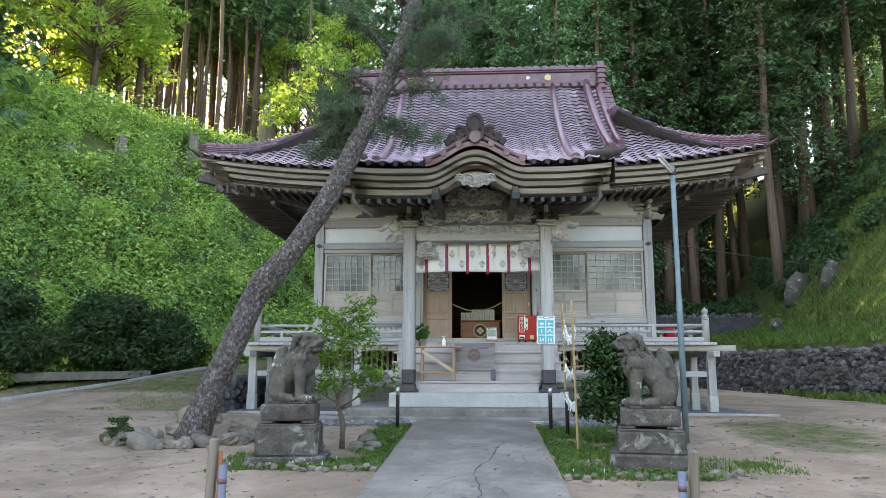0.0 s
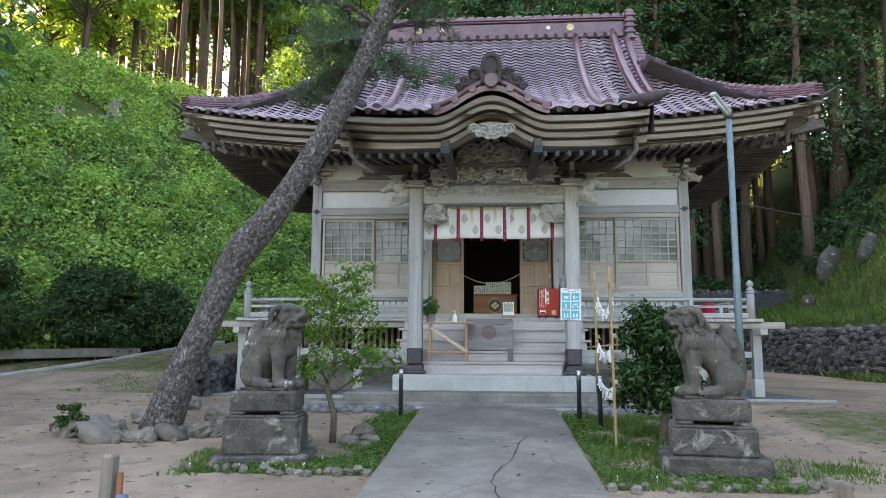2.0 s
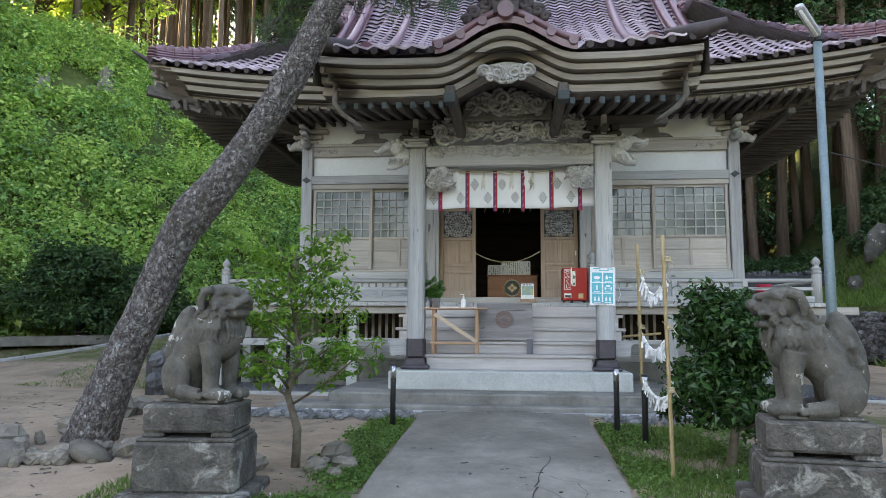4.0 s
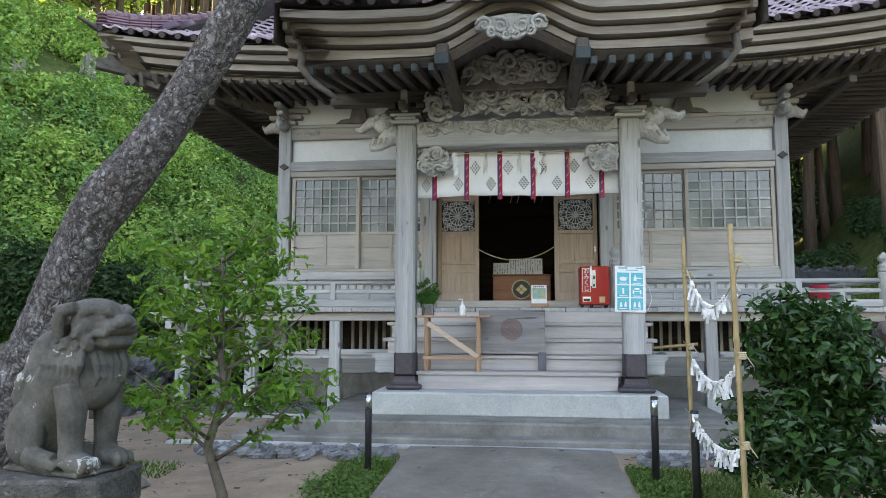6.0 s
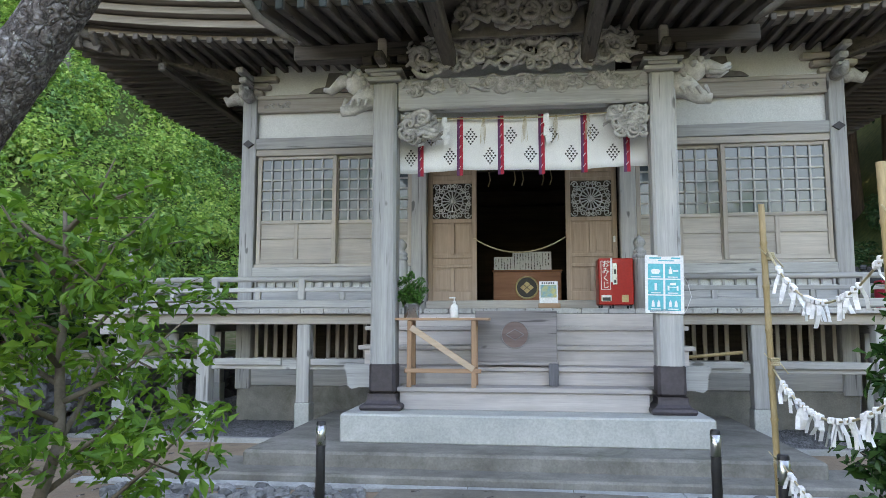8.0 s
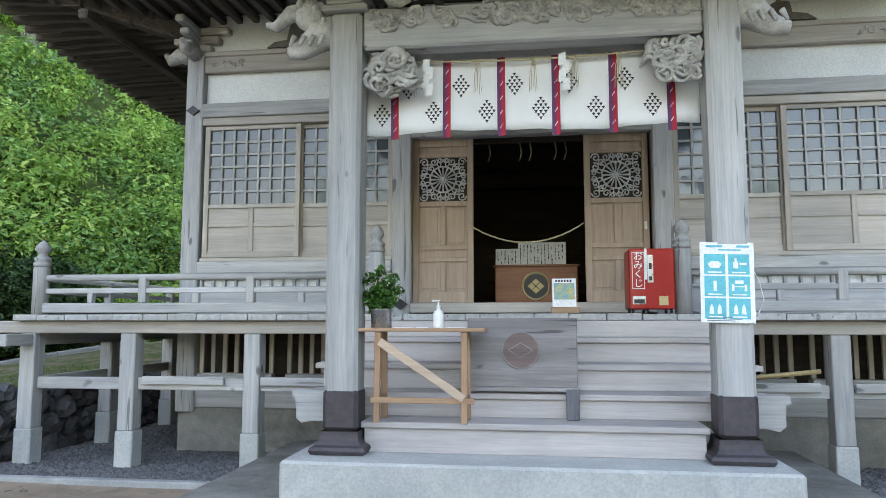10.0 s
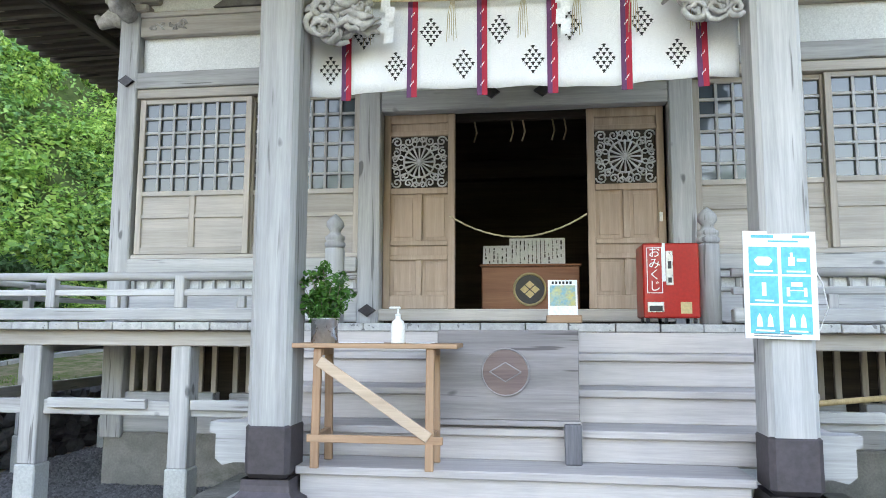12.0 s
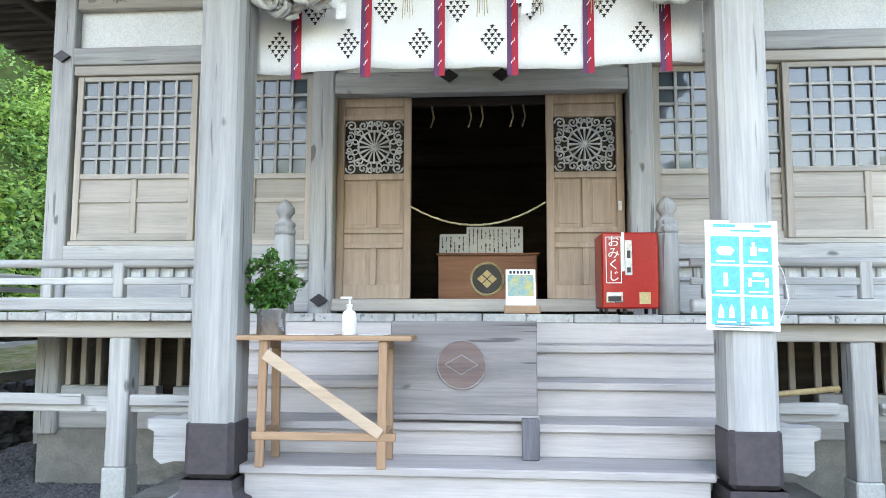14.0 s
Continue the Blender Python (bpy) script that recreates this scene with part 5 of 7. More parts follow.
            if count < n_parts:
                part("stone", rubble(MB(), c, s, rng, m), M["wallstone"], w)
            else:
                rubble(rest, c, s, rng, m)
            count += 1
            u += sw
        z += ch
    if rest.v:
        part("stones", rest, M["wallstone"], w)["kind"] = "stuff"


stone_wall("wall_east", "dark dry-stone retaining wall below a grassy bank", ((13.55, 2.0), (10.25, 21.4)), -0.05, 1.8, 300, 5)
stone_wall("wall_rear", "low mossy dry-stone terrace wall", ((7.0, 24.2), (17.0, 24.2)), 2.7, 1.05, 0, 6)
stone_wall("wall_west", "low rough stone edge beside the gravel", ((-5.85, 8.5), (-5.85, 0.2)), 0.0, 0.8, 60, 8)

# ---- gravel, cobbles, rocks ----


def pebbles(name, label, boxes, n, size, material, category):
    mb, rng = MB(), random.Random(len(name))
    for (x0, x1, y0, y1) in boxes:
        for _ in range(n):
            x, y = rng.uniform(x0, x1), rng.uniform(y0, y1)
            s = size * rng.uniform(0.6, 1.4)
            z = gz(x, y) + 0.022
            vs = [(x + s * rng.uniform(0.7, 1.1) * math.cos(a), y + s * rng.uniform(0.7, 1.1) * math.sin(a), z + s * rng.uniform(-0.1, 0.4)) for a in [k * math.pi / 2.5 for k in range(5)]]
            vs.append((x, y, z + s * 0.95))
            mb.add(vs, [(k, (k + 1) % 5, 5) for k in range(5)], True)
    return solid(name, mb, M[material], label, category, "", "stuff")


for nm, x0, x1, y0, y1 in (("gravel_bed", -5.6, -2.652, 0.9, 2.38), ("gravel_bed", 2.652, 6.3, 0.9, 2.38), ("gravel_bed", -5.6, -4.26, 2.382, 8), ("gravel_bed", 4.36, 6.3, 2.382, 8)):
    setting(nm, MB().box(x0, x1, y0, y1, -0.1, 0.025, 0.01), M["gravel"], "bed of grey gravel round the shrine", "gravel")
pebbles("gravel", "loose grey gravel under the veranda", [(-5.6, -2.66, 0.9, 2.4), (-4.6, -2.66, 0.9, 2.4), (2.66, 6.25, 0.9, 2.4), (-5.6, -4.3, 2.4, 6)], 5200, 0.033, "gravel", "gravel")
for a, b in ((-6.2, -2.66), (2.66, 6.6)):
    setting("kerb", MB().box(a, b, 0.79, 0.895, -0.1, 0.06, 0.012), M["concrete"], "narrow concrete kerb round the gravel", "kerb")


def stones(name, label, spots, material="cobble"):
    """Single stones lying on the ground: x, y, radius, height."""
    rng = random.Random(11)
    for x, y, r, h in spots:
        o = solid(name, rubble(MB(), (x, y, gz(x, y) + h * 0.35), (r, r * rng.uniform(0.7, 1), h * 0.6), rng), M[material], label, "stone", name + "s")
        o["group"] = label


rr = random.Random(21)
stones("cobblestone", "smooth grey river cobble beside the drain",
       [(sx * rr.uniform(1.25, 3.6), rr.uniform(-2.15, -1.58), rr.uniform(0.035, 0.085), rr.uniform(0.05, 0.10)) for sx in (-1, 1) for _ in range(120)])
stones("edging_stone", "rough sandy stone edging the grass bed",
       [(-3.3 + k * 0.098, -6.33 + 0.05 * math.sin(k * 2) + 0.012 * abs(k - 14), rr.uniform(0.035, 0.075), rr.uniform(0.05, 0.10)) for k in range(22) if k not in (3, 9)]
       + [(1.12 + k * 0.105, -6.72 + 0.09 * math.sin(k * 2.3) + 0.014 * k, rr.uniform(0.035, 0.075), rr.uniform(0.04, 0.09)) for k in range(22) if k not in (4, 7, 15)], "sandstone")
stones("rubble_stone", "small rough stone heaped round the pine",
       [(-4.65 + (0.45 + 0.75 * rr.random()) * math.cos(q), -4.05 + (0.3 + 0.55 * rr.random()) * math.sin(q), rr.uniform(0.05, 0.13), rr.uniform(0.07, 0.16))
        for q in [rr.uniform(2.6, 6.6) for _ in range(34)]]
       + [(rr.uniform(-1.9, -1.45), rr.uniform(-5.0, -4.3), rr.uniform(0.05, 0.10), rr.uniform(0.06, 0.12)) for _ in range(7)], "sandstone")
stones("boulder", "rounded sandy boulder at the foot of the pine",
       [(-4.95, -4.75, 0.32, 0.20), (-4.1, -4.55, 0.26, 0.17), (-5.5, -4.5, 0.24, 0.22), (-5.35, -4.1, 0.22, 0.24), (-3.75, -4.3, 0.18, 0.18), (-3.6, -4.0, 0.17, 0.16),
        (-5.75, -4.25, 0.18, 0.16), (-3.9, -3.1, 0.2, 0.25), (-4.2, -2.9, 0.17, 0.2), (-3.4, -3.3, 0.16, 0.14), (-5.1, -3.3, 0.2, 0.2), (-5.2, -2.2, 0.24, 0.3),
        (-5.6, -1.6, 0.26, 0.32), (-5.0, -1.9, 0.2, 0.22), (-2.35, -4.75, 0.16, 0.14), (-1.65, -4.4, 0.17, 0.2), (-1.75, -4.75, 0.11, 0.12), (-1.5, -4.65, 0.14, 0.12)], "sandstone")
stones("boulder", "grey upright boulder on the grassy bank", [(15.6, 20.5, 0.5, 1.5), (15.9, 17.6, 0.42, 1.2), (14.4, 20.0, 0.35, 0.7)], "lion")
stones("boulder", "pale boulder at the foot of the wooded slope", [(-12.4, 8.0, 0.24, 0.22), (-11.9, 8.3, 0.2, 0.24), (-13.4, 7.2, 0.26, 0.2), (-14.6, 6.3, 0.25, 0.2), (-11.0, 9.0, 0.2, 0.2)], "sandstone")
KL = [(-14.7, -0.6), (-13.9, 1.0), (-13.25, 2.2), (-12.6, 3.4), (-11.8, 4.9), (-11.0, 6.4), (-10.15, 8.4), (-9.3, 10.4)]
for (xa, ya), (xb, yb) in zip(KL, KL[1:]):
    pa, pb = Vector((xa, ya, gz(xa + 0.4, ya - 0.2) - 0.06)), Vector((xb, yb, gz(xb + 0.4, yb - 0.2) - 0.06))
    setting("channel_kerb", MB().beam(pa, pb.lerp(pa, 0.012), 0.2, 0.26, 0.015), M["concrete"], "old concrete kerb along a dry channel", "kerb")
setting("culvert_slab", MB().beam((-14.0, 4.9, 0.72), (-11.0, 7.8, 0.78), 0.6, 0.26, 0.02), M["old_concrete"], "dark concrete slab over the channel", "slab")

lt, lr = MB(), random.Random(52)
for _ in range(2600):
    x, y = lr.uniform(-9, 9), lr.uniform(-10.5, 0.6)
    if -1.25 < x < 1.12 and lr.random() < 0.75 or abs(x) < 3.4 and y > -1.6:
        continue
    q, l, w = lr.uniform(0, 3.14), lr.uniform(0.012, 0.055), lr.uniform(0.004, 0.016)
    z = gz(x, y) + (0.066 if -1.25 < x < 1.12 else 0.012)
    ca, sa = math.cos(q), math.sin(q)
    lt.add([(x + ca * i - sa * j, y + sa * i + ca * j, z + (0.0 if j < 0 else 0.012 * lr.random())) for i, j in ((-l, -w), (l, -w * 0.4), (l * 0.9, w * 0.5), (-l * 0.8, w))], [(0, 1, 2, 3)])
solid("leaf_litter", lt, M["bark"], "scattered dry leaves and twigs on the sand", "litter", "", "stuff")

# ---- plants near the path ----
def grass_patch(name, label, areas, seed, lo=0.05, hi=0.12, width=0.006):
    rng = np.random.default_rng(seed)
    pts = []
    for x0, x1, y0, y1, n in areas:
        p = rng.uniform((x0, y0), (x1, y1), (n, 2))
        cl = np.sin(p[:, 0] * 7 + 1) * np.sin(p[:, 1] * 6.3) + np.sin(p[:, 0] * 2.3 + p[:, 1] * 3.1) + rng.normal(0, 0.7, n)
        pts.append(p[cl > -0.5])
    p = np.concatenate(pts)
    n = len(p)
    z = terrain(p[:, 0], p[:, 1])[0] - 0.005
    b = np.stack([p[:, 0], p[:, 1], z], -1)
    a = rng.uniform(0, 2 * np.pi, n)
    h = rng.uniform(lo, hi, n)
    w = np.stack([np.cos(a), np.sin(a), np.zeros(n)], -1) * (width * rng.uniform(0.6, 1.8, n))[:, None]
    lean = rng.normal(0, 0.45, (n, 2)) * h[:, None]
    tip = b + np.stack([lean[:, 0], lean[:, 1], h], -1)
    v = np.stack([b - w, b + w, tip + w * 0.25, tip - w * 0.25], 1).reshape(-1, 3)
    return tagged(new(name, quads(name, v, np.arange(4 * n).reshape(n, 4), M["grass"])), label, "grass", "", "stuff")


grass_patch("grass", "short green grass with clover in the bed", [(-3.2, -1.2, -6.32, -5.7, 9000), (-1.75, -1.2, -5.8, -2.3, 7000), (-3.4, -2.9, -6.5, -5.1, 1200), (-1.75, -1.2, -2.6, -1.9, 1800)], 1, 0.02, 0.07, 0.005)
grass_patch("grass", "short green grass in the bed by the path", [(1.08, 2.9, -6.7, -4.6, 13000), (1.08, 2.3, -4.6, -2.2, 11000), (2.9, 4.1, -6.3, -5.2, 1500)], 2, 0.02, 0.07, 0.005)
grass_patch("grass", "sparse tufts of grass on the sand", [(3.4, 4.2, -5.9, -5.4, 900), (-9.5, -6.2, 1.5, 7.0, 9000), (-3.9, -3.3, -3.0, -2.4, 600)], 3, 0.02, 0.055)
grass_patch("grass", "grassy bank above the stone wall", [(11.5, 24, 2, 24, 60000), (6, 14, 20.8, 24, 9000)], 4, 0.12, 0.30, 0.022)


def clover(label, areas, seed):
    """Small round leaves close to the ground, in drifts."""
    rng = np.random.default_rng(seed)
    ps = []
    for x0, x1, y0, y1, n in areas:
        p = rng.uniform((x0, y0), (x1, y1), (n, 2))
        ps.append(p[np.sin(p[:, 0] * 5 + 2) + np.sin(p[:, 1] * 4.4 + p[:, 0] * 2) + rng.normal(0, 0.6, n) > 0.1])
    p = np.concatenate(ps)
    q = np.stack([p[:, 0], p[:, 1], terrain(p[:, 0], p[:, 1])[0] + rng.uniform(0.01, 0.05, len(p))], -1)
    v, f = leaves(q, np.tile(np.array([0, 0, 1.0]), (len(q), 1)), 0.035, rng, 0.9, 0.4)
    tagged(new("clover", quads("clover", v, f, M["clover"])), label, "clover", "", "stuff")


clover("low clover leaves among the grass", [(-3.2, -1.2, -6.3, -5.6, 8000), (-1.9, -1.2, -5.8, -2.2, 7000), (1.08, 3.0, -6.7, -2.2, 16000)], 6)
fl_r = random.Random(2)
for k in range(18):
    x, y = (fl_r.uniform(-3.2, -1.3), fl_r.uniform(-6.3, -5.75)) if k % 2 else (fl_r.uniform(1.15, 3.0), fl_r.uniform(-6.5, -4.6))
    z = gz(x, y)
    solid("clover_flower", MB().tube([(x, y, z), (x, y, z + 0.07)], 0.002, 4).ball((x, y, z + 0.075), 0.008, 5), M["white"], "small white clover flower in the grass", "flower", "clover flowers")


def clump_leaves(centres, radii, per, size, rng, narrow=0.5, spread=0.7, flat=1.0):
    """Leaves on and in balls round the given centres."""
    c = np.repeat(np.asarray(centres, float), per, axis=0)
    r = np.repeat(np.asarray(radii, float), per)[:, None]
    d = rng.normal(0, 1, c.shape)
    d /= np.linalg.norm(d, axis=1, keepdims=True)
    q = r * rng.uniform(0.25, 1.0, (len(c), 1)) ** 0.5
    off = d * q
    off[:, 2] *= flat
    return leaves(c + off, d * 0.6 + np.array([0, 0, 0.7]), size, rng, narrow, spread)


def branchy(name, base, h, spread, seed, n_limbs, leaf_key, per, size, label, category, trunk_r, low=0.25, clump=0.2, narrow=0.45, bark="twig", flat=0.6, group=""):
    """A shrub: trunk, limbs that fork and leaf clumps at the twigs."""
    rng, nr = random.Random(seed), np.random.default_rng(seed)
    x0, y0, z0 = base
    t = thing(name, base, label, category, group)
    tr, centres = MB(), []
    top = Vector((x0 + rng.uniform(-0.1, 0.1), y0, z0 + h * 0.92))
    stem = [Vector(base) + (top - Vector(base)) * (i / 6) + Vector((rng.uniform(-1, 1), rng.uniform(-1, 1), 0)) * 0.03 * h * (i > 0) for i in range(7)]
    tr.tube(stem, [trunk_r * (1 - 0.8 * i / 6) for i in range(7)], 8)
    for k in range(n_limbs):
        f = low + (0.95 - low) * k / max(1, n_limbs - 1)
        p0 = stem[min(5, int(f * 6))].lerp(stem[min(6, int(f * 6) + 1)], f * 6 % 1)
        a = k * 2.4 + rng.uniform(-0.4, 0.4)
        ln = spread * (1.05 - 0.75 * f) * rng.uniform(0.75, 1.15)
        d = Vector((math.cos(a), math.sin(a), rng.uniform(0.15, 0.55)))
        pts = [p0 + d * ln * s + Vector((0, 0, 0.08 * h * s * s)) for s in (0, 0.35, 0.7, 1)]
        tr.tube(pts, [trunk_r * 0.35, trunk_r * 0.26, trunk_r * 0.16, trunk_r * 0.06], 5)
        for s in (0.45, 0.7, 0.9, 1.05):
            b = p0 + d * ln * s
            e = b + Vector((rng.uniform(-1, 1), rng.uniform(-1, 1), rng.uniform(-0.1, 0.6))) * 0.28 * spread
            tr.tube([b, e], [trunk_r * 0.12, trunk_r * 0.04], 4)
            centres += [tuple(b), tuple(e)]
    part("trunk", tr, M[bark], t)
    v, f = clump_leaves(centres, [clump * rng.uniform(0.6, 1.3) for _ in centres], per, size, nr, narrow, 0.6, flat)
    part("foliage", quads("foliage", v, f, M[leaf_key]), M[leaf_key], t)
    return t


branchy("small_tree", (-1.98, -4.62, gz(-1.98, -4.62)), 2.27, 1.02, 3, 19, "shrub", 26, 0.07, "slender young broadleaf tree with bright green leaves", "tree", 0.045, 0.28, 0.15)
branchy("camellia_bush", (2.16, -4.15, gz(2.16, -4.15)), 1.76, 0.60, 5, 26, "camellia", 46, 0.082, "dense dark glossy-leaved evergreen bush in the bed", "bush", 0.05, 0.2, 0.17, 0.5, flat=0.9)
branchy("sapling", (-5.45, -4.55, gz(-5.45, -4.55)), 0.42, 0.22, 9, 9, "camellia", 14, 0.05, "small leafy seedling among the boulders", "plant", 0.012, 0.1, 0.07)
for k, (x, y, r, h) in enumerate(((-14.6, 4.6, 2.0, 3.0), (-12.1, 7.4, 1.6, 2.5), (-11.0, 9.2, 1.0, 1.9), (-16.8, 2.6, 2.3, 3.8))):
    branchy("evergreen_bush", (x, y, gz(x, y) - 0.1), h, r, 30 + k, 30, "dark_leaf", 85, 0.15, "large dark evergreen bush at the foot of the slope", "bush", 0.09, 0.15, 0.5, 0.5, flat=0.8, group="dark bushes")

# ---- leaning pine ----
pine = thing("pine_tree", (-4.6, -3.65, gz(-4.6, -3.65)), "tall leaning pine with scaly grey-brown bark", "tree")
PT = [(-4.68, -3.65, -0.15), (-4.55, -3.65, 0.25), (-4.36, -3.65, 0.75), (-4.05, -3.65, 1.45), (-3.76, -3.65, 2.17), (-3.55, -3.65, 2.50), (-3.30, -3.66, 2.78), (-2.95, -3.66, 3.25), (-2.43, -3.66, 4.10),
      (-2.06, -3.66, 4.85), (-1.77, -3.66, 5.46), (-1.52, -3.66, 6.1), (-1.18, -3.66, 7.0), (-1.0, -3.6, 8.0), (-0.9, -3.5, 9.4), (-0.9, -3.4, 11.0)]
PR = [0.30, 0.255, 0.225, 0.205, 0.205, 0.235, 0.205, 0.18, 0.175, 0.165, 0.155, 0.15, 0.145, 0.13, 0.11, 0.06]


def smooth_line(pts, rad, n):
    out, ro = [], []
    for i in range(len(pts) - 1):
        p0, p1, p2, p3 = (Vector(pts[max(0, min(len(pts) - 1, j))]) for j in (i - 1, i, i + 1, i + 2))
        for k in range(n):
            t = k / n
            out.append(0.5 * (2 * p1 + (p2 - p0) * t + (2 * p0 - 5 * p1 + 4 * p2 - p3) * t * t + (3 * p1 - p0 - 3 * p2 + p3) * t ** 3))
            ro.append(rad[i] + (rad[i + 1] - rad[i]) * t)
    return out + [Vector(pts[-1])], ro + [rad[-1]]


pp, pr_ = smooth_line(PT, PR, 14)
tk = MB().tube(pp, pr_, 40)
tv = []
for q in tk.v:
    n1 = noise.noise(Vector((q[0] * 7, q[1] * 7, q[2] * 3.2)))
    n2 = abs(noise.noise(Vector((q[0] * 15, q[1] * 15, q[2] * 6.5 + 3))))
    tv.append((q[0] + 0.012 * n1, q[1] - 0.010 * n1 - 0.03 * n2 + 0.01, q[2] + 0.015 * n2))
tk.v = tv
part("trunk", tk, M["bark"], pine)
part("knot", MB().ball((-3.44, -3.845, 2.68), (0.05, 0.03, 0.035), 8), M["cobble"], pine, "pale scar of a cut limb")
# no real hollow: a near-black ball stands in for its shade
part("knot_hole", MB().ball((-3.38, -3.85, 2.62), (0.055, 0.03, 0.05), 8), M["recess_shade"], pine, "dark ball painted as the shaded hollow beside the scar")
pr2, need = random.Random(17), []
for (bx, bz), (ex, ez), r in (((-1.62, 5.8), (-2.7, 6.1), 0.05), ((-1.70, 5.6), (-2.75, 5.35), 0.05), ((-1.4, 6.4), (-2.4, 7.1), 0.05), ((-1.25, 6.9), (-0.1, 7.3), 0.04), ((-1.6, 6.0), (-2.0, 5.2), 0.035), ((-1.9, 5.2), (-2.95, 4.95), 0.045), ((-1.8, 5.4), (-2.8, 5.65), 0.045), ((-1.65, 5.7), (-0.6, 6.2), 0.04), ((-1.75, 5.5), (-1.2, 5.0), 0.03), ((-1.2, 6.9), (-0.3, 6.75), 0.04),
                              ((-1.3, 6.6), (-0.5, 6.3), 0.035), ((-1.1, 7.4), (-2.2, 7.9), 0.05), ((-1.0, 7.9), (0.2, 8.3), 0.05), ((-1.0, 8.4), (-2.0, 9.2), 0.05), ((-0.95, 9.2), (0.3, 9.8), 0.05),
                              ((-0.9, 10), (-1.8, 10.8), 0.04)):
    for rep in range(2):
        dy = pr2.uniform(-0.9, 0.9)
        b, e = Vector((bx, -3.66, bz)), Vector((ex + pr2.uniform(-0.2, 0.2), -3.66 + dy, ez + pr2.uniform(-0.15, 0.15)))
        limb = MB()
        mid = b.lerp(e, 0.5) + Vector((0, 0, 0.12))
        limb.tube([b, mid, e], [r, r * 0.6, r * 0.25], 6)
        for s in (0.5, 0.62, 0.75, 0.87, 1.0):
            c = b.lerp(e, s) + Vector((0, 0, 0.05))
            for _ in range(4):
                o = c + Vector((pr2.gauss(0, 0.20), pr2.gauss(0, 0.20), pr2.gauss(0.03, 0.09)))
                limb.tube([c, o], [0.012, 0.006], 4, False)
                need.append(tuple(o))
        part("limb", limb, M["bark"], pine)
nr = np.random.default_rng(8)
nc = np.repeat(np.array(need), 36, axis=0)
nd = nr.normal(0, 1, nc.shape) + np.array([0, 0, 0.45])
nd /= np.linalg.norm(nd, axis=1, keepdims=True)
nl = nr.uniform(0.09, 0.17, (len(nc), 1))
nw = np.cross(nd, nr.normal(0, 1, nc.shape))
nw /= np.linalg.norm(nw, axis=1, keepdims=True)
nc = nc + nr.normal(0, 0.045, nc.shape)
part("needles", quads("needles", np.stack([nc - nw * 0.0045, nc + nw * 0.0045, nc + nd * nl + nw * 0.0025, nc + nd * nl - nw * 0.0025], 1).reshape(-1, 3),
                      np.arange(4 * len(nc)).reshape(-1, 4), M["needle"]), M["needle"], pine, "tufts of dark pine needles")

# ---- wooded slope and forest ----
hr = np.random.default_rng(12)
mc, mr_, mn = [], [], []
for _ in range(1600):
    a, s = hr.uniform(-17, 19), hr.uniform(-1.2, 11.5)
    x = -11.8 - 0.85 * s + 0.53 * a
    y = 10.1 + 0.53 * s + 0.85 * a
    if x > -4.6 and y < 14:
        continue
    mc.append((x, y, gz(x, y) + hr.uniform(-0.35, 0.75)))
    mr_.append(hr.uniform(0.45, 1.35))
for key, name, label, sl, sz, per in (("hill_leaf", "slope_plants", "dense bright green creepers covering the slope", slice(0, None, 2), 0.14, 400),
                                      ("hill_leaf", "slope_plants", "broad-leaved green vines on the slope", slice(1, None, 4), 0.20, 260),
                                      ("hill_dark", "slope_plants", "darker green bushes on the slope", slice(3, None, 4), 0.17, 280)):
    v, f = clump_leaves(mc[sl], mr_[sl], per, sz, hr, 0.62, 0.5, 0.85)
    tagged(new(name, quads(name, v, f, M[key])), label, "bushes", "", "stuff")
bc = [(x, y, gz(x, y) + 0.3) for x, y in zip(hr.uniform(16, 24, 130), hr.uniform(6, 30, 130))] + [(x, y, gz(x, y) + 0.3) for x, y in zip(hr.uniform(5, 16, 60), hr.uniform(26, 32, 60))]
# bank bushes take the leaf colour that has shade painted in
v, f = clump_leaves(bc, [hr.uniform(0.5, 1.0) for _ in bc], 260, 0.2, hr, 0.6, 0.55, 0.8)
tagged(new("bank_plants", quads("bank_plants", v, f, M["shaded_leaf"])), "green bushes on the bank, shade put into their leaf colour", "bushes", "", "stuff")


def conifer(name, h, r, crown_from, spread, levels, sprays, seed, label, leaf="cedar_leaf", bark="cedar_bark", size=0.46):
    rng, nr = random.Random(seed), np.random.default_rng(seed)
    t = thing(name, (0, 0, 0), label, "tree", "forest conifers")
    tr = MB()
    tr.tube([(0.1 * math.sin(k), 0.1 * math.cos(k * 1.3), h * k / 8 - 0.4 * (k == 0)) for k in range(9)], [r * (1.15 if k == 0 else 1 - 0.85 * k / 8) for k in range(9)], 9)
    pts, nrm = [], []
    for i in range(levels):
        f = i / (levels - 1)
        z = h * (crown_from + (1 - crown_from) * f)
        ln = spread * (1 - f) ** 0.75 * rng.uniform(0.75, 1.15) + 0.25
        for k in range(5):
            a = rng.uniform(0, 2 * math.pi)
            d = np.array([math.cos(a), math.sin(a), 0.0])
            droop = rng.uniform(0.15, 0.45)
            tr.tube([(0, 0, z), tuple(d * ln * 0.6 + np.array([0, 0, z + 0.1])), tuple(d * ln + np.array([0, 0, z - droop * ln]))], [0.04, 0.025, 0.008], 3, False)
            u = nr.choice([0.35, 0.62, 0.82, 1.0], sprays) + nr.normal(0, 0.03, sprays)
            side = np.array([-d[1], d[0], 0.0])
            p = d * (u * ln)[:, None] + side * (nr.choice([-0.32, 0.0, 0.32], sprays) * (1.15 - u) * ln)[:, None] + nr.normal(0, 0.17, (sprays, 3))
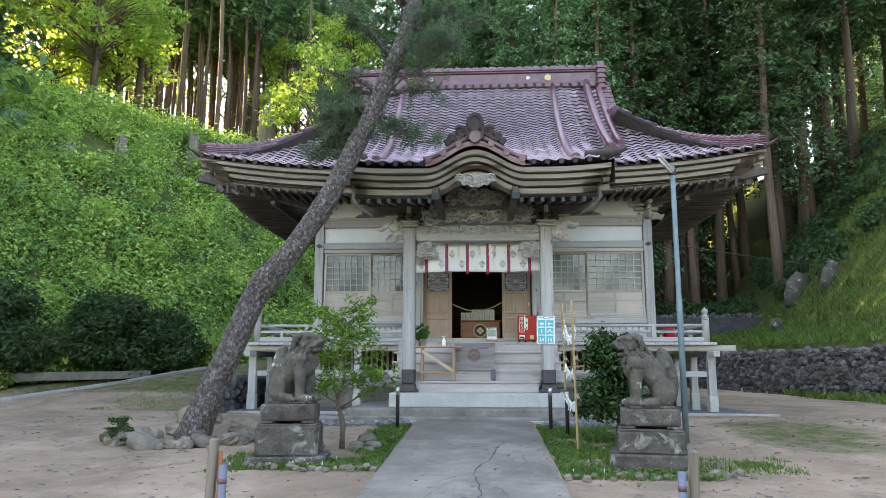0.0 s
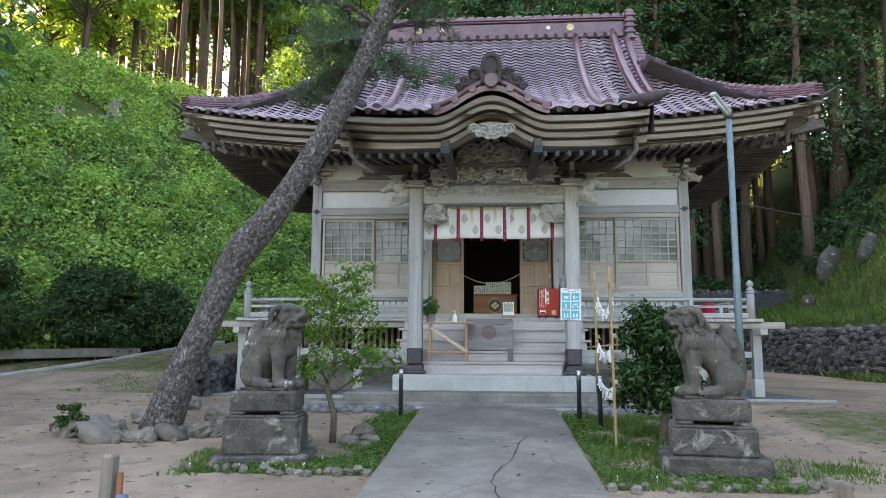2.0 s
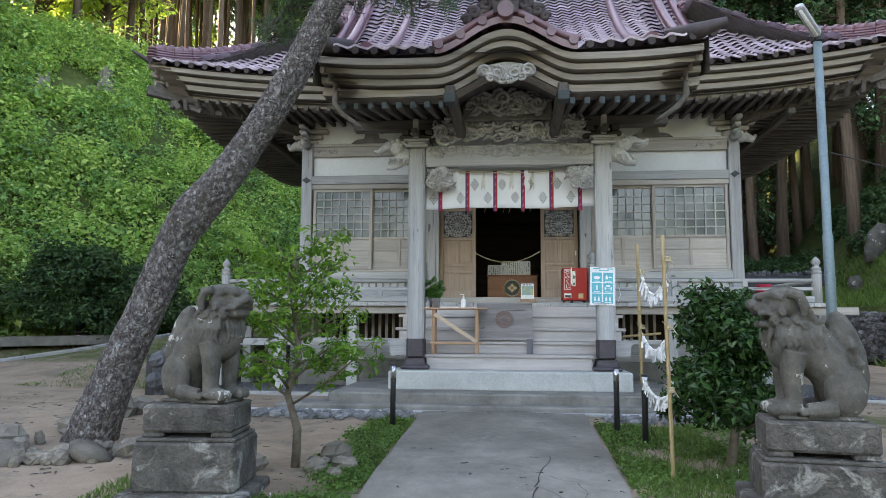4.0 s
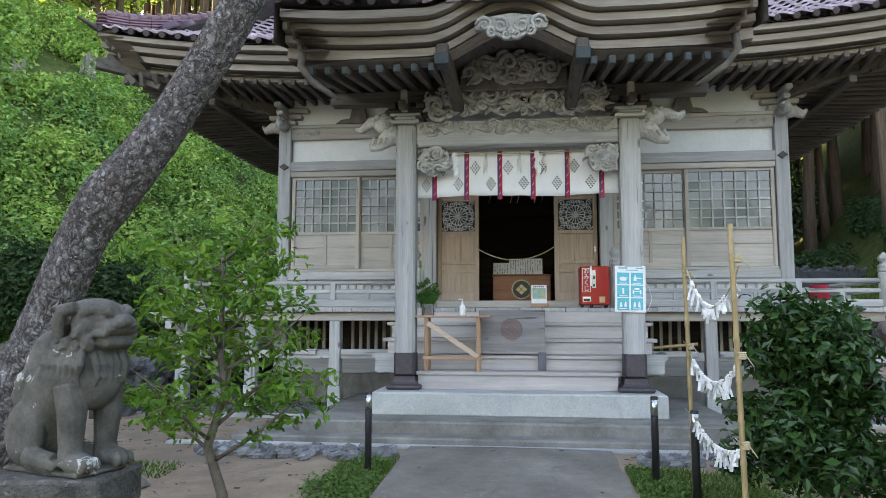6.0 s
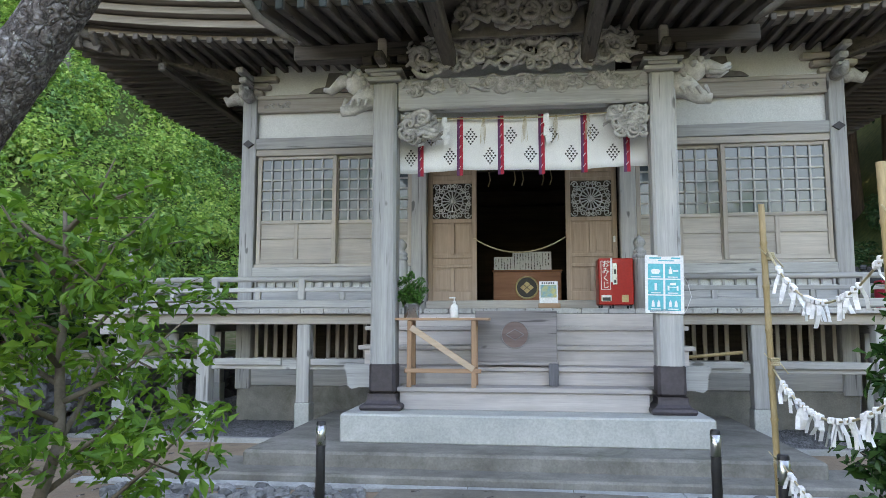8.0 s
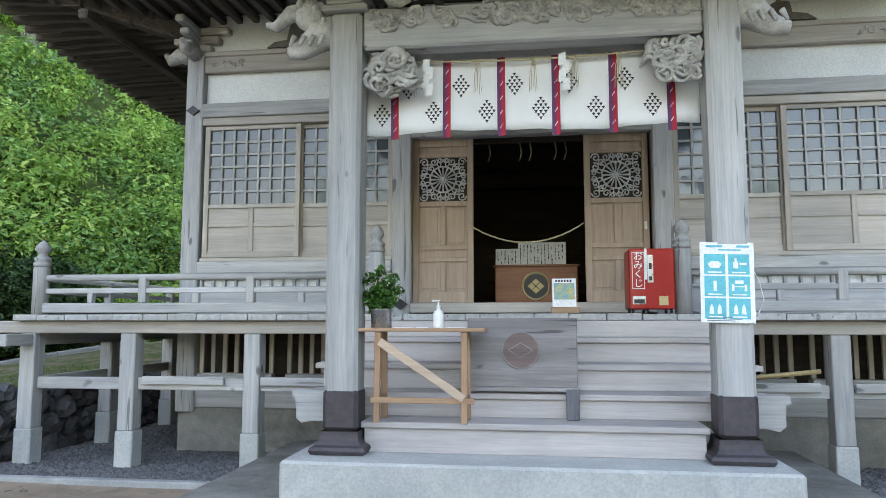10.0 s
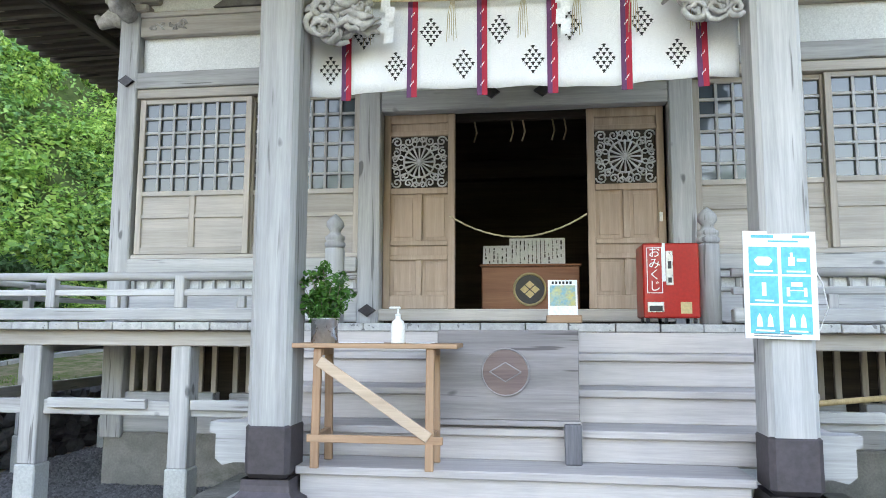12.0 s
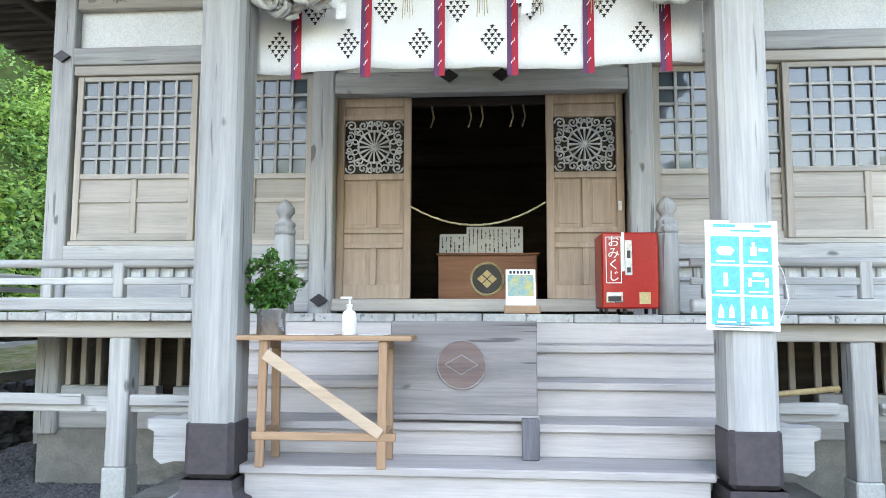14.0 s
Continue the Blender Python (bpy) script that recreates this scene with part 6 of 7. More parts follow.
            p[:, 2] += z + 0.12 - droop * ln * u * u
            pts.append(p)
            nrm.append(np.tile(d * 0.5 + np.array([0, 0, 0.8]), (sprays, 1)))
    part("trunk", tr, M[bark], t)
    v, f = leaves(np.concatenate(pts), np.concatenate(nrm), size, nr, 0.62, 0.6)
    part("crown", quads("crown", v, f, M[leaf]), M[leaf], t)
    return t


# screen: made-up dense tree whose copies block the sun
screen = [conifer("cedar_tree", 25, 0.36, 0.06, 3.2, 34, 26, 71, "tall dense conifer added to keep the sun off the clearing", size=0.5)]
slim = [conifer("cedar_tree", 24, 0.17, 0.50, 1.7, 18, 12, 81 + k, "thin bare-trunked conifer in a close stand") for k in range(2)]
full = [conifer("cedar_tree", 25, 0.36, 0.10, 2.9, 40, 40, 41 + k, "tall dense dark green conifer in the forest", size=0.28) for k in range(2)]
mid = [conifer("cedar_tree", 26, 0.30, 0.34, 2.5, 32, 34, 51 + k, "tall conifer with a bare lower trunk", "shaded_leaf", size=0.30) for k in range(2)]
bare = [conifer("cedar_tree", 24, 0.17, 0.58, 2.0, 20, 12, 61 + k, "slim bare-trunked conifer on the sunlit hilltop") for k in range(2)]


def plant(kind, x, y, k, s=1.0):
    copy_thing(kind[k % len(kind)], pose(x, y, gz(x, y) - 0.1, 0, 0, (k * 77) % 360) @ Matrix.Diagonal((s, s, s, 1)))


tr_ = random.Random(77)
k = 0
for _ in range(52):
    D, sl = tr_.uniform(34, 66), tr_.uniform(-0.70, -0.22)
    x, y = 0.15 + sl * D, -15.4 + D
    if (-x - 11.8) * 0.85 + (y - 10.1) * 0.53 > 8.8:
        plant(bare, x, y, k, tr_.uniform(0.85, 1.1))
        k += 1
for _ in range(46):
    D, sl = tr_.uniform(46, 72), tr_.uniform(-0.22, 0.30)
    plant(full if tr_.random() < 0.75 else mid, 0.15 + sl * D, -15.4 + D, k, tr_.uniform(0.85, 1.15))
    k += 1
for _ in range(58):
    D, sl = tr_.uniform(42, 74), tr_.uniform(0.26, 0.80)
    plant(mid if D < 58 else full, 0.15 + sl * D, -15.4 + D, k, tr_.uniform(0.85, 1.15))
    k += 1
for _ in range(16):
    D, sl = tr_.uniform(42, 50), tr_.uniform(0.19, 0.50)
    plant(mid, 0.15 + sl * D, -15.4 + D, k, tr_.uniform(0.85, 1.15))
    k += 1
# the screen rows are added out of view, left, to shade clearing and roof
for x, y, kd in ((16.0, 23.5, mid), (11.2, 27.5, mid), (21.5, 25.0, mid), (22.5, 18.0, mid), (27, 12, full), (24, 8, full), (19.3, 27.0, full)) + tuple((-22 - 3.1 * i + (j % 2) * 1.5, -8 + 3.2 * j, screen) for i in range(6) for j in range(9) if (-22 - 3.1 * i) / (7.4 + 3.2 * j) < -0.84):
    plant(kd, x, y, k)
    k += 1
for _ in range(60):
    D, sl = tr_.uniform(43, 60), tr_.uniform(-0.56, -0.33)
    plant(slim, 0.15 + sl * D, -15.4 + D, k, tr_.uniform(0.85, 1.1))
    k += 1
for _ in range(34):
    D, sl = tr_.uniform(54, 76), tr_.uniform(-0.66, -0.20)
    plant(slim, 0.15 + sl * D, -15.4 + D, k, tr_.uniform(0.9, 1.15))
    k += 1
for _ in range(18):
    D, sl = tr_.uniform(42, 54), tr_.uniform(-0.12, 0.17)
    plant(full, 0.15 + sl * D, -15.4 + D, k, tr_.uniform(0.8, 1.0))
    k += 1
for x, y in ((4.5, 23.5), (7.2, 25.5), (2.0, 26.0), (9.3, 28.0)):
    plant(full, x, y, k, 0.9)
    k += 1
for o in full + mid + bare + screen + slim:
    o.location = (tr_.uniform(-30, 40), 62 + tr_.uniform(0, 10), gz(0, 62))


def broad_tree(name, x, y, h, r, seed, label, n=46, leaf="sunlit_leaf", size=0.30, per=90):
    rng, nr = random.Random(seed), np.random.default_rng(seed)
    z = gz(x, y) - 0.1
    t = thing(name, (x, y, z), label, "tree", "broadleaf trees")
    tr, cs = MB(), []
    tr.tube([(x, y, z), (x + 0.1, y, z + h * 0.3), (x - 0.1, y + 0.1, z + h * 0.6), (x, y, z + h * 0.95)], [0.2, 0.16, 0.1, 0.03], 8)
    for i in range(n):
        a, f = i * 2.4, rng.uniform(0.35, 1.0)
        ln = r * math.sin(math.pi * min(0.95, max(0.15, f * 0.9))) * rng.uniform(0.5, 1.1)
        e = Vector((x + ln * math.cos(a), y + ln * math.sin(a), z + h * f + rng.uniform(-0.3, 0.5)))
        tr.tube([(x, y, z + h * f * 0.75), tuple(Vector((x, y, z + h * f * 0.85)).lerp(e, 0.5) + Vector((0, 0, 0.2))), tuple(e)], [0.06, 0.04, 0.015], 4, False)
        cs.append(tuple(e))
    part("trunk", tr, M["cedar_bark"], t)
    v, f = clump_leaves(cs, [rng.uniform(0.6, 1.2) for _ in cs], per, size, nr, 0.6, 0.7, 0.55)
    part("crown", quads("crown", v, f, M[leaf]), M[leaf], t)


# hilltop trees, part of their sunlit glow is leaf colour
for i, (D, sl, h, r) in enumerate(((32, -0.60, 9, 3.6), (36, -0.66, 11, 4.2), (38, -0.72, 9, 4.0), (52, -0.28, 15, 4.2), (58, -0.5, 17, 5), (62, -0.62, 16, 5), (60, -0.38, 18, 5), (39, -0.24, 12, 3.2), (43, -0.19, 14, 3.2), (35, -0.56, 8, 2.6))):
    broad_tree("broadleaf_tree", 0.15 + sl * D, -15.4 + D, h, r, 90 + i, "leafy broadleaf tree on the hilltop, yellow-green sun glow put into its leaf colour")
for i, (x, y, h) in enumerate(((-14, -44, 15), (-5, -50, 17), (5, -47, 16), (15, -43, 14))):
    broad_tree("broadleaf_tree", x, y, h, 4.5, 120 + i, "leafy broadleaf tree across the yard from the shrine", 40, "cedar_leaf", 0.4, 60)
# stumps on the slope
for x, y, h, r in ((-17.14, 12.15, 1.0, 0.27), (-16.27, 14.7, 1.1, 0.25), (-15.0, 19.5, 1.7, 0.28), (-12.9, 25.0, 3.4, 0.5)):
    z = gz(x, y)
    mb, sr, n = MB(), random.Random(int(x * 100)), 14
    tops = [h * sr.uniform(0.62, 1.08) for _ in range(n)]
    ring = [(math.cos(2 * math.pi * i / n) * r * sr.uniform(0.85, 1.12), math.sin(2 * math.pi * i / n) * r * sr.uniform(0.85, 1.12)) for i in range(n)]
    for i in range(n):
        j = (i + 1) % n
        (xa, ya), (xb, yb) = ring[i], ring[j]
        mb.add([(x + xa * 1.5, y + ya * 1.5, z - 0.3), (x + xb * 1.5, y + yb * 1.5, z - 0.3), (x + xb, y + yb, z + h * 0.4), (x + xa, y + ya, z + h * 0.4),
                (x + xb * 0.9, y + yb * 0.9, z + tops[j]), (x + xa * 0.9, y + ya * 0.9, z + tops[i]), (x, y, z + h * 0.7)], [(0, 1, 2, 3), (3, 2, 4, 5), (5, 4, 6)])
    solid("tree_stump", mb, M["pale_bark"], "pale broken tree stump on the slope", "stump", "stumps on the slope")


# ---- guardian lions ----
def lion(name, at, face, label, mouth_open, yaw):
    """A seated stone guardian that looks along +x before it is turned."""
    mb = MB()
    mb.box(-0.38, 0.28, -0.19, 0.19, 0.0, 0.025, 0.012)
    # rump, haunches, back and chest
    mb.ball((-0.25, 0, 0.24), (0.18, 0.19, 0.24), 12)
    mb.tube([(-0.26, 0, 0.22), (-0.17, 0, 0.40), (-0.02, 0, 0.53), (0.10, 0, 0.63), (0.17, 0, 0.74)], [0.18, 0.19, 0.20, 0.185, 0.16], 16)
    mb.ball((0.15, 0, 0.52), (0.17, 0.185, 0.17), 12)
    mb.ball((0.17, 0, 0.64), (0.145, 0.165, 0.14), 12)
    for s in (-1, 1):
        mb.ball((-0.24, s * 0.145, 0.215), (0.165, 0.085, 0.195), 12)
        mb.tube([(-0.16, s * 0.17, 0.09), (-0.03, s * 0.17, 0.075), (0.06, s * 0.17, 0.065)], [0.07, 0.062, 0.058], 10)
        mb.tube([(0.13, s * 0.13, 0.50), (0.155, s * 0.135, 0.34), (0.15, s * 0.13, 0.16), (0.16, s * 0.13, 0.06)], [0.105, 0.088, 0.072, 0.078], 12)
        mb.ball((0.215, s * 0.13, 0.075), (0.12, 0.085, 0.06), 10)
        for k in range(3):
            mb.ball((0.305, s * 0.13 + (k - 1) * 0.05, 0.068), (0.042, 0.027, 0.042), 8)
            mb.ball((0.09, s * 0.17 + (k - 1) * 0.038, 0.062), (0.035, 0.02, 0.032), 8)
    # head: flat crown, heavy brow, broad muzzle
    mb.ball((0.19, 0, 0.86), (0.165, 0.165, 0.135), 12)
    mb.ball((0.16, 0, 0.945), (0.15, 0.155, 0.06), 10)
    mb.box(0.22, 0.415, -0.125, 0.125, 0.795, 0.875, 0.035)
    jaw = 0.05 if mouth_open else 0.0
    mb.box(0.18, 0.385, -0.11, 0.11, 0.715 - jaw * 0.6, 0.788 - jaw, 0.03)
    mb.ball((0.405, 0, 0.872), (0.055, 0.075, 0.04), 8)
    for s in (-1, 1):
        mb.ball((0.42, s * 0.05, 0.855), (0.035, 0.035, 0.028), 8)
        mb.ball((0.315, s * 0.095, 0.89), (0.04, 0.032, 0.03), 8)
        mb.tube([(0.20, s * 0.145, 0.905), (0.28, s * 0.125, 0.94), (0.365, s * 0.075, 0.925), (0.38, s * 0.02, 0.905)], [0.03, 0.036, 0.032, 0.024], 8)
        mb.tube([(0.39, s * 0.115, 0.79), (0.33, s * 0.135, 0.80), (0.26, s * 0.14, 0.775), (0.20, s * 0.15, 0.80)], [0.018, 0.022, 0.02, 0.016], 8)
        mb.tube([(0.17, s * 0.165, 0.95), (0.08, s * 0.185, 0.93), (0.04, s * 0.18, 0.84), (0.05, s * 0.17, 0.77)], [0.035, 0.045, 0.042, 0.022], 8)
        for k, (cx, cz) in enumerate(((0.27, 0.735), (0.19, 0.725), (0.11, 0.74), (0.05, 0.70), (0.22, 0.80))):
            mb.ball((cx, s * (0.135 + 0.008 * k), cz), (0.045, 0.035, 0.045), 8)
            mb.tube([(cx + 0.034 * math.cos(a) * (1 - a / 14), s * (0.168 + 0.008 * k), cz + 0.034 * math.sin(a) * (1 - a / 14)) for a in [i * 0.8 for i in range(12)]], 0.011, 5)
        for k in range(7):
            x0 = 0.24 - 0.052 * k
            mb.tube([(x0, s * 0.155, 0.70), (x0 + 0.018, s * 0.185, 0.62 - 0.012 * (k % 2)), (x0 - 0.012, s * 0.188, 0.545), (x0 + 0.01, s * 0.17, 0.49)], [0.022, 0.027, 0.02, 0.007], 6)
    for k in range(5):
        y = -0.10 + 0.05 * k
        mb.tube([(0.27, y, 0.70), (0.31, y * 1.1, 0.62), (0.315, y, 0.55), (0.30, y, 0.50)], [0.022, 0.026, 0.02, 0.007], 6)
    for row in range(4):
        for k in range(5):
            y = (-0.10 + 0.05 * k)
            mb.tube([(0.03 - 0.055 * row, y, 0.86 - 0.075 * row), (-0.015 - 0.055 * row, y * 1.05, 0.80 - 0.075 * row), (-0.005 - 0.055 * row, y, 0.74 - 0.075 * row)], [0.022, 0.032, 0.012], 6)
    # upright leaf-shaped tail
    mb.tube([(-0.36, 0, 0.10), (-0.37, 0, 0.30), (-0.33, 0, 0.48), (-0.27, 0, 0.64), (-0.235, 0, 0.75), (-0.22, 0, 0.81)], [0.07, 0.10, 0.12, 0.115, 0.085, 0.03], 12)
    for s in (-1, 1):
        mb.tube([(-0.37, s * 0.06, 0.26), (-0.36, s * 0.115, 0.42), (-0.31, s * 0.12, 0.54), (-0.29, s * 0.09, 0.64)], [0.03, 0.05, 0.045, 0.015], 8)
    ob = part(name, mb, M["lion"])
    ob.matrix_world = Matrix.Translation(at) @ Matrix.Rotation(radians(yaw + (0 if face > 0 else 180)), 4, "Z") @ Matrix.Diagonal((0.90, 0.88, 0.97, 1))
    md = ob.modifiers.new("weathered", "REMESH")
    md.mode, md.voxel_size, md.use_smooth_shade = "VOXEL", 0.008, True
    sm = ob.modifiers.new("worn", "SMOOTH")
    sm.factor, sm.iterations = 0.5, 2
    return tagged(ob, label, "statue", "guardian lions")


def pedestal(x, y, yaw, zb, dz, k, label):
    m = Matrix.Translation((x, y, dz)) @ Matrix.Rotation(radians(yaw), 4, "Z") @ Matrix.Diagonal((k, k, 1, 1))
    t = thing("pedestal", (x, y, zb), label, "pedestal", "lion pedestals")
    part("plinth", MB().box(-0.60, 0.60, -0.47, 0.47, -0.25, zb + 0.06, 0.02, m), M["stone"], t)
    part("base_block", MB().box(-0.48, 0.48, -0.37, 0.37, zb + 0.062, 0.315, 0.02, m), M["stone"], t)
    part("base_block_top", MB().box(-0.46, 0.46, -0.345, 0.345, 0.317, 0.345, 0.012, m), M["stone"], t)
    part("upper_block", MB().box(-0.425, 0.425, -0.31, 0.31, 0.385, 0.60, 0.02, m), M["stone"], t)
    for sx in (-1, 1):
        part("block_foot", MB().box(min(sx * 0.22, sx * 0.42), max(sx * 0.22, sx * 0.42), -0.30, 0.30, 0.347, 0.384, 0.012, m), M["stone"], t)


pedestal(-2.50, -5.62, 5, -0.13, -0.015, 0.85, "two-tier lichened stone pedestal")
pedestal(2.31, -5.75, -10, -0.02, -0.045, 0.87, "two-tier lichened stone pedestal, slightly turned")
lion("guardian_lion", (-2.45, -5.60, 0.587), 1, "weathered grey stone guardian lion with closed mouth", False, -17)
lion("guardian_lion", (2.28, -5.75, 0.557), -1, "weathered grey stone guardian lion with open mouth", True, -6)

# ---- pole lamp, bollards, stakes ----
lamp = thing("street_lamp", (3.30, -3.8, gz(3.3, -3.8)), "grey-blue steel pole with a tilted tube lamp", "street lamp")
part("pole", MB().lathe([(0.05, -0.15), (0.05, 2.2), (0.043, 2.22), (0.043, 4.40), (0.03, 4.42)], 3.30, -3.8, -0.04, 12), M["pole"], lamp)
part("clamp", MB().box(3.25, 3.35, -3.86, -3.74, 4.22, 4.32, 0.01), M["iron"], lamp)
part("arm", MB().tube([(3.30, -3.82, 4.27), (3.20, -3.9, 4.33)], 0.018, 8), M["iron"], lamp)
part("lamp_head", MB().beam((3.28, -3.86, 4.27), (2.98, -4.16, 4.47), 0.09, 0.075, 0.02), M["zinc"], lamp, "grey lamp housing")
part("tube", MB().tube([(3.25, -3.9, 4.255), (3.00, -4.15, 4.43)], 0.022, 8), M["white"], lamp, "unlit white lamp tube")
wire = [(3.3 + 30 * t, -3.8 + 26 * t, 3.05 + 3.5 * t - 3.2 * t * (1 - t)) for t in [i / 24 for i in range(25)]]
solid("cable", MB().tube(wire, 0.008, 4), M["black"], "thin black cable strung to the forest", "cable")
for x, y in ((-1.40, -2.57), (1.30, -2.66), (1.52, -3.27)):
    z = gz(x, y)
    b = thing("bollard", (x, y, z), "thin black steel bollard with a silver band", "bollard", "bollards by the path")
    h = (0.745 if x != 1.52 else 0.70) - z
    part("tube", MB().lathe([(0.034, -0.02), (0.034, h - 0.01), (0.028, h)], x, y, z, 12), M["black"], b)
    part("band", MB().lathe([(0.0355, h - 0.17), (0.0355, h - 0.03)], x, y, z, 12), M["steel"], b, "silver reflective band")
for sx, x, y in ((-1, -1.92, -10.0), (1, 1.60, -10.1)):
    z = gz(x, y)
    solid("wooden_stake", MB().beam((x, y, z - 0.1), (x + 0.03, y, 0.56 if sx < 0 else 0.51), 0.085, 0.06, 0.012), M["stake"], "short weathered wooden stake in the sand", "stake", "gate stakes")
    bx = x - sx * (0.125 if sx < 0 else 0.07)
    bp = thing("steel_post", (bx, y - 0.05, z), "short dull blue steel post strapped with rusty wire", "post", "gate posts")
    part("tube", MB().lathe([(0.03, -0.05), (0.03, 0.37 - z), (0.0, 0.375 - z)], bx, y - 0.05, z, 10), M["pole_blue"], bp)
    part("strap", MB().lathe([(0.033, 0.24 - z), (0.033, 0.28 - z)], bx, y - 0.05, z, 10), M["ridge"], bp)
    if sx < 0:
        solid("thin_stake", MB().beam((x + 0.075, y, z - 0.05), (x + 0.085, y, 0.47), 0.022, 0.03, 0.004), M["box_wood"], "thin reddish wooden slat beside the stake", "stake")

# ---- bamboo poles with tied paper fortunes ----
poles = []
for x, y, h, tx in ((1.52, -3.2, 2.17, 1.487), (1.50, -4.72, 2.08, 1.46)):
    z = gz(x, y)
    t = thing("bamboo_pole", (x, y, z), "upright dry bamboo pole with a tied straw rope", "pole", "bamboo poles")
    n, cp, cr_ = 9, [], []
    for k in range(n):
        for f, r in ((0.0, 0.0205), (0.04, 0.0225), (0.08, 0.0185), (0.94, 0.018)):
            q = (k + f) / n
            cp.append((x + (tx - x) * q, y, z - 0.1 + (h - z + 0.1) * q))
            cr_.append(r)
    mb = MB().tube(cp, cr_, 8)
    part("cane", mb, M["bamboo"], t)
    for hz in (1.84, 1.22, 0.66):
        kn = MB()
        for q in range(4):
            kn.tube([(x + 0.026 * math.cos(a), y + 0.026 * math.sin(a), hz + q * 0.012 - 0.02) for a in [i * math.pi / 4 for i in range(9)]], 0.007, 5, False)
        kn.tube([(x - 0.02, y - 0.02, hz), (x - 0.07, y - 0.05, hz + 0.05)], 0.004, 4)
        kn.tube([(x + 0.02, y - 0.02, hz), (x + 0.06, y - 0.05, hz - 0.07)], 0.004, 4)
        part("knot", kn, M["straw"], t, "straw rope knot")
fr_ = random.Random(31)
for za, zb_, sag in ((1.88, 1.80, 0.30), (1.18, 1.22, 0.22), (0.68, 0.64, 0.14)):
    rope = thing("fortune_rope", (1.51, -4.0, za), "sagging straw rope hung with folded white paper fortunes", "rope", "fortune ropes")
    pts = [Vector((1.51, -3.2 - 1.52 * t, za + (zb_ - za) * t - 4 * sag * t * (1 - t))) for t in [i / 16 for i in range(17)]]
    part("cord", MB().tube(pts, 0.006, 5), M["straw"], rope)
    for i in range(34):
        t = fr_.uniform(0.10, 0.90)
        p = pts[int(t * 16)].lerp(pts[min(16, int(t * 16) + 1)], t * 16 % 1)
        mb, a, ln = MB(), fr_.uniform(-1.2, 1.2), fr_.uniform(0.06, 0.13)
        w = 0.011
        dx, dy = math.cos(a) * w, math.sin(a) * w
        ox, oy = fr_.uniform(-0.03, 0.03), fr_.uniform(-0.02, 0.02)
        mb.add([p + Vector((-dx, -dy, 0.01)), p + Vector((dx, dy, 0.01)), p + Vector((dx + ox, dy + oy, -ln * 0.5)), p + Vector((-dx + ox, -dy + oy, -ln * 0.5)),
                p + Vector((dx + ox * 1.6, dy - oy, -ln)), p + Vector((-dx + ox * 1.6, -dy - oy, -ln))], [(0, 1, 2, 3), (3, 2, 4, 5)])
        mb.box(p.x - 0.014, p.x + 0.014, p.y - 0.010, p.y + 0.010, p.z - 0.014, p.z + 0.016, 0.005)
        part("paper_strip", mb, M["paper"], rope)


# ---- porch carvings ----
def relief(name, x0, x1, z0, z1, y, n, seed, label, mat_key="carve", big=0.10, th=0.022, parent=None, depth=0.03):
    """A pierced carving: scrolls, blossoms and a winding body over a low bed."""
    rng, mb = random.Random(seed), MB()
    for _ in range(n):
        r = big * rng.uniform(0.35, 1.0)
        cx, cz = rng.uniform(x0 + r * 0.7, x1 - r * 0.7), rng.uniform(min(z0 + r * 0.7, z1 - 0.01), max(z1 - r * 0.7, z0 + 0.01))
        yy = y - rng.uniform(0, depth)
        kind = rng.random()
        if kind < 0.55:
            scroll(mb, cx, cz, yy, r, rng.uniform(0.9, 1.7), th * rng.uniform(0.6, 1.2), rng.uniform(0, 6.3), rng.choice((-1, 1)))
        elif kind < 0.8:
            for k in range(5):
                a = k * 1.257 + rng.random()
                mb.ball((cx + 0.45 * r * math.cos(a), yy, cz + 0.45 * r * math.sin(a)), (r * 0.34, th * 0.7, r * 0.34), 5)
            mb.ball((cx, yy - th * 0.5, cz), (r * 0.2, th * 0.6, r * 0.2), 5)
        else:
            a = rng.uniform(-0.6, 0.6)
            mb.tube([(cx - 1.5 * r, yy, cz - 1.5 * r * math.sin(a)), (cx - 0.5 * r, yy - 0.01, cz + 0.3 * r), (cx + 0.5 * r, yy, cz - 0.2 * r), (cx + 1.5 * r, yy, cz + 1.5 * r * math.sin(a))], [th * 0.4, th, th, th * 0.3], 6)
    if parent is not None:
        return part(name, mb, M[mat_key], parent, label)
    return solid(name, mb, M[mat_key], label, "carving")


relief("beam_relief", -1.30, 1.34, 3.94, 4.15, -0.075, 85, 1, "shallow carved blossoms and waves", big=0.095, th=0.022, parent=porch, depth=0.008)
drg = MB()
pts = [(-1.05 + 2.1 * t, -0.10 - 0.06 * math.sin(9 * t), 4.32 + 0.10 * math.sin(t * 15) + 0.16 * math.sin(math.pi * t)) for t in [i / 40 for i in range(41)]]
drg.tube(pts, [0.03 + 0.045 * math.sin(math.pi * i / 40) for i in range(41)], 8)
o = relief("dragon_carving", -1.20, 1.24, 4.17, 4.60, -0.10, 165, 2, "pierced wooden carving of a dragon among clouds", big=0.14, th=0.034, depth=0.12)
part("body", drg, M["carve"], o)
relief("gable_carving", -0.66, 0.66, 4.50, 4.92, -0.42, 85, 3, "deep carved waves and beast under the porch gable", "carve_shade", 0.15, 0.038, depth=0.14)
# dark sheet behind the carving, painted as the shadow in its gaps
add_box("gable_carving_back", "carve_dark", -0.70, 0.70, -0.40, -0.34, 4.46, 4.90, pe)
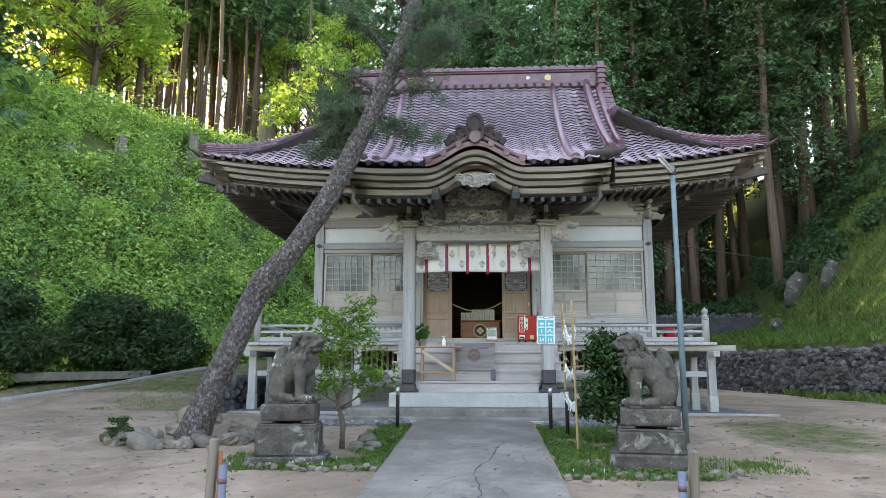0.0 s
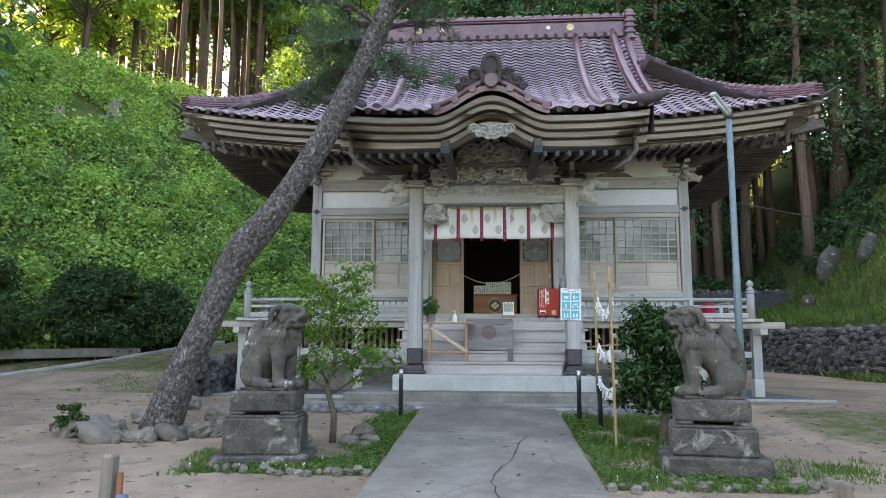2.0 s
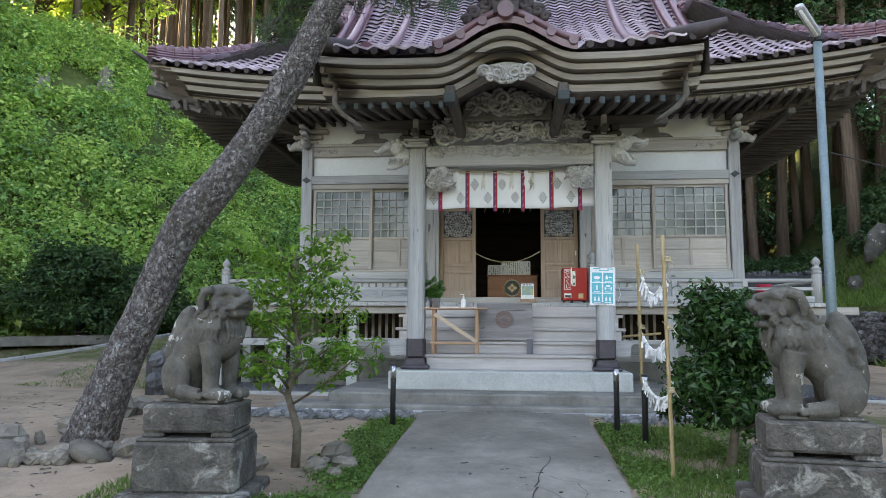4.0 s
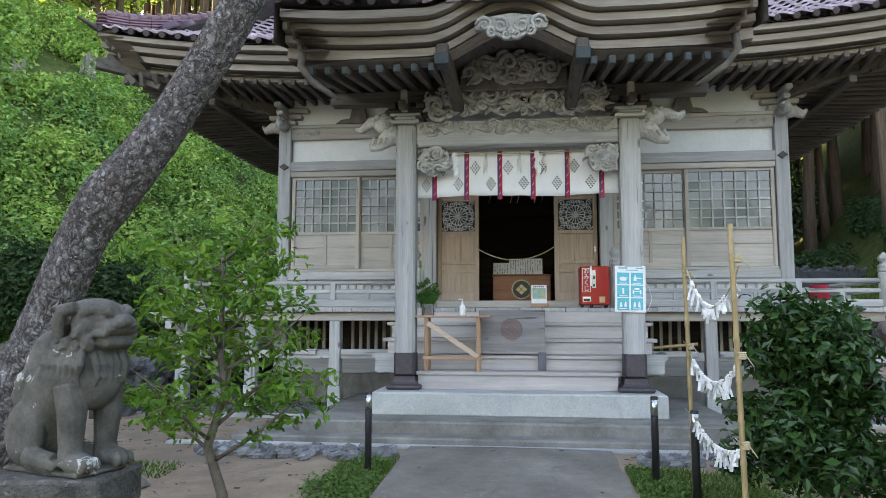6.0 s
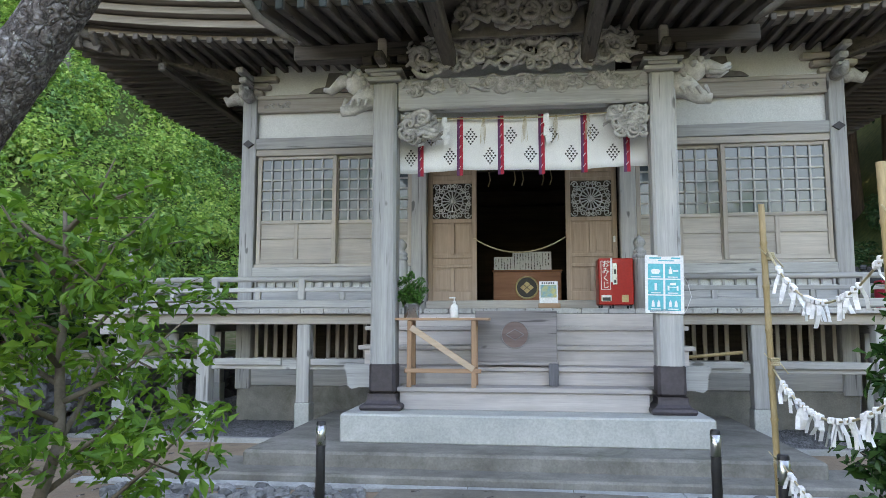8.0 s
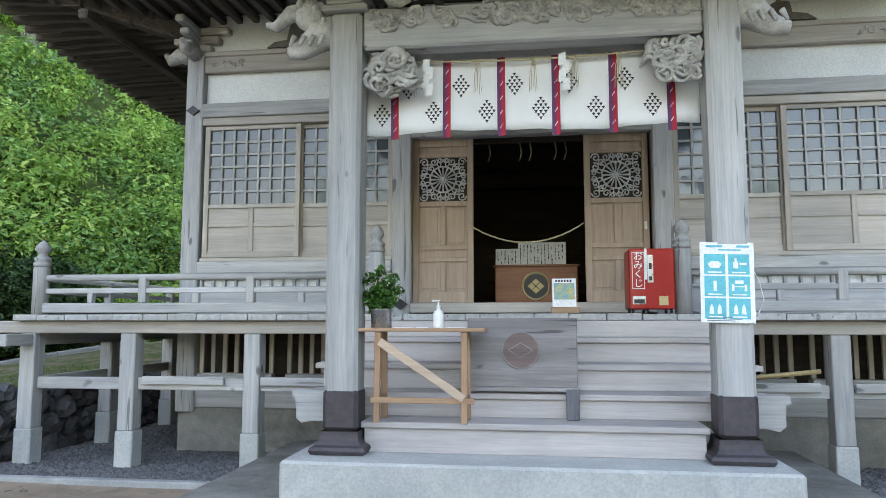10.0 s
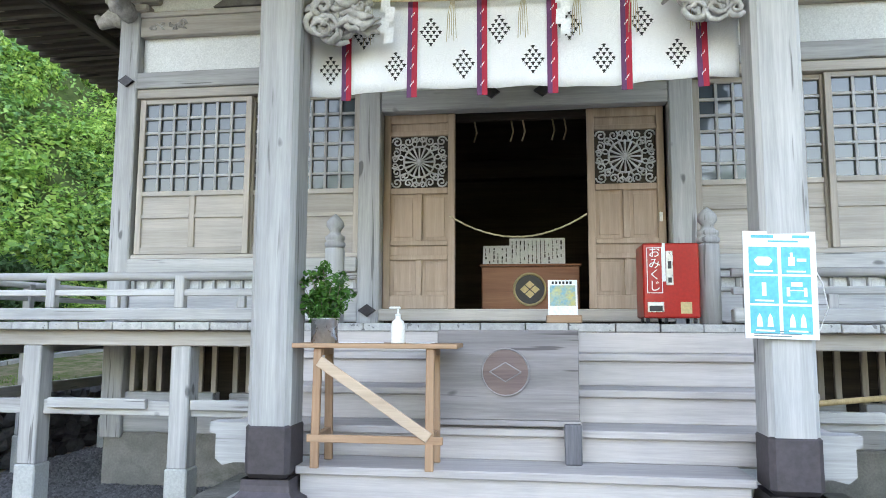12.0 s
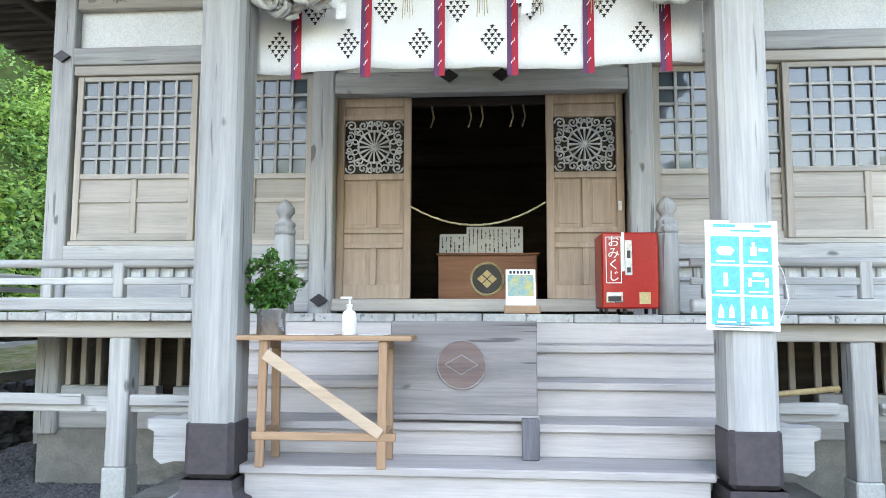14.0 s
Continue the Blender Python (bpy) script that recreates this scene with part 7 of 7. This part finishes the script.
relief("corner_carving", -1.33, -0.90, 3.42, 3.79, 0.02, 60, 4, "openwork wooden bracket carved with leaves and flowers", "carve", 0.11, 0.028, depth=0.10)
relief("corner_carving", 0.94, 1.37, 3.42, 3.79, 0.02, 60, 6, "openwork wooden bracket carved with a tortoise among waves", "carve", 0.10, 0.024, depth=0.10)
for xa, xb in ((-3.4, -2.1), (2.1, 3.4)):
    fl = MB().prism([(xa + 0.25, 4.864), (xb - 0.25, 4.864), (xb - 0.35, 4.93), (xb - 0.5, 4.95), ((xa + xb) / 2 + 0.1, 5.16), ((xa + xb) / 2 - 0.1, 5.16), (xa + 0.5, 4.95), (xa + 0.35, 4.93)], WALL_Y - 0.12, WALL_Y - 0.01)
    part("frog_leg_strut", fl, M["carve_dark"], hall, "dark carved strut above the wall beam")
for cx in (XL + 0.50, -1.95, 1.95, XR - 0.50):
    relief("frieze_relief", cx - 0.30, cx + 0.30, 4.64, 4.76, WALL_Y - 0.085, 9, int(cx * 10) + 80, "shallow carved scroll", "carve", 0.055, 0.012, hall, 0.004)


def beast(name, x, sx, label, tusk):
    mb, rng = MB(), random.Random(int(x * 7) + 9)
    y, z = 0.02, 4.0
    mb.tube([(x, y, z), (x + sx * 0.12, y, z - 0.02), (x + sx * 0.24, y - 0.02, z - 0.12), (x + sx * 0.34, y - 0.02, z - 0.14)], [0.12, 0.11, 0.07, 0.045], 10)
    mb.ball((x + sx * 0.17, y, z + 0.13), (0.14, 0.11, 0.12), 8)
    mb.tube([(x + sx * 0.22, y, z + 0.14), (x + sx * 0.34, y, z + 0.15), (x + sx * 0.45, y, z + (0.06 if not tusk else 0.12)), (x + sx * 0.52, y, z + (0.08 if not tusk else 0.17))], [0.08, 0.06, 0.04, 0.02], 8)
    for s in (-1, 1):
        mb.ball((x + sx * 0.24, y + s * 0.08, z + 0.19), (0.035, 0.03, 0.03), 6)
        if tusk:
            mb.tube([(x + sx * 0.32, y + s * 0.05, z + 0.09), (x + sx * 0.44, y + s * 0.07, z + 0.08), (x + sx * 0.52, y + s * 0.06, z + 0.12)], [0.022, 0.018, 0.004], 6)
    for k in range(26):
        a = rng.uniform(0, 6.28)
        mb.ball((x + sx * rng.uniform(0.03, 0.17), y + 0.11 * math.cos(a), z + 0.10 + 0.13 * math.sin(a)), rng.uniform(0.022, 0.038), 5)
    for k in range(4):
        mb.tube([(x + sx * (0.06 + 0.07 * k), y - 0.11, z - 0.05), (x + sx * (0.09 + 0.07 * k), y - 0.12, z - 0.12)], [0.022, 0.012], 5)
    mb.v = [(x + (p[0] - x) * 1.18, y + (p[1] - y) * 1.1, z + (p[2] - z) * 1.25) for p in mb.v]
    solid(name, mb, M["carve_pale"], label, "carving", "beast nosings")


beast("beast_nosing", -1.60, -1, "carved wooden lion-head nosing on the porch post", False)
beast("beast_nosing", 1.64, 1, "carved wooden tusked-beast nosing on the porch post", True)

# ---- curtain, rope and paper streamers ----
cur = thing("curtain", (0, 0.20, 3.2), "white ceremonial curtain with crimson ribbons and black crests", "curtain")
CX0, CX1, CZ0, CZ1 = -1.375, 1.40, 3.15, 3.775


def cloth_y(x, z):
    k = (CZ1 - z) / (CZ1 - CZ0)
    return 0.205 - 0.02 * k * math.sin(x * 7.1 + 0.6) - 0.012 * k * math.sin(x * 17)


cl = MB()
cl.strip([[(x, cloth_y(x, z), z - 0.012 * math.sin(x * 3.4) * (CZ1 - z) / 0.625) for x in [CX0 + (CX1 - CX0) * i / 90 for i in range(91)]] for z in [CZ1 - 0.625 * j / 8 for j in range(9)]])
ob = part("cloth", cl, M["cloth"], cur)
sd = ob.modifiers.new("thickness", "SOLIDIFY")
sd.thickness = 0.003
RIB = (-1.12, -0.667, -0.208, 0.246, 0.712, 1.17)
for i, x in enumerate(RIB):
    for key, dx0, dx1, dz in (("purple", -0.034, 0.004, 0.0), ("ribbon", -0.002, 0.034, 0.004)):
        mb = MB()
        mb.strip([[(x + dx0, cloth_y(x, z) - 0.016 - dz, z), (x + dx1, cloth_y(x, z) - 0.016 - dz, z)] for z in [CZ1 - (0.672 + 0.012 * (i % 2)) * j / 10 for j in range(11)]])
        rb = part("ribbon", mb, M[key], cur)
    mk = MB()
    for z in (3.18, 3.30, 3.42, 3.54, 3.66):
        for s in (-1, 0, 1):
            a = x + s * 0.009
            mk.add([(a - 0.003, cloth_y(x, z) - 0.0225, z + s * 0.012), (a + 0.003, cloth_y(x, z) - 0.0225, z + s * 0.012 - 0.004), (a + 0.005, cloth_y(x, z) - 0.0225, z + s * 0.012 + 0.018)], [(0, 1, 2)])
    part("ribbon_print", mk, M["paper"], rb, "tiny pale print on the ribbon")


def crest(cx, cz):
    mb, p = MB(), 0.0235
    for i in range(4):
        for j in range(4):
            x, z = cx + (i - j) * p * 0.86, cz + (i + j - 3) * p * 1.2
            y = cloth_y(x, z) - 0.006
            a, b = 0.0165, 0.0165
            mb.add([(x - a, y, z + b * 0.45), (x - a * 0.3, y, z - b * 0.1), (x - a * 0.55, y, z - b), (x, y, z - b * 0.45), (x + a * 0.55, y, z - b), (x + a * 0.3, y, z - b * 0.1), (x + a, y, z + b * 0.45), (x, y, z + b * 0.8)], [(0, 1, 7), (1, 2, 3), (1, 3, 5, 7), (3, 4, 5), (5, 6, 7)])
    part("crest", mb, M["ink"], cur, "black lozenge crest of small birds")["kind"] = "stuff"


for i in range(6):
    crest(-1.235 + i * 0.452, 3.32)
for i in range(5):
    crest(-1.0 + i * 0.452, 3.545)
rope = thing("straw_rope", (0, 0.12, 3.75), "thin twisted straw rope hung with paper streamers", "rope")
part("cord", MB().tube([(-1.32 + 2.68 * t, 0.13, 3.775 - 0.05 * math.sin(math.pi * t)) for t in [i / 24 for i in range(25)]], 0.008, 6), M["straw"], rope)
for x in (-1.15, -0.95, -0.40, 0.06, 0.40, 0.75, 1.12):
    tz = MB()
    for k in range(5):
        tz.tube([(x + 0.004 * k, 0.12, 3.74), (x + 0.012 * (k - 2), 0.115, 3.62), (x + 0.016 * (k - 2), 0.11, 3.44 + 0.02 * (k % 3))], 0.0025, 4)
    part("straw_tassel", tz, M["straw"], rope)
for x in (-0.86, 0.27):
    zz = MB()
    for k in range(4):
        zz.add([(x + 0.03 * (k % 2), 0.09 - 0.01 * k, 3.75 - 0.075 * k), (x + 0.06 + 0.03 * (k % 2), 0.095 - 0.01 * k, 3.76 - 0.075 * k), (x + 0.055 + 0.03 * (k % 2), 0.085 - 0.01 * k, 3.655 - 0.075 * k), (x - 0.005 + 0.03 * (k % 2), 0.08 - 0.01 * k, 3.645 - 0.075 * k)], [(0, 1, 2, 3)])
    part("paper_streamer", zz, M["paper"], rope, "zigzag white paper streamer")

# ---- table and what stands on it ----
tb = thing("trestle_table", (-0.84, 0.02, 0.767), "narrow fresh-pine trestle table on the stairs", "table")
add_box("tabletop", "pine_x", -1.345, -0.335, -0.10, 0.22, 1.475, 1.503, tb, 0.004)
for x in (-1.19, -0.50):
    for y in (-0.06, 0.17):
        part("leg", MB().beam((x, y - 0.03 if y < 0 else y + 0.03, 0.769), (x, y, 1.474), 0.05, 0.03, 0.004), M["pine"], tb)
    add_box("leg_tie", "pine_x", x - 0.03, x + 0.03, -0.05, 0.16, 1.43, 1.474, tb, 0.004)
    add_box("leg_tie", "pine_x", x - 0.02, x + 0.02, -0.06, 0.17, 0.93, 0.97, tb, 0.004)
add_box("stretcher", "pine_x", -1.24, -0.42, -0.10, -0.075, 0.92, 0.965, tb, 0.004)
part("brace", MB().beam((-1.17, -0.105, 1.40), (-0.50, -0.105, 0.96), 0.02, 0.065, 0.004), M["pale_pine"], tb, "pale diagonal brace board")
vs_ = thing("vase", (-1.19, 0.06, 1.503), "brushed steel vase with fresh evergreen sprigs", "vase")
part("can", MB().lathe([(0.080, 0.0), (0.084, 0.004), (0.084, 0.148), (0.088, 0.153), (0.080, 0.153), (0.078, 0.03)], -1.19, 0.06, 1.503, 20), M["steel"], vs_)
vr, vn = random.Random(9), np.random.default_rng(9)
stem, cs = MB(), []
for k in range(20):
    a = k * 2.4
    ln, out = vr.uniform(0.08, 0.36), vr.uniform(0.05, 0.20)
    e = (-1.19 + out * math.cos(a) - 0.05 * (ln > 0.25), 0.06 + out * math.sin(a) * 0.7, 1.64 + ln)
    stem.tube([(-1.19, 0.06, 1.55), (-1.19 + 0.5 * out * math.cos(a), 0.06 + 0.4 * out * math.sin(a), 1.60 + ln * 0.5), e], [0.005, 0.004, 0.002], 4)
    cs += [e, tuple(Vector(e).lerp(Vector((-1.19, 0.06, 1.6)), 0.35)), tuple(Vector(e).lerp(Vector((-1.19, 0.06, 1.6)), 0.65))]
part("stems", stem, M["twig"], vs_)
v, f = clump_leaves(cs, [0.045] * len(cs), 34, 0.042, vn, 0.45, 0.7)
part("leaves", quads("leaves", v, f, M["sprig"]), M["sprig"], vs_, "glossy evergreen leaves")
bt = thing("pump_bottle", (-0.72, 0.05, 1.503), "white plastic pump bottle of hand sanitiser", "bottle")
part("bottle", MB().lathe([(0.040, 0), (0.043, 0.006), (0.043, 0.11), (0.036, 0.135), (0.016, 0.15), (0.016, 0.165)], -0.72, 0.05, 1.503, 18), M["white"], bt)
part("pump", MB().lathe([(0.018, 0.165), (0.018, 0.18), (0.006, 0.182), (0.006, 0.21)], -0.72, 0.05, 1.503, 12).box(-0.775, -0.705, 0.04, 0.06, 1.713, 1.728, 0.004), M["white"], bt)
for x, w, r in ((-1.0, 0.17, 4), (-0.58, 0.15, -5), (-0.86, 0.10, 12)):
    solid("leaflet", MB().box(-w / 2, w / 2, -0.06, 0.06, 0, 0.004, 0.001, pose(x, 0.06, 1.504, 0, 0, r)), M["paper"], "loose printed leaflet lying on the table", "paper", "leaflets")

# ---- offering box on the stairs ----
ofb = thing("offering_box", (-0.07, 0.9, 0.97), "old dark wooden offering box with a round crest", "box")
add_box("front_board", "panel_wood", -0.51, 0.387, 0.30, 0.34, 1.02, 1.585, ofb, 0.006)
add_box("body", "panel_wood", -0.50, 0.375, 0.342, 1.28, 1.412, 1.575, ofb, 0.006)
add_box("lip", "panel_wood", -0.525, 0.40, 0.285, 0.335, 0.985, 1.02, ofb, 0.006)
for x in (0.31, -0.56):
    if x > 0:
        add_box("foot", "dark_wood_z", x - 0.02, x + 0.085, 0.22, 0.283, 0.767, 1.01, ofb, 0.008, "dark worn wooden foot")
part("crest_disc", MB().tube([(-0.073, 0.29, 1.32), (-0.073, 0.301, 1.32)], 0.148, 28), M["crest_wood"], ofb, "round reddish carved crest")
cr = MB()
cr.tube([(-0.073 + 0.148 * math.cos(a), 0.29, 1.32 + 0.148 * math.sin(a)) for a in [i * math.pi / 16 for i in range(33)]], 0.006, 5, False)
for i in (-1, 1):
    cr.tube([(-0.173, 0.29, 1.32), (-0.073, 0.29, 1.32 + i * 0.06), (0.027, 0.29, 1.32)], 0.005, 5, False)
part("crest_ring", cr, M["panel_wood"], ofb)

# ---- inside the hall ----
ib = thing("offering_chest", (0.03, 3.5, 1.70), "reddish lacquered wooden chest with a gold crest", "chest")
add_box("body", "box_wood", -0.46, 0.57, 3.25, 3.75, 1.702, 2.235, ib, 0.01)
add_box("lid", "box_wood", -0.48, 0.59, 3.23, 3.77, 2.236, 2.26, ib, 0.006)
gc = MB()
gc.tube([(0.05 + 0.165 * math.cos(a), 3.24, 1.99 + 0.165 * math.sin(a)) for a in [i * math.pi / 16 for i in range(33)]], 0.014, 6, False)
for dx, dz in ((-0.055, 0), (0.055, 0), (0, 0.05), (0, -0.05)):
    gc.prism([(0.05 + dx - 0.048, 1.99 + dz), (0.05 + dx, 1.99 + dz - 0.043), (0.05 + dx + 0.048, 1.99 + dz), (0.05 + dx, 1.99 + dz + 0.043)], 3.232, 3.25)
part("crest", gc, M["gold"], ib, "gold ring crest with four lozenges")
part("crest_field", MB().tube([(0.05, 3.242, 1.99), (0.05, 3.251, 1.99)], 0.155, 24), M["black"], ib)
for x, w, h, z, t in ((-0.31, 0.30, 0.22, 2.262, -3), (0.13, 0.60, 0.30, 2.262, 0), (-0.43, 0.06, 0.07, 2.262, 0)):
    m = pose(x, 3.42, z, -8, 0, t)
    sg = thing("paper_notice", (x, 3.42, z), "white paper notice with black brush writing", "notice", "paper notices")
    part("sheet", MB().box(-w / 2, w / 2, 0, 0.008, 0, h, 0.001, m), M["paper"], sg)
    mb, rq = MB(), random.Random(int(w * 100))
    nb = max(1, int(w / 0.045))
    for k in range(nb):
        xx = -w / 2 + 0.025 + k * (w - 0.03) / nb
        zz = h - 0.03
        while zz > 0.03:
            l = rq.uniform(0.015, 0.05)
            if rq.random() < 0.8:
                mb.box(xx, xx + rq.uniform(0.006, 0.016), -0.003, -0.001, max(0.02, zz - l), zz, 0.0005, m)
            zz -= l + 0.012
    if mb.v:
        part("writing", mb, M["ink"], sg)["kind"] = "stuff"
hang = thing("straw_rope", (0, 2.6, 2.7), "drooping twisted straw rope across the doorway", "rope")
hp = []
for i in range(49):
    t = i / 48
    hp.append((-0.70 + 1.30 * t, 2.44, 2.66 - 0.21 * 4 * t * (1 - t)))
part("cord", MB().tube(hp, 0.008, 6), M["straw"], hang)
tw = MB().tube([(p[0], p[1] + 0.008 * math.cos(i * 1.9), p[2] + 0.008 * math.sin(i * 1.9)) for i, p in enumerate(hp)], 0.006, 5)
part("strand", tw, M["straw"], hang)
for x in (-0.5, -0.12, 0.0, 0.30, 0.42):
    part("straw_tassel", MB().tube([(x, 2.9, 3.72), (x + 0.02, 2.9, 3.6), (x - 0.01, 2.9, 3.50)], 0.010, 5), M["straw"], hang)
# coloured near-black like the room, its shade painted in
add_box("hanging_beam", "recess_shade", -1.3, 1.3, 2.86, 2.94, 3.72, 3.80, hall)

# ---- poster stand, fortune machine, notice ----
ps_ = thing("poster_stand", (0.33, 1.40, DECK_Z), "small colourful poster in a wooden stand", "stand")
add_box("base", "pine_x", 0.20, 0.475, 1.34, 1.44, 1.634, 1.695, ps_, 0.006)
pmx = pose(0.33, 1.40, 1.695, -10, 0, 0)
part("sheet", MB().box(-0.115, 0.115, 0, 0.006, 0, 0.285, 0.001, pmx), M["paper"], ps_)
part("picture", MB().box(-0.10, 0.10, -0.003, -0.001, 0.075, 0.24, 0.0005, pmx), M["picture"], ps_, "yellow and blue print")
bars = MB()
for k in range(6):
    bars.box(-0.085 + k * 0.028, -0.068 + k * 0.028, -0.003, -0.001, 0.25, 0.272, 0.0005, pmx)
part("writing", bars, M["ink"], ps_)
part("price_card", MB().box(-0.10, 0.06, -0.006, -0.003, 0.01, 0.07, 0.0005, pmx), M["white"], ps_)

vm = thing("fortune_machine", (1.18, 1.62, DECK_Z), "red fortune-slip vending machine on castors", "vending machine")
part("case", MB().box(0.955, 1.385, 1.45, 1.83, 1.675, 2.262, 0.012), M["red"], vm)
for x in (0.99, 1.13, 1.35):
    for y in (1.49, 1.78):
        part("castor", MB().tube([(x - 0.012, y, 1.654), (x + 0.012, y, 1.654)], 0.021, 10), M["black"], vm)
fy = 1.4485
fb = MB()
for a in ((0.985, 1.105, 2.222, 2.228), (0.985, 1.105, 1.868, 1.874), (0.985, 0.991, 1.868, 2.228), (1.099, 1.105, 1.868, 2.228)):
    fb.box(a[0], a[1], fy - 0.002, fy, a[2], a[3], 0.0005)
part("frame_line", fb, M["white"], vm, "white outline round the lettering")


def lettering(txt, x, z, y, size, material, parent, label=""):
    cu = bpy.data.curves.new("lettering", "FONT")
    cu.body, cu.size, cu.align_x, cu.align_y, cu.extrude = txt, size, "CENTER", "CENTER", 0.0008
    tmp = bpy.data.objects.new("lettering", cu)
    scene.collection.objects.link(tmp)
    bpy.context.view_layer.update()
    me = bpy.data.meshes.new_from_object(tmp)
    bpy.data.objects.remove(tmp)
    me.transform(pose(x, y, z, 90, 0, 0))
    me.materials.clear()
    return part("lettering", me, material, parent, label)


for k, ch in enumerate("おみくじ"):
    lettering(ch, 1.045, 2.185 - k * 0.088, fy - 0.002, 0.092, M["white"], vm, "white letter")
cpl = part("coin_plate", MB().box(1.13, 1.185, fy - 0.008, fy, 1.93, 2.20, 0.003), M["steel"], vm, "steel coin plate")
part("price_strip", MB().box(1.105, 1.128, fy - 0.004, fy, 1.96, 2.262, 0.001), M["paper"], vm)
part("coin_slot", MB().box(1.145, 1.172, fy - 0.012, fy - 0.008, 2.06, 2.12, 0.002), M["black"], cpl)
part("lock", MB().box(1.145, 1.172, fy - 0.012, fy - 0.008, 1.95, 1.99, 0.002), M["black"], cpl)
trf = part("tray_frame", MB().box(0.985, 1.11, fy - 0.008, fy, 1.72, 1.80, 0.003), M["steel"], vm)
part("tray_opening", MB().box(0.998, 1.097, fy - 0.010, fy - 0.008, 1.728, 1.768, 0.001), M["black"], trf)
part("tray_label", MB().box(0.998, 1.097, fy - 0.010, fy - 0.008, 1.774, 1.795, 0.001), M["white"], trf)
part("sticker", MB().box(1.235, 1.32, fy - 0.001, fy, 1.71, 1.80, 0.0005), M["gold"], vm, "golden printed sticker")

po = thing("notice_poster", (1.46, -0.12, 1.84), "white poster with six teal pictograms on the porch post", "poster")
pz = pose(1.47, -0.125, 1.845, -3, 0, 0) @ Matrix.Rotation(radians(1.5), 4, "Y")
part("sheet", MB().box(-0.193, 0.193, 0, 0.004, -0.30, 0.30, 0.001, pz), M["paper"], po)
ttl = MB()
for k, (a, b) in enumerate(((-0.15, -0.03), (0.07, 0.16))):
    ttl.box(a, b, -0.0025, -0.001, 0.262, 0.278, 0.0003, pz)
ttl.box(-0.06, 0.10, -0.0025, -0.001, 0.238, 0.248, 0.0003, pz)
part("heading", ttl, M["teal"], po)
for i in range(2):
    for j in range(3):
        cx, cz = -0.088 + i * 0.172, 0.135 - j * 0.165
        pn = part("panel", MB().box(cx - 0.076, cx + 0.076, -0.0025, -0.001, cz - 0.076, cz + 0.076, 0.0003, pz), M["teal"], po)
        ic = MB()
        if i == 0 and j == 0:
            ic.prism([(cx - 0.05, cz + 0.0), (cx - 0.03, cz - 0.03), (cx + 0.03, cz - 0.03), (cx + 0.05, cz + 0.0), (cx + 0.03, cz + 0.02), (cx - 0.03, cz + 0.02)], -0.005, -0.003)
        elif i == 1 and j == 0:
            ic.box(cx - 0.04, cx - 0.005, -0.005, -0.003, cz - 0.03, cz + 0.02, 0.001)
            ic.box(cx - 0.03, cx - 0.015, -0.005, -0.003, cz + 0.02, cz + 0.045, 0.001)
            ic.box(cx + 0.005, cx + 0.055, -0.005, -0.003, cz - 0.005, cz + 0.012, 0.001)
        elif i == 0 and j == 1:
            ic.box(cx - 0.012, cx + 0.012, -0.005, -0.003, cz - 0.035, cz + 0.04, 0.001)
        elif i == 1 and j == 1:
            ic.box(cx - 0.03, cx + 0.03, -0.005, -0.003, cz + 0.02, cz + 0.045, 0.001)
            ic.box(cx - 0.035, cx + 0.035, -0.005, -0.003, cz - 0.005, cz + 0.002, 0.001)
            for s in (-1, 1):
                ic.box(cx + s * 0.045 - 0.009, cx + s * 0.045 + 0.009, -0.005, -0.003, cz - 0.035, cz + 0.015, 0.001)
        else:
            for s in (-1, 1):
                ic.prism([(cx + s * 0.028 - 0.016, cz - 0.04), (cx + s * 0.028 + 0.016, cz - 0.04), (cx + s * 0.028 + 0.012, cz + 0.01), (cx + s * 0.028, cz + 0.035), (cx + s * 0.028 - 0.012, cz + 0.01)], -0.005, -0.003)
        ic.box(cx - 0.05, cx + 0.05, -0.005, -0.003, cz - 0.066, cz - 0.056, 0.0005)
        ic.v = [tuple(pz @ Vector(q)) for q in ic.v]
        part("pictogram", ic, M["paper"], pn, "white pictogram")
ft = MB()
for k in range(3):
    ft.box(-0.15, 0.15 - 0.05 * k, -0.0025, -0.001, -0.262 - k * 0.013, -0.256 - k * 0.013, 0.0003, pz)
part("small_print", ft, M["pole"], po)
solid("cord", MB().tube([(1.64, -0.10, 1.98), (1.72, -0.04, 1.86), (1.76, 0.0, 1.72), (1.72, 0.02, 1.60), (1.66, 0.03, 1.50)], 0.004, 5), M["paper"], "white cord tied to the porch post", "cord")
solid("fire_bucket", MB().lathe([(0.13, 0), (0.14, 0.05), (0.14, 0.33), (0.13, 0.36)], 4.62, 2.05, DECK_Z + 0.001, 16), M["ribbon"], "dull red canister on the veranda", "canister")
solid("bamboo_stick", MB().tube([(1.75, 1.25, 1.02), (2.62, 1.33, 1.10)], 0.022, 8), M["bamboo"], "short bamboo stick resting on the underfloor rail", "stick")
